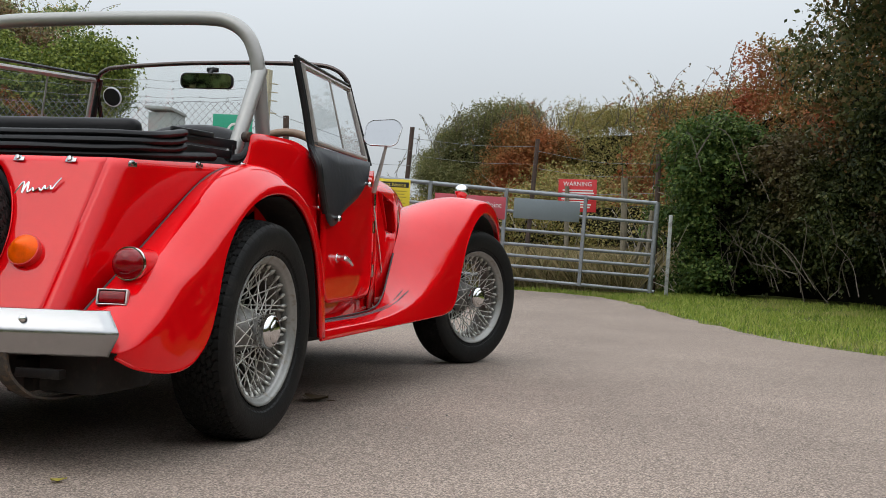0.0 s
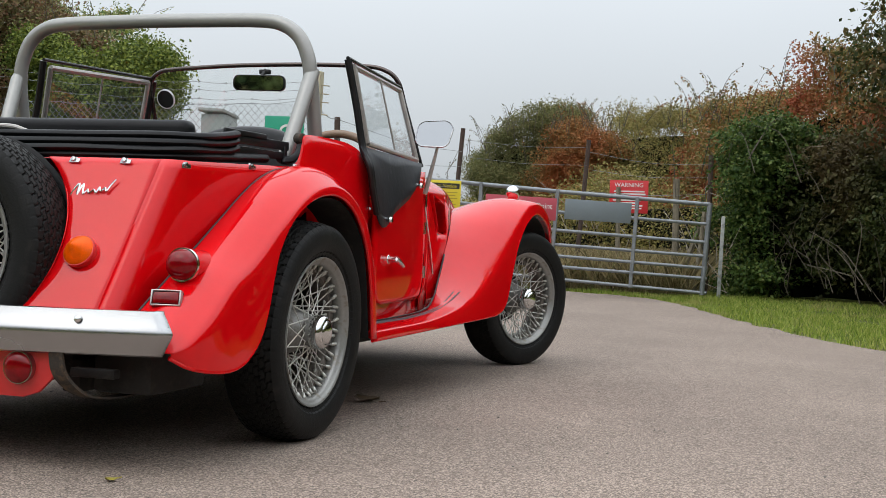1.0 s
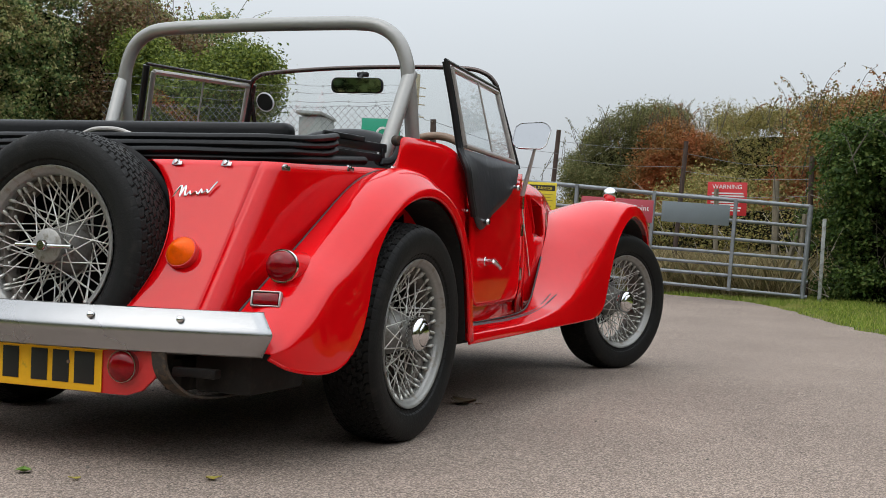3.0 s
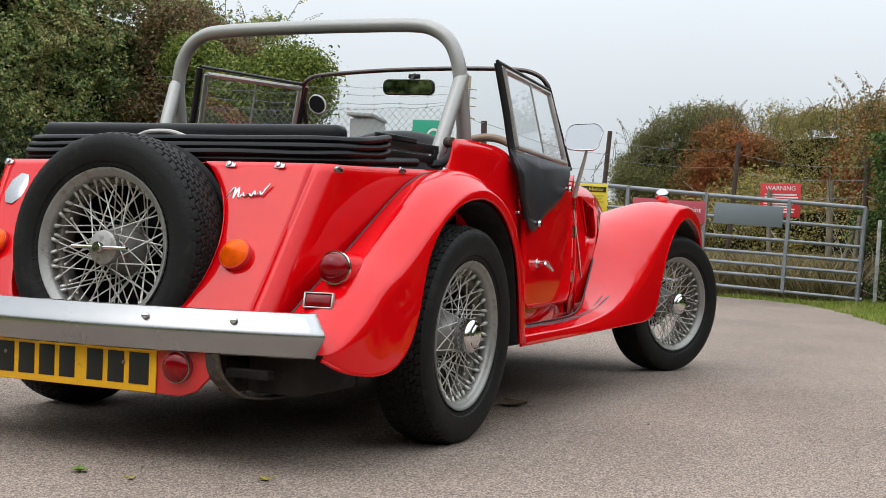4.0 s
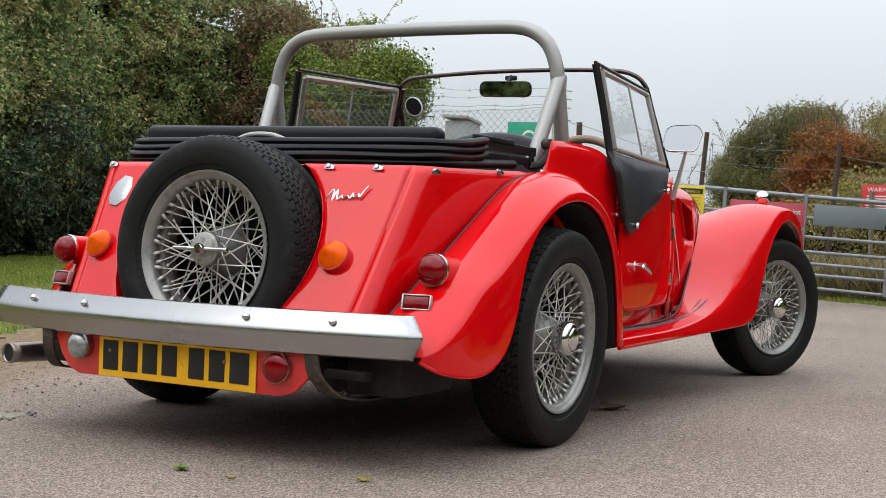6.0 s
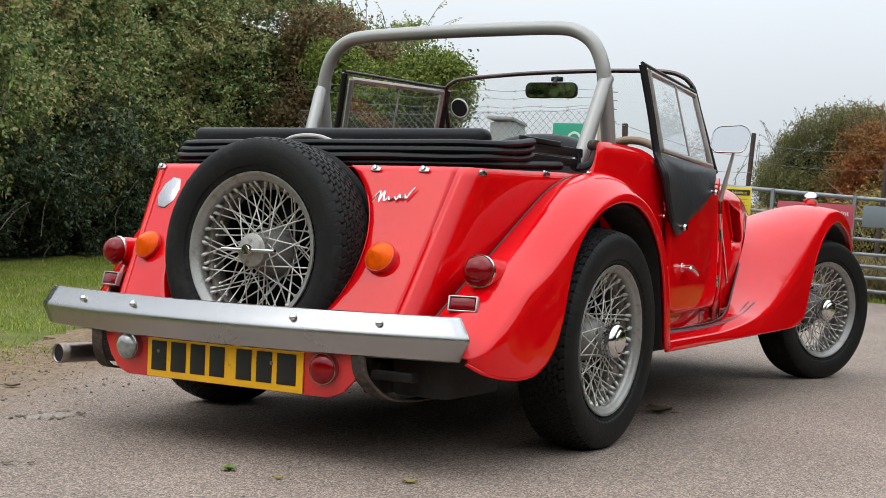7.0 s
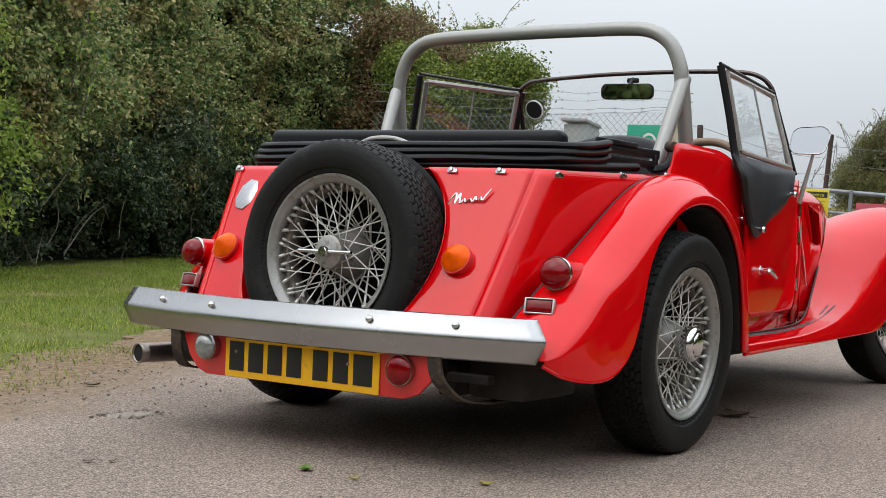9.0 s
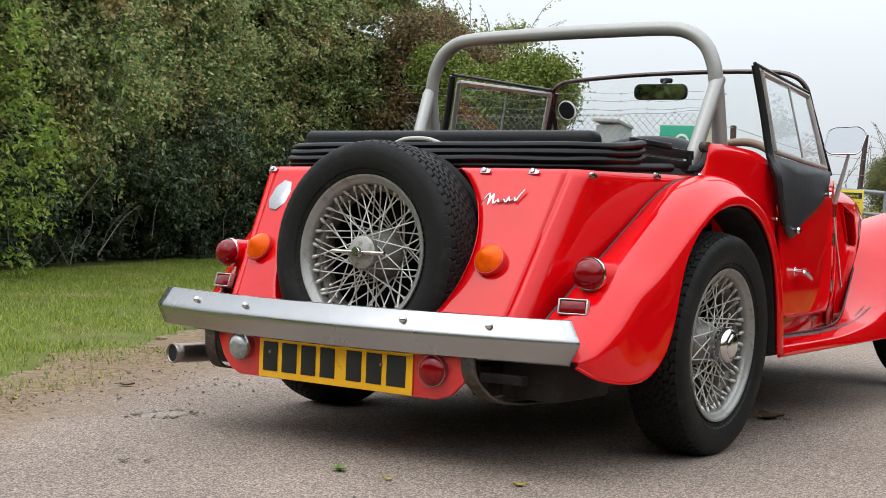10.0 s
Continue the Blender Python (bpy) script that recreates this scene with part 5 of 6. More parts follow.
        out = 0.036 * min(1.0, max(0.0, (0.845 - z) / 0.07))
        return Vector((0.626 + out - (0.15 + 0.12 * f) * max(0.0, z - 0.838) - 0.066 * f**1.4, y, z))
    rb, rt, ft, fb = (0.505, 0.845), (0.440, 1.116), (1.15, 1.098), (1.18, 0.828)
    flap_out = [(0.470, 0.848), (0.470, 0.785), (0.490, 0.720), (0.525, 0.660), (0.555, 0.618), (0.605, 0.596), (0.655, 0.606), (0.715, 0.640), (0.820, 0.672), (0.930, 0.705), (1.060, 0.770), (1.175, 0.832)]
    upper = [sc(0.470 + 0.705 * k / 20, 0.848 - 0.014 * k / 20) for k in range(21)]
    under = [sc(q.x, q.y) for q in spline([(y, z, 0) for y, z in flap_out], 21)]
    scr = part("side_screen", grid([[u.lerp(v, k / 6) + Vector((s * 0.006 * math.sin(math.pi * k / 6), 0, 0)) for k in range(7)] for u, v in zip(upper, under)]), SCREEN_VINYL, car, "black vinyl side screen with clear panes", solid=0.004)
    def bar(a, b, r, mat, name, label="", flat=0.55):
        t = tube([sc(*a), sc(*b)], r, 8)
        return part(name, t, mat, scr, label)
    part("edge_binding", tube([sc(*q) for q in ((0.540, 0.640), (0.492, 0.720), (0.474, 0.785), (0.484, 0.842), (0.470, 0.97), rt)], 0.012, 8, 24), BLACK_PAINT, scr, "thick black vinyl binding")
    bar((0.440, 1.120), (1.150, 1.108), 0.006, BLACK_PAINT, "top_binding")
    bar((1.152, 1.100), (1.188, 0.822), 0.013 if s < 0 else 0.006, BLACK_PAINT, "front_binding")
    i_rb, i_rt, i_ft, i_fb = (0.535, 0.862), (0.488, 1.098), (1.115, 1.092), (1.155, 0.845)
    part("screen_frame", merged(*[tube([sc(*a), sc(*b)], 0.0095, 8) for a, b in ((i_rb, i_rt), (i_rt, i_ft), (i_ft, i_fb), (i_fb, i_rb))]), SCREEN_ALU, scr, "dull aluminium screen frame")
    mid_b, mid_t = (0.850, 0.853), (0.805, 1.095)
    part("screen_rail", tube([sc(*mid_b), sc(*mid_t)], 0.0035, 8), SCREEN_ALU, scr)
    for quad in ((i_rb, mid_b, mid_t, i_rt), (mid_b, i_fb, i_ft, mid_t)):
        q = [sc(*c) for c in quad]
        pane = part("pane", grid([[q[0], q[1]], [q[3], q[2]]]), PLASTIC_GLASS, scr, "scuffed clear sliding pane")
        pane.visible_shadow = False
    for y, z in ((0.640, 0.622), (1.02, 0.748), (0.528, 0.655)):
        knob = lathe([(0.0, 0.022), (0.008, 0.021), (0.011, 0.014), (0.008, 0.009), (0.009, 0.0)], 14)
        part("screen_peg", moved(knob, Matrix.Translation(sc(y, z)) @ facing((s, 0, 0))) if y > 0.6 else moved(moved(knob, Matrix.Scale(0.55, 4)), Matrix.Translation((s * 0.632, y, z)) @ facing((s, 0, 0))), CHROME, scr, "chrome turn button")

# scuttle, bonnet, nose
sec = lambda y, w, z, low: [(-w, y, low), (-w * 1.0, y, z - 0.16), (-w * 0.93, y, z - 0.06), (-w * 0.6, y, z - 0.008), (0, y, z), (w * 0.6, y, z - 0.008), (w * 0.93, y, z - 0.06), (w * 1.0, y, z - 0.16), (w, y, low)]
part("scuttle", loft([sec(1.195, 0.572, 0.812, 0.3), sec(1.25, 0.570, 0.822, 0.3), sec(1.30, 0.562, 0.825, 0.3)], 33, 8), RED, car, "glossy red scuttle", solid=0.004)
bonnet = loft([sec(1.303, 0.561, 0.825, 0.3), sec(1.5, 0.545, 0.825, 0.31), sec(1.68, 0.512, 0.823, 0.32), sec(2.1, 0.385, 0.812, 0.35), sec(2.5, 0.278, 0.765, 0.38), sec(2.62, 0.252, 0.745, 0.38)], 81, 110)
VENT = [(1.325, 0.728), (1.545, 0.694), (1.598, 0.584), (1.582, 0.572), (1.432, 0.586), (1.416, 0.598)]


def in_vent(y, z):
    c = False
    for k in range(6):
        (y0, z0), (y1, z1) = VENT[k], VENT[(k + 1) % 6]
        if (z0 > z) != (z1 > z) and y < (y1 - y0) * (z - z0) / (z1 - z0) + y0:
            c = not c
    return c


bmesh.ops.delete(bonnet, geom=[f for f in bonnet.faces if in_vent(f.calc_center_median().y, f.calc_center_median().z)], context="FACES")
part("bonnet", bonnet, RED, car, "glossy red bonnet", solid=0.004)
part("radiator_cowl", loft([sec(2.62, 0.252, 0.745, 0.36), sec(2.70, 0.24, 0.735, 0.33), sec(2.78, 0.20, 0.69, 0.28), sec(2.80, 0.10, 0.58, 0.25)], 25, 10), RED, car, "red radiator cowl", solid=0.004)
for s in (1, -1):
    # a raised lip round the opening and the deep pocket behind it
    side_x = lambda y: 0.561 - 0.081 * (y - 1.303) if y < 1.5 else 0.545 - 0.16 * (y - 1.5)
    rim, pocket = [], []
    mid_y, mid_z = 1.475, 0.65
    for y, z in VENT:
        oy, oz = mid_y + (y - mid_y) * 1.05, mid_z + (z - mid_z) * 1.05
        iy, iz = mid_y + (y - mid_y) * 0.97, mid_z + (z - mid_z) * 0.97
        lift = 0.012 if y < 1.42 else 0.005
        rim.append([Vector((side_x(oy) - 0.002, oy, oz)), Vector((side_x(oy) + lift, oy, oz)), Vector((side_x(iy) + lift, iy, iz)), Vector((side_x(iy) - 0.006, iy, iz))])
        pocket.append([Vector((side_x(oy) - 0.004, oy, oz)), Vector((side_x(oy) - 0.05, oy + 0.01, oz))])
    r, k = grid(rim, close_v=True), grid(pocket, close_v=True)
    for q in (r, k):
        bmesh.ops.recalc_face_normals(q, faces=q.faces)
        if s < 0:
            flipped(q)
    vent = part("side_vent", r, RED, car, "red raised lip of the recessed side vent", smooth=False, bevel=0.0015)
    part("vent_pocket", k, RED, vent, "deep red vent pocket", smooth=False, solid=0.002)
    strip = tube([(0.574, 1.212, 0.735), (0.574, 1.245, 0.64), (0.570, 1.315, 0.52), (0.560, 1.375, 0.43)], 0.0035, 8, 20)
    part("edge_strip", flipped(strip) if s < 0 else strip, CHROME, car, "thin bright edging strip behind the door")
    c = merged(rbox((0.012, 0.034, 0.010), (0.508, 1.665, 0.682), 0.003), tube([(0.512, 1.69, 0.675), (0.514, 1.70, 0.62)], 0.003, 8, 0))
    part("bonnet_catch", flipped(c) if s < 0 else c, CHROME, car, "chrome bonnet catch")
part("dashboard", rbox((1.08, 0.04, 0.20), (0, 1.12, 0.74), 0.01), BLACK_VINYL, car, "black dashboard")

# front wings with the running boards
def front_wing(s):
    inner = [(0.628, 0.37, 0.285), (0.627, 0.64, 0.288), (0.624, 0.90, 0.292), (0.608, 1.20, 0.312), (0.575, 1.40, 0.395), (0.548, 1.53, 0.49), (0.525, 1.66, 0.585), (0.482, 1.81, 0.655), (0.425, 2.00, 0.686), (0.395, 2.20, 0.690), (0.36, 2.45, 0.665), (0.34, 2.62, 0.610), (0.33, 2.76, 0.530), (0.33, 2.84, 0.420)]
    crest = [(0.720, 0.365, 0.278), (0.710, 0.66, 0.279), (0.700, 0.95, 0.283), (0.692, 1.23, 0.304), (0.690, 1.46, 0.343), (0.690, 1.67, 0.416), (0.690, 1.85, 0.508), (0.690, 2.00, 0.604), (0.690, 2.14, 0.680), (0.690, 2.27, 0.719), (0.688, 2.42, 0.722), (0.680, 2.60, 0.675), (0.665, 2.73, 0.585), (0.645, 2.82, 0.455)]
    lip = [(0.735, 0.355, 0.252), (0.724, 0.64, 0.252), (0.716, 0.94, 0.253), (0.713, 1.30, 0.256), (0.712, 1.58, 0.259), (0.712, 1.76, 0.266), (0.712, 1.87, 0.302), (0.712, 1.945, 0.418), (0.712, 2.03, 0.542), (0.712, 2.15, 0.634), (0.710, 2.31, 0.682), (0.700, 2.505, 0.655), (0.690, 2.640, 0.590), (0.670, 2.760, 0.460)]
    bulge = [(0, 0, 0.006), (0, 0, 0.006), (0, 0, 0.006), (0, -0.002, 0.008), (0, -0.006, 0.010), (0, -0.010, 0.014), (0, -0.012, 0.020), (0, -0.012, 0.030), (0, -0.008, 0.040), (0, 0, 0.046), (0, 0, 0.050), (0, 0.014, 0.050), (0, 0.03, 0.04), (0, 0.03, 0.03)]
    bm = wing_sheet(inner, crest, lip, bulge, 96)
    bead = tube([Vector(q) + Vector((-0.003, 0, 0)) for q in lip], 0.005, 8, 100)
    strips = [tube([Vector(a).lerp(Vector(b), f + 0.10 * k) + Vector((0, 0, 0.006)) for k, (a, b) in enumerate(zip(inner[:5], crest[:5]))], 0.004, 8, 40, flat=0.7) for f in (0.14, 0.28)]
    edge = tube([(0.630, 0.45, 0.292), (0.632, 0.8, 0.296), (0.624, 1.10, 0.306), (0.604, 1.26, 0.338), (0.575, 1.40, 0.405), (0.552, 1.53, 0.50)], 0.0035, 8, 30)
    arch = loft([[Vector(q) + Vector((-0.02, 0.0, -0.012)) for q in lip[6:]], [Vector((0.40, q[1], q[2] - 0.012)) for q in lip[6:]]], 40, 4)
    for b in (bm, bead, edge, arch, *strips):
        if s < 0:
            flipped(b)
    w = part("front_wing", bm, RED, car, "red sweeping front wing with running board", solid=0.003)
    part("rolled_edge", bead, RED, w)
    for b in strips:
        part("tread_strip", b, STRIP, w, "grey rubber running-board strip")
    part("piping", edge, PIPING, w, "black piping")
    part("inner_arch", arch, CHASSIS, w, "black inner wheel arch")
    m = Matrix.Translation((s * 0.560, 2.46, 0.742))
    lamp = part("side_lamp", moved(lathe([(0.0, 0.052), (0.014, 0.050), (0.026, 0.040), (0.032, 0.024), (0.031, 0.008), (0.024, -0.006)], 24), m @ pose(0, 0, 0.024) @ facing((0, -0.8, 0.6))), CHROME, w, "chrome side lamp")
    part("side_lamp_foot", moved(lathe([(0.010, 0.03), (0.014, 0.012), (0.024, 0.0), (0.026, -0.006)], 20), m @ facing((0, 0, 1))), RED, lamp)
    return w


for s in (1, -1):
    front_wing(s)

# windscreen
frame_path = [(-0.560, 1.262, 0.822), (-0.552, 1.205, 0.96), (-0.545, 1.150, 1.09), (-0.535, 1.134, 1.135), (-0.50, 1.124, 1.162), (-0.44, 1.121, 1.175), (-0.2, 1.114, 1.187), (0, 1.112, 1.190), (0.2, 1.114, 1.189), (0.40, 1.121, 1.182), (0.476, 1.124, 1.165), (0.514, 1.134, 1.135), (0.530, 1.150, 1.09), (0.546, 1.205, 0.96), (0.560, 1.262, 0.822)]
frame_path = [(x - (0.034 * max(0.0, x) / 0.535), y, z) for x, y, z in frame_path]
ws = part("windscreen_frame", tube(frame_path, 0.0085, 10, 110), node_mat("brown_chromed_frame", (0.10, 0.08, 0.075), 0.25, 0.8, vary=0.3, scale=14), car, "slim dark metal windscreen frame")
part("windscreen_glass", loft([[(-0.55, 1.258, 0.825), (0, 1.258, 0.825), (0.518, 1.258, 0.825)], [(-0.535, 1.152, 1.09), (0, 1.150, 1.09), (0.502, 1.152, 1.09)], [(-0.46, 1.124, 1.170), (0, 1.114, 1.186), (0.43, 1.124, 1.170)]], 12, 12), GLASS, ws, "clear windscreen glass").visible_shadow = False
disc = part("tax_disc", moved(lathe([(0.0, 0.006), (0.034, 0.006), (0.0355, 0.003), (0.0355, 0.0)], 32), Matrix.Translation((-0.478, 1.150, 1.066)) @ facing((0, -1, -0.4))), SOOT, ws, "dark round tax disc")
part("disc_holder", moved(lathe([(0.0345, 0.0055), (0.0385, 0.005), (0.039, 0.002), (0.0385, -0.001)], 32), Matrix.Translation((-0.478, 1.150, 1.066)) @ facing((0, -1, -0.4))), SIGN_WHITE, disc, "pale disc holder")

# inside mirror
m = Matrix.Translation((-0.036, 1.06, 1.118)) @ pose(0, 0, 0, 2.2, 0, 10)
oval = []
for cx, cz, a0, r in ((0.078, 0.006, 0, 0.022), (-0.078, 0.006, 90, 0.022), (-0.080, -0.010, 180, 0.020), (0.080, -0.010, 270, 0.020)):
    oval += [(cx + r * math.cos(radians(a0 + 90 * k / 6)), cz + r * math.sin(radians(a0 + 90 * k / 6))) for k in range(7)]
rv = part("interior_mirror", moved(slab(oval, 0.016, 0.003), m), BLACK_PAINT, car, "black framed interior mirror")
part("mirror_glass", moved(slab([(x * 0.94, z * 0.90) for x, z in oval], 0.002), m @ pose(0, -0.0022, 0)), MIRROR, rv, "mirror glass")
part("mirror_stem", merged(tube([(-0.036, 1.075, 1.137), (-0.034, 1.108, 1.168)], 0.008, 10), rbox((0.045, 0.02, 0.018), (-0.034, 1.104, 1.162), 0.005)), BLACK_PAINT, rv)

# door mirror on its stalk
m = Matrix.Translation((0.666, 1.04, 0.933)) @ pose(0, 0, 0, -17, 0, 14)
ring = []
for cx, cz, a0, r in ((0.032, 0.016, 0, 0.034), (-0.026, 0.012, 90, 0.034), (-0.036, -0.020, 180, 0.028), (0.028, -0.020, 270, 0.028)):
    ring += [(cx + r * math.cos(radians(a0 + 90 * k / 7)), cz + r * math.sin(radians(a0 + 90 * k / 7))) for k in range(8)]
wm = part("door_mirror", moved(tube([(x, 0, z) for x, z in ring], 0.0026, 8, 64, closed=True), m), RIM_CHROME, car, "chrome rimmed door mirror on a stalk")
part("mirror_glass", moved(slab(ring, 0.002), m @ pose(0, -0.001, 0)), DOOR_MIRROR, wm, "mirror glass")
part("mirror_back", moved(slab([(x * 0.98, z * 0.98) for x, z in ring], 0.014, 0.005), m @ pose(0, 0.003, 0)), RIM_CHROME, wm)
part("mirror_stalk", tube([(0.678, 1.045, 0.886), (0.658, 1.055, 0.818), (0.630, 1.065, 0.722)], (0.005, 0.009), 10, 12), SCREEN_ALU, wm, "chrome mirror stalk")

# roll bar
hoop = [(0.527, 0.37, 0.77), (0.527, 0.35, 0.86), (0.526, 0.328, 0.96), (0.523, 0.313, 1.04), (0.513, 0.310, 1.103), (0.484, 0.309, 1.164), (0.430, 0.308, 1.204), (0.35, 0.308, 1.219), (0.15, 0.308, 1.223), (0, 0.308, 1.224)]
hoop = [(x - 0.004, y, z) for x, y, z in hoop + [(-x, y, z) for x, y, z in hoop[-2::-1]]]
rb_ob = part("roll_bar", tube(hoop, 0.0222, 18, 120), BAR_GREY, car, "silver painted tubular roll bar")
for s in (1, -1):
    part("roll_bar_stay", tube([(s * 0.524 - 0.004, 0.322, 1.062), (s * 0.526 - 0.004, 0.302, 1.040), (s * 0.508, 0.205, 0.84), (s * 0.503, 0.175, 0.78)], 0.0222, 16), BAR_GREY, rb_ob, "silver roll bar stay")

# folded hood: rolls of black cloth along the tub edge, and the padded rear seat back
def u_path(half, y_side, y_back, z, y_front=0.05):
    return [(-half - 0.004, y_front, z + 0.020), (-half, y_side, z + 0.010), (-half * 0.97, y_back + 0.06, z + 0.002), (-half * 0.80, y_back + 0.008, z), (-half * 0.4, y_back - 0.012, z), (0, y_back - 0.015, z), (half * 0.4, y_back - 0.012, z), (half * 0.80, y_back + 0.008, z), (half * 0.97, y_back + 0.06, z + 0.002), (half, y_side, z + 0.010), (half + 0.004, y_front, z + 0.020)]


hood = part("folded_hood", tube(u_path(0.535, -0.22, -0.435, 0.757, -0.02), 0.016, 10, 80, flat=0.8), BLACK_VINYL, car, "black vinyl hood folded in rolls")
for half, yb, z, r, fl, yf in ((0.536, -0.442, 0.773, 0.0175, 0.62, -0.20), (0.540, -0.430, 0.792, 0.0175, 0.62, -0.205), (0.544, -0.415, 0.811, 0.017, 0.62, -0.21)):
    wob = [Vector(q) + Vector((0, 0.003 * math.sin(i * 2.1 + z * 90), 0.0012 * math.sin(i * 3.3 + z * 50))) for i, q in enumerate(u_path(half, -0.26, yb, z, yf))]
    part("hood_roll", tube(wob, r, 10, 90, flat=fl), BLACK_VINYL, hood, "roll of black hood cloth")
for s in (1, -1):
    for y1, z, tall in ((0.0, 0.836, 0.020), (0.145, 0.822, 0.026), (0.115, 0.792, 0.022)):
        part("hood_iron", rbox((0.010, y1 + 0.24, tall), (s * 0.530, (y1 - 0.24) / 2, z), 0.003), BLACK_PAINT, hood, "flat black hood frame iron")
    part("hood_iron", rbox((0.014, 0.016, 0.05), (s * 0.532, 0.118, 0.795), 0.003), BLACK_PAINT, hood, "flat black hood frame iron")
    flap = loft([[(0.545, 0.080, 0.772), (0.560, 0.120, 0.776), (0.572, 0.150, 0.800), (0.578, 0.165, 0.845)], [(0.535, 0.105, 0.790), (0.548, 0.140, 0.796), (0.556, 0.165, 0.820), (0.560, 0.180, 0.858)], [(0.520, 0.120, 0.785), (0.530, 0.160, 0.792), (0.536, 0.190, 0.815), (0.538, 0.205, 0.850)]], 14, 10)
    part("hood_corner", flipped(flap) if s < 0 else flap, BLACK_VINYL, hood, "glossy black vinyl hood corner", solid=0.004)
    part("hood_pivot", moved(lathe([(0.0, 0.02), (0.014, 0.016), (0.016, -0.01)], 14), Matrix.Translation((s * 0.572, 0.135, 0.846)) @ facing((s, -0.6, 0))), IRON_RUST, hood, "rusty hood pivot bolt")
back = rbox((0.99, 0.06, 0.11), (0, -0.345, 0.803), 0.022, 4)
for v in back.verts:
    v.co.z += 0.004 * math.sin(v.co.x * 9)
part("rear_seat_back", back, BLACK_VINYL, car, "black padded rear seat back")
part("cockpit_floor", rbox((1.10, 1.62, 0.02), (0, 0.30, 0.33), 0.004), BLACK_VINYL, car, "black carpeted cockpit floor")
part("cockpit_lining", merged(rbox((0.02, 1.38, 0.38), (0.512, 0.38, 0.53), 0.004), rbox((0.02, 1.38, 0.38), (-0.512, 0.38, 0.53), 0.004), rbox((1.0, 0.02, 0.36), (0, -0.37, 0.55), 0.004)), BLACK_VINYL, car, "black cockpit side lining")
part("grab_loop", tube([(-0.12, -0.42, 0.815), (-0.07, -0.425, 0.829), (0.0, -0.425, 0.829), (0.05, -0.42, 0.815)], 0.006, 8, 16), node_mat("pale_strap", (0.45, 0.42, 0.40), 0.5), hood, "pale strap loop")
for s in (1, -1):
    outline = [(-0.19, 0.36, 0.42), (-0.20, 0.40, 0.62), (-0.195, 0.43, 0.80), (-0.135, 0.45, 0.872), (0, 0.455, 0.893), (0.135, 0.45, 0.872), (0.195, 0.43, 0.80), (0.20, 0.40, 0.62), (0.19, 0.36, 0.42)]
    f = [Vector((s * 0.245 + x, y, z)) for x, y, z in outline]
    bk = loft([[q + Vector((0, 0.02, 0)) for q in f], [q * 1.0 + Vector((0, 0.0, 0.008)) for q in f], [q + Vector((0, -0.04, -0.004)) for q in f], [Vector((s * 0.245, 0.37, 0.62)).lerp(q, 0.82) + Vector((0, -0.055, -0.01)) for q in f], [Vector((s * 0.245, 0.34, 0.62)).lerp(q, 0.1) for q in f]], 40, 16)
    seat = part("front_seat", bk, BLACK_VINYL, car, "black vinyl bucket seat", solid=0.01)
    part("seat_cushion", rbox((0.42, 0.46, 0.13), (s * 0.245, 0.60, 0.40), 0.03, 3), BLACK_VINYL, seat)

# steering wheel
m = Matrix.Translation((0.315, 0.93, 0.752)) @ pose(0, 0, 0, -22, 0, 0)
circ = [(0.188 * math.cos(2 * math.pi * k / 24), 0, 0.188 * math.sin(2 * math.pi * k / 24)) for k in range(24)]
sw = part("steering_wheel", moved(tube(circ, 0.0145, 10, 64, closed=True), m), TAN, car, "brown leather rimmed steering wheel")
part("steering_spokes", moved(merged(*[tube([(0, 0.02, 0), (0.18 * math.cos(a), 0, 0.18 * math.sin(a))], 0.006, 6) for a in (radians(200), radians(340), radians(270))], tube([(0, 0.0, 0), (0, 0.22, 0)], 0.02, 10)), m), CHROME, sw, "metal spokes")

# press studs along the tub edge
for x in (-0.500, 0.262, 0.400):
    m = Matrix.Translation((x, panel_surf(x, 0.735) - 0.002, 0.738)) @ facing(NREAR)
    part("hood_fastener", moved(merged(lathe([(0.0, 0.010), (0.0065, 0.008), (0.0075, 0.003), (0.010, 0.0)], 12), rbox((0.004, 0.030, 0.012), (0.002, 0.004, -0.003), 0.0015)), m), RIM_CHROME, car, "dull metal hood fastener")
for x, y, z in ((0.537, -0.455, 0.738), (0.562, -0.150, 0.752), (0.588, 0.075, 0.764)):
    for s in (1, -1):
        m = Matrix.Translation((s * x, y, z - 0.004)) @ facing((s, -0.25, 0.1))
        part("hood_fastener", moved(merged(lathe([(0.0, 0.010), (0.0065, 0.008), (0.0075, 0.003), (0.010, 0.0)], 12), rbox((0.004, 0.030, 0.012), (0.002, 0.004, -0.003), 0.0015)), m), RIM_CHROME, car, "dull metal hood fastener")

# ---- gate, fence, signs ----
def on_gate(s, z, off=0.0):
    """A point on the gate's plane: s metres along it, from its left end."""
    d = Vector((0.974, 0.226, 0))
    n = Vector((0.226, -0.974, 0))
    return Vector((-2.35, 9.4, 0)) + d * s + Vector((0, 0, z)) + n * off


gate = thing("field_gate", "galvanised seven-bar field gate, closed, slightly sagging", "gate")
for z0, z1 in ((1.118, 0.950), (0.905, 0.752), (0.715, 0.570), (0.565, 0.430), (0.455, 0.312), (0.345, 0.208), (0.235, 0.062)):
    part("rail", tube([on_gate(0.0, z0), on_gate(1.4, z0 + (z1 - z0) * 0.49 - 0.006), on_gate(2.86, z1)], 0.021 if z0 > 1 else 0.0165, 12), GALV, gate, "galvanised tube rail")
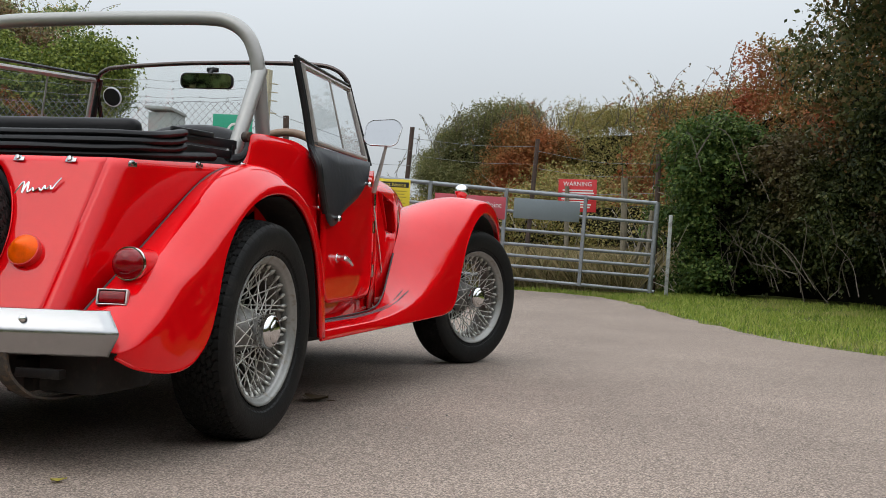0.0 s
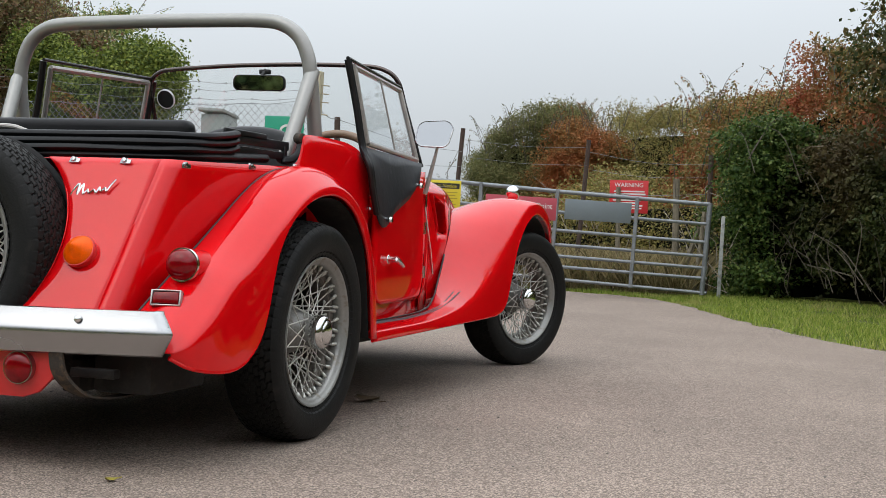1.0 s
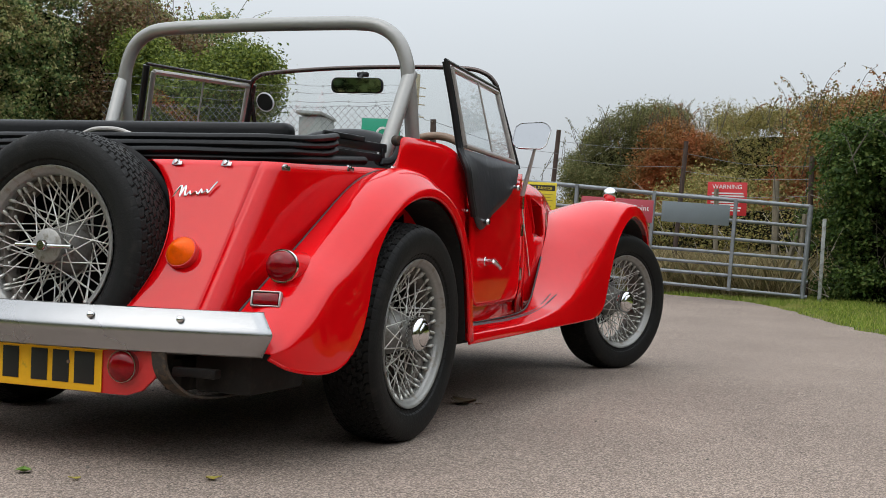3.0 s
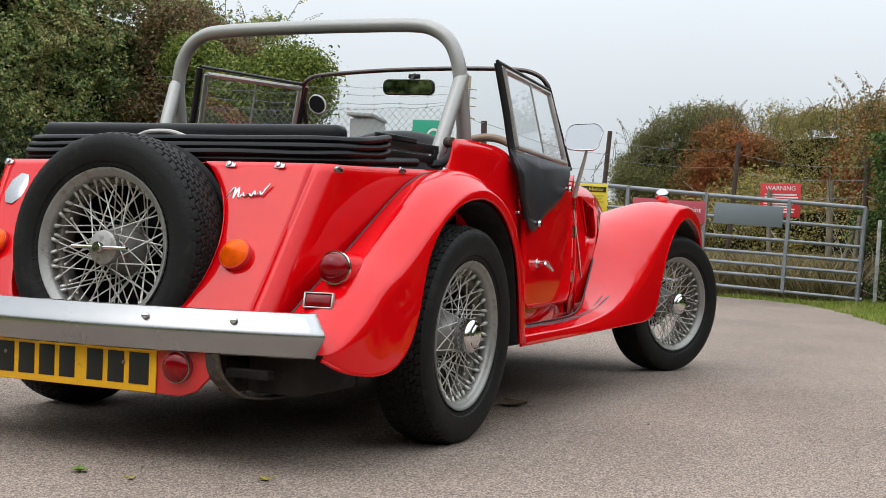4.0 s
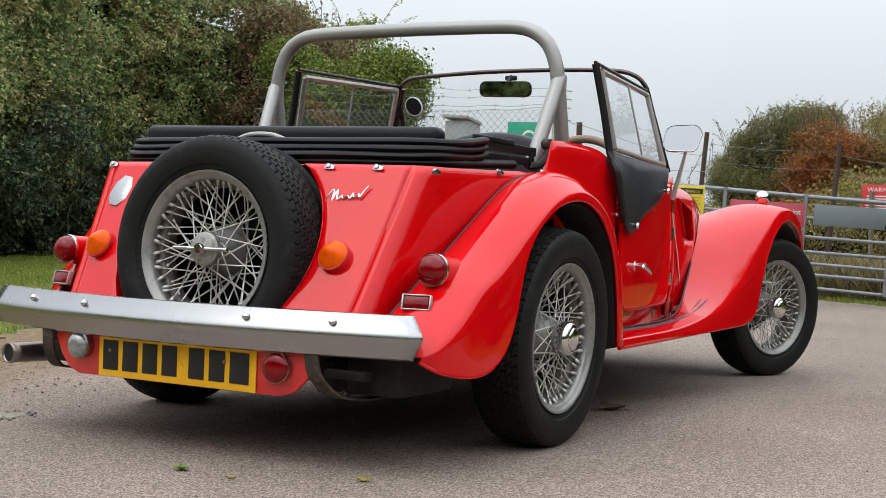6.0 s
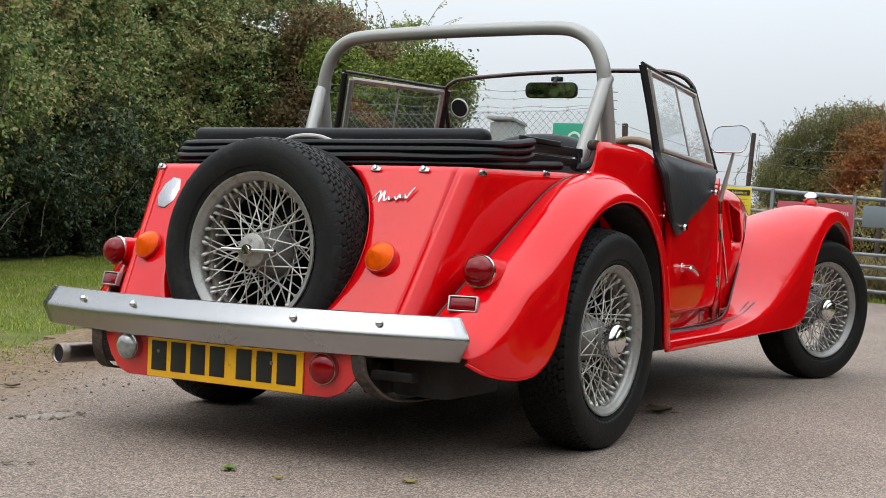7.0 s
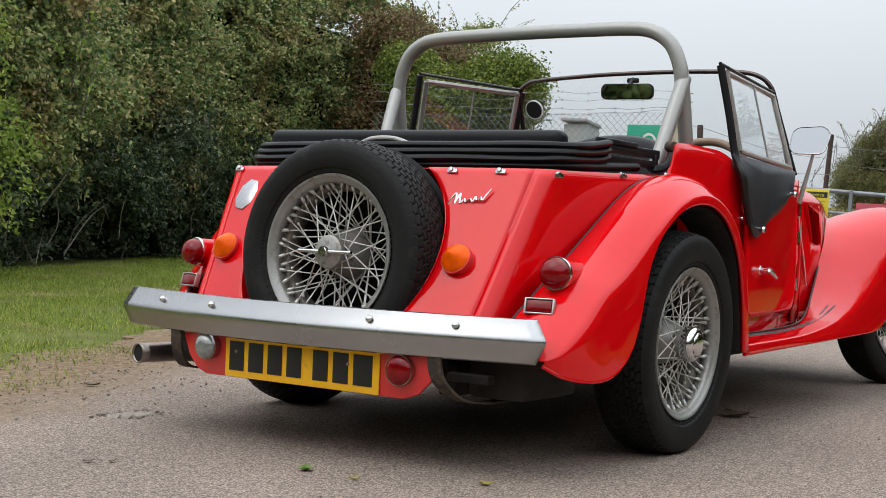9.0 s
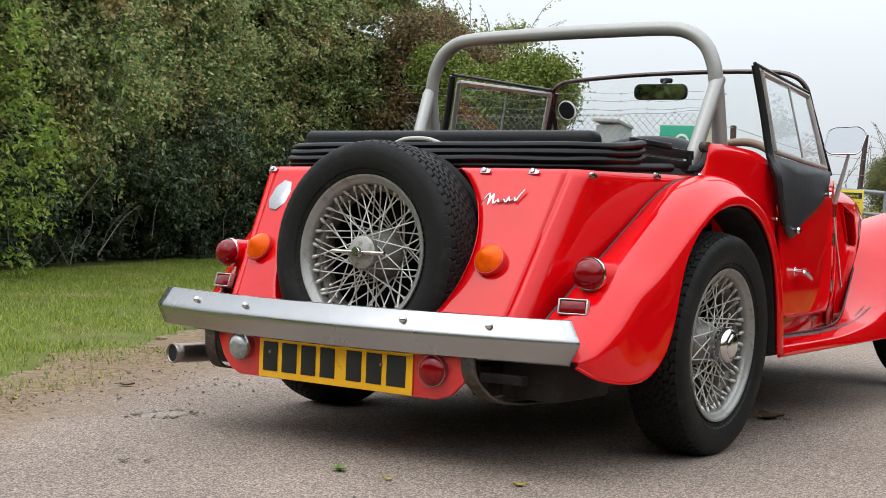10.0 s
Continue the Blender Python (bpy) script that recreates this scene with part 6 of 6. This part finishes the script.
for s, zt, zb, lean in ((0.02, 1.12, 0.22, 0.02), (0.57, 1.10, 0.19, 0.03), (1.345, 1.055, 0.13, 0.045), (2.145, 1.005, 0.09, 0.04), (2.865, 0.965, 0.045, 0.05)):
    part("stile", moved(tube([on_gate(s, zt, 0.012), on_gate(s - lean, zb, 0.012)], 0.024, 4), Matrix.Identity(4)) if s < 2.8 else tube([on_gate(s, zt), on_gate(s - lean, zb)], 0.026, 12), GALV, gate, "galvanised upright")


def text_mesh(body, size):
    cu = bpy.data.curves.new("lettering", "FONT")
    cu.body, cu.size, cu.extrude, cu.align_x, cu.align_y = body, size, 0.001, "CENTER", "CENTER"
    tmp = bpy.data.objects.new("lettering", cu)
    scene.collection.objects.link(tmp)
    me = bpy.data.meshes.new_from_object(tmp.evaluated_get(bpy.context.evaluated_depsgraph_get()))
    bpy.data.objects.remove(tmp)
    bm = bmesh.new()
    bm.from_mesh(me)
    bpy.data.meshes.remove(me)
    return bm


def sign(name, label, corner, width, height, material, yaw, tilt=0.0, thick=0.004, bevel=0.001):
    """A flat board whose upper left corner is at corner; local x right, z up, front towards -y."""
    ob = part(name, slab([(0, -height), (width, -height), (width, 0), (0, 0)], thick, bevel), material, None, label, category="sign")
    ob.matrix_basis = Matrix.Translation(corner) @ pose(0, 0, 0, 0, tilt, yaw)
    return ob


def letter(board, body, size, x, z, material, label=""):
    return part("lettering", moved(text_mesh(body, size), Matrix.Translation((x, -0.003, z)) @ pose(0, 0, 0, 90)), material, board, label or "lettering on the sign", smooth=False)


def bars(board, rows, material):
    for x0, x1, z, h in rows:
        part("text_bar", rbox((x1 - x0, 0.002, h), ((x0 + x1) / 2, -0.002, z), 0), material, board, "line of unreadable small print", smooth=False)


YAW = math.degrees(math.atan2(0.226, 0.974))
warn = sign("warning_sign", "red metal warning sign with white lettering on wooden stakes", (-0.885, 11.5, 1.238), 0.440, 0.37, SIGN_RED, 0, 0)
letter(warn, "WARNING", 0.068, 0.22, -0.055, SIGN_WHITE)
bars(warn, [(0.05, 0.40, -0.125, 0.016), (0.05, 0.41, -0.155, 0.016), (0.04, 0.36, -0.225, 0.016), (0.04, 0.34, -0.255, 0.016), (0.24, 0.38, -0.285, 0.016), (0.26, 0.37, -0.315, 0.016)], SIGN_WHITE)
pink = sign("faded_red_sign", "faded red board fixed to the gate rails", on_gate(0.62, 0.985, 0.030), 0.72, 0.225, SIGN_PINK, YAW, 2.0)
letter(pink, "Point", 0.075, 0.60, -0.085, SIGN_WHITE)
bars(pink, [(0.06, 0.46, -0.085, 0.05)], SIGN_WHITE)
sign("blank_sign", "blank grey sign board fixed to the gate", on_gate(1.425, 0.962, 0.032), 0.665, 0.205, SIGN_GREY, YAW, 2.2)
yel = sign("notice_board", "yellow notice board with black heading on the gate", on_gate(0.0, 1.112, 0.032), 0.365, 0.33, SIGN_YELLOW, YAW, 1.0)
part("heading_panel", rbox((0.32, 0.002, 0.055), (0.19, -0.002, -0.055), 0), SIGN_BLACK, yel, "black heading panel", smooth=False)
letter(yel, "port Notice", 0.052, 0.195, -0.056, SIGN_YELLOW)
bars(yel, [(0.05, 0.33, -0.12, 0.010), (0.05, 0.31, -0.15, 0.010), (0.05, 0.33, -0.18, 0.010), (0.05, 0.29, -0.21, 0.010), (0.05, 0.32, -0.24, 0.010)], node_mat("olive_print", (0.40, 0.32, 0.03), 0.5))


def post(name, label, top, foot, r, material, sides=8, category="fence post", flat_top=True):
    ob = part(name, tube([foot, ((top[0] + foot[0]) / 2 + 0.006, (top[1] + foot[1]) / 2, (top[2] + foot[2]) / 2), top], (r * 1.08, r), sides, 6), material, None, label, category=category)
    return ob


post("fence_post", "thin dark rusty fence post with wires", (-1.145, 11.5, 1.69), (-1.27, 11.5, -0.05), 0.026, RUSTY)
post("fence_post", "dark rusty steel fence post beside the notice board", (-2.18, 10.04, 1.69), (-2.32, 10.04, -0.05), 0.027, RUSTY, 6)
post("fence_post", "dark slender post in the ivy beside the gate", (0.255, 11.4, 1.53), (0.235, 11.4, -0.05), 0.028, RUSTY)
post("wooden_stake", "weathered wooden stake under the warning sign", (-0.780, 11.47, 1.16), (-0.765, 11.47, -0.05), 0.028, OLD_WOOD, 6, "stake")
post("wooden_stake", "weathered round wooden fence stake", (-0.149, 11.6, 1.27), (-0.137, 11.6, -0.05), 0.036, OLD_WOOD, 8, "stake")
post("wooden_stake", "leaning weathered wooden brace behind the gate", (0.17, 11.3, 0.74), (-0.10, 11.3, -0.05), 0.030, OLD_WOOD, 6, "stake")
post("wooden_stake", "short upright wooden stake behind the gate end", (0.245, 11.1, 0.90), (0.150, 11.1, -0.05), 0.026, OLD_WOOD, 6, "stake")
wp = part("white_post", rbox((0.038, 0.038, 0.90), (0, 0, 0.40), 0.005), WHITE_POST, None, "flaking white square gate post in the ivy", category="gate post")
wp.matrix_basis = pose(0.455, 10.86, 0, 0, 1.5, 10)

# chain-link fence with barbed wire, seen through the windscreen
FY = 4.6
tan_post = part("concrete_post", merged(rbox((0.06, 0.06, 1.66), (0, 0, 0.78), 0.006), *[tube([(0.03, 0, z), (0.085, 0, z - 0.004)], 0.004, 5) for z in (1.52, 1.465, 1.41, 1.33)]), CONCRETE, None, "pale concrete fence post with wire ends", category="fence post")
tan_post.matrix_basis = pose(-1.462, FY, 0, 0, 2, 0)
link = thing("chain_link_fence", "galvanised chain-link fence strung between concrete posts", "fence")
x0, x1, zt, pitch = -3.9, -1.48, 1.405, 0.052
WIRE = node_mat("grey_fence_wire", (0.22, 0.23, 0.235), 0.5, 0.6, vary=0.1)
cols = int((x1 - x0) / pitch)
for way in (0, 1):
    wires = []
    for k in range(-28, cols + 1):
        pts, n = [], int(1.33 / (pitch / 2))
        a = x0 + k * pitch
        z = zt
        for j in range(n + 1):
            xx = a + (j if way == 0 else n - j) * pitch / 2
            if x0 <= xx <= x1:
                pts.append((xx, FY + (0.004 if (j + way) % 2 else -0.004), zt - j * pitch / 2 + 0.01 * math.sin(xx * 1.3)))
        if len(pts) > 1:
            wires.append(tube(pts, 0.0014, 4, caps=False))
    part("mesh_wire", merged(*wires), WIRE, link, "woven diagonal wires")
for zl, zr in ((1.64, 1.53), (1.585, 1.478), (1.51, 1.424), (1.424, 1.408)):
    path = [(x0 + (x1 - x0) * k / 24, FY, zl + (zr - zl) * k / 24 - 0.03 * math.sin(math.pi * k / 24) + 0.006 * math.sin(k * 1.7)) for k in range(25)]
    w = part("barbed_wire", tube(path, 0.0013, 5), WIRE, link, "rusty barbed wire strand" if zl > 1.4 else "top tension wire")
    if zl > 1.4:
        for k in range(2, 24, 2):
            q = Vector(path[k])
            part("barb", merged(tube([q + Vector((-0.008, 0, 0.010)), q + Vector((0.008, 0, -0.010))], 0.0012, 4), tube([q + Vector((-0.008, 0, -0.009)), q + Vector((0.008, 0, 0.009))], 0.0012, 4)), WIRE, w)
green = sign("green_sign", "green sign with a white round symbol on the fence", (-1.768, FY - 0.03, 1.315), 0.285, 0.25, SIGN_GREEN, 0, 1.5)
part("symbol_ring", moved(lathe([(0.036, 0.002), (0.052, 0.002), (0.052, 0.0), (0.036, 0.0)], 28), Matrix.Translation((0.160, -0.001, -0.105)) @ facing((0, -1, 0))), SIGN_WHITE, green, "white ring symbol")
cab = thing("equipment_cabinet", "small grey metal cabinet with a sloping lid behind the fence", "cabinet")
part("cabinet_body", rbox((0.180, 0.20, 1.35), (-2.315, 4.95, 0.675), 0.006), BOX_GREY, cab, "grey painted cabinet body")
part("lid", moved(rbox((0.205, 0.24, 0.022), (0, 0, 0), 0.005), pose(-2.315, 4.94, 1.362, -8, 3, 0)), BOX_GREY, cab, "pale overhanging lid")

short = post("fence_post", "short rusty angle-iron post with a loose wire", (-1.872, 6.0, 1.435), (-1.86, 6.0, -0.05), 0.024, RUSTY, 4)
wire_fence = thing("wire_fence", "plain strained wire fence running to the gate", "fence")
for k, (a, b, sag) in enumerate((((-1.39, FY, 1.36), (-1.872, 6.0, 1.42), 0.02), ((-1.872, 6.0, 1.42), (-2.18, 10.04, 1.44), 0.05), ((-1.39, FY, 1.10), (-2.18, 10.04, 1.28), 0.03), ((-1.39, FY, 0.90), (-2.18, 10.04, 1.08), 0.03), ((-2.18, 10.04, 1.57), (-1.145, 11.5, 1.60), 0.03), ((-1.145, 11.5, 1.55), (0.255, 11.4, 1.42), 0.05), ((-1.145, 11.5, 1.35), (0.255, 11.4, 1.28), 0.04), ((-1.145, 11.5, 1.1), (0.255, 11.4, 1.1), 0.03), ((-2.18, 10.04, 1.39), (-1.145, 11.5, 1.4), 0.03))):
    a, b = Vector(a), Vector(b)
    part("strand", tube([a, (a + b) / 2 - Vector((0, 0, sag)), b], 0.0022, 5, 16), WIRE, wire_fence, "grey wire strand")

# ---- small things on the road ----
def fallen_leaf(name, label, at, size, material, seed):
    rnd = random.Random(seed)
    rows = []
    for i in range(7):
        u = -1 + 2 * i / 6
        w = (1 - u * u) ** 0.6 * 0.45 * (1 + 0.25 * rnd.uniform(-1, 1))
        rows.append([Vector((u * size / 2, v * w * size, size * (0.10 * abs(v) + 0.10 * u * u + rnd.uniform(0, 0.05)) + 0.002)) for v in (-1, -0.5, 0, 0.5, 1)])
    bm = merged(grid(rows), tube([(size * 0.48, 0, 0.006), (size * 0.75, size * 0.05, 0.008)], 0.0012, 4))
    ob = part(name, bm, material, None, label, solid=0.0006, category="leaf")
    ob.matrix_basis = pose(at[0], at[1], 0.001, 0, 0, rnd.uniform(0, 360))
    return ob


fallen_leaf("fallen_leaf", "small yellow leaf lying on the asphalt", (0.562, -0.776), 0.030, FALLEN, 1)
fallen_leaf("fallen_leaf", "green leaf lying on the asphalt behind the car", (0.160, -0.940), 0.040, FALLEN_GREEN, 2)
fallen_leaf("fallen_leaf", "small yellow-green leaf on the asphalt", (0.312, -0.945), 0.022, FALLEN, 3)
brown = fallen_leaf("fallen_leaf", "curled brown leaf beside the rear wheel", (0.535, 0.835), 0.095, FALLEN_BROWN, 4)
brown.matrix_basis = pose(0.535, 0.825, 0.001, 0, 0, -12)
rnd = random.Random(8)
pebble_bm = bmesh.new()
bmesh.ops.create_icosphere(pebble_bm, subdivisions=1, radius=1)
for v in pebble_bm.verts:
    v.co *= rnd.uniform(0.75, 1.2)
pebble_me = bpy.data.meshes.new("pebble")
pebble_bm.to_mesh(pebble_me)
pebble_bm.free()
pebble_me.materials.append(STONE)
grit = thing("loose_grit", "scattered small dark stones on the asphalt", "grit", kind="stuff")
for k in range(240):
    if k < 90:
        x, y, r = rnd.uniform(-2.3, -0.9), rnd.uniform(-1.6, 0.8), rnd.uniform(0.003, 0.009)
    else:
        x, y, r = rnd.uniform(-1.0, 3.2), rnd.uniform(-1.6, 4.0), rnd.uniform(0.002, 0.0045)
    o = new("pebble", pebble_me)
    o.parent = grit
    o.matrix_basis = Matrix.Translation((x, y, r * 0.35)) @ pose(0, 0, 0, rnd.uniform(0, 360), 0, rnd.uniform(0, 360)) @ Matrix.Diagonal((r, r * rnd.uniform(0.6, 1), r * 0.6, 1))

# leaf litter and crumbs of soil along the verge
rng = np.random.default_rng(77)
k = rng.integers(70, 150, 5200)
edge = np.array(left_pts)[k]
off = rng.normal(size=(5200, 2)) * 0.16 + np.array([0.16, 0.05]) + rng.random((5200, 1)) ** 2 * np.array([[0.55, 0.2]])
spot = np.c_[edge + off, np.full(5200, 0.0025)]
spot = spot[fuzz(spot, 3.0, 78) > 0.42]
LITTER = leaf_mat("dead_leaf_litter", [(0.07, 0.050, 0.030), (0.15, 0.105, 0.062), (0.26, 0.19, 0.115), (0.40, 0.31, 0.19)], None, rough=0.85, through=0.1)
quads("leaf_litter", leaves(rng, spot, np.tile([0.0, 0.0, 1.0], (len(spot), 1)), (0.005, 0.014), 0.25, 0.6), LITTER, label="brown dead leaf litter on the trodden soil", category="leaf litter", kind="stuff")

# a small pothole: broken pale crumbs round a black disc that paints a hollow's shade
hole = thing("pothole", "small broken patch of pale crumbled asphalt", "pothole")
CRUMB = node_mat("pale_crumbled_asphalt", (0.30, 0.26, 0.22), 0.95, vary=0.5, scale=90, spec=0.1, bump=0.8, bump_scale=150)
hollow = []
for j in range(25):
    a = 2 * math.pi * j / 24
    w = 1 + 0.3 * noise.noise(Vector((math.cos(a) * 1.7, math.sin(a) * 1.7, 3)))
    hollow.append([Vector((math.cos(a) * 0.040 * w * r, math.sin(a) * 0.075 * w * r, z)) for r, z in ((0.0, 0.0015), (0.55, 0.0016), (0.75, 0.003), (0.9, 0.0045), (1.0, 0.003), (1.1, -0.001))])
part("broken_edge", grid(hollow), CRUMB, hole, "pale broken asphalt edge")
# the disc lies on top; only its black colour suggests depth and shade
part("hollow", moved(lathe([(0.0, 0.0), (0.4, 0.0), (0.5, -0.001)], 14), Matrix.Diagonal((0.03, 0.075, 1, 1)) @ pose(0.01, 0.012, 0.0040) @ facing((0, 0, 1))), CHASSIS, hole, "flat black disc painting the shade of a hollow")
crumb_me = pebble_me.copy()
crumb_me.materials[0] = CRUMB
for j in range(46):
    a, d = rnd.uniform(0, 2 * math.pi), rnd.uniform(0.5, 1.7)
    r = rnd.uniform(0.003, 0.009)
    o = new("crumb", crumb_me)
    o.parent = hole
    o.matrix_basis = Matrix.Translation((math.cos(a) * 0.045 * d, math.sin(a) * 0.085 * d, r * 0.4)) @ pose(0, 0, 0, rnd.uniform(0, 360), 0, rnd.uniform(0, 360)) @ Matrix.Diagonal((r, r * 0.8, r * 0.6, 1))
hole.matrix_basis = pose(-0.757, -0.640, 0, 0, 0, -10)
fallen_leaf("fallen_leaf", "dry brown leaf lying on the trodden soil", (-1.33, -0.29), 0.055, FALLEN_BROWN, 12)
fallen_leaf("fallen_leaf", "small reddish brown leaf on the asphalt", (-0.262, -1.235), 0.022, FALLEN_BROWN, 13)
fallen_leaf("fallen_leaf", "small reddish brown leaf on the asphalt", (-0.224, -1.195), 0.018, FALLEN_BROWN, 14)
fallen_leaf("fallen_leaf", "small yellow leaf on the trodden soil", (-1.29, -0.775), 0.022, FALLEN, 15)
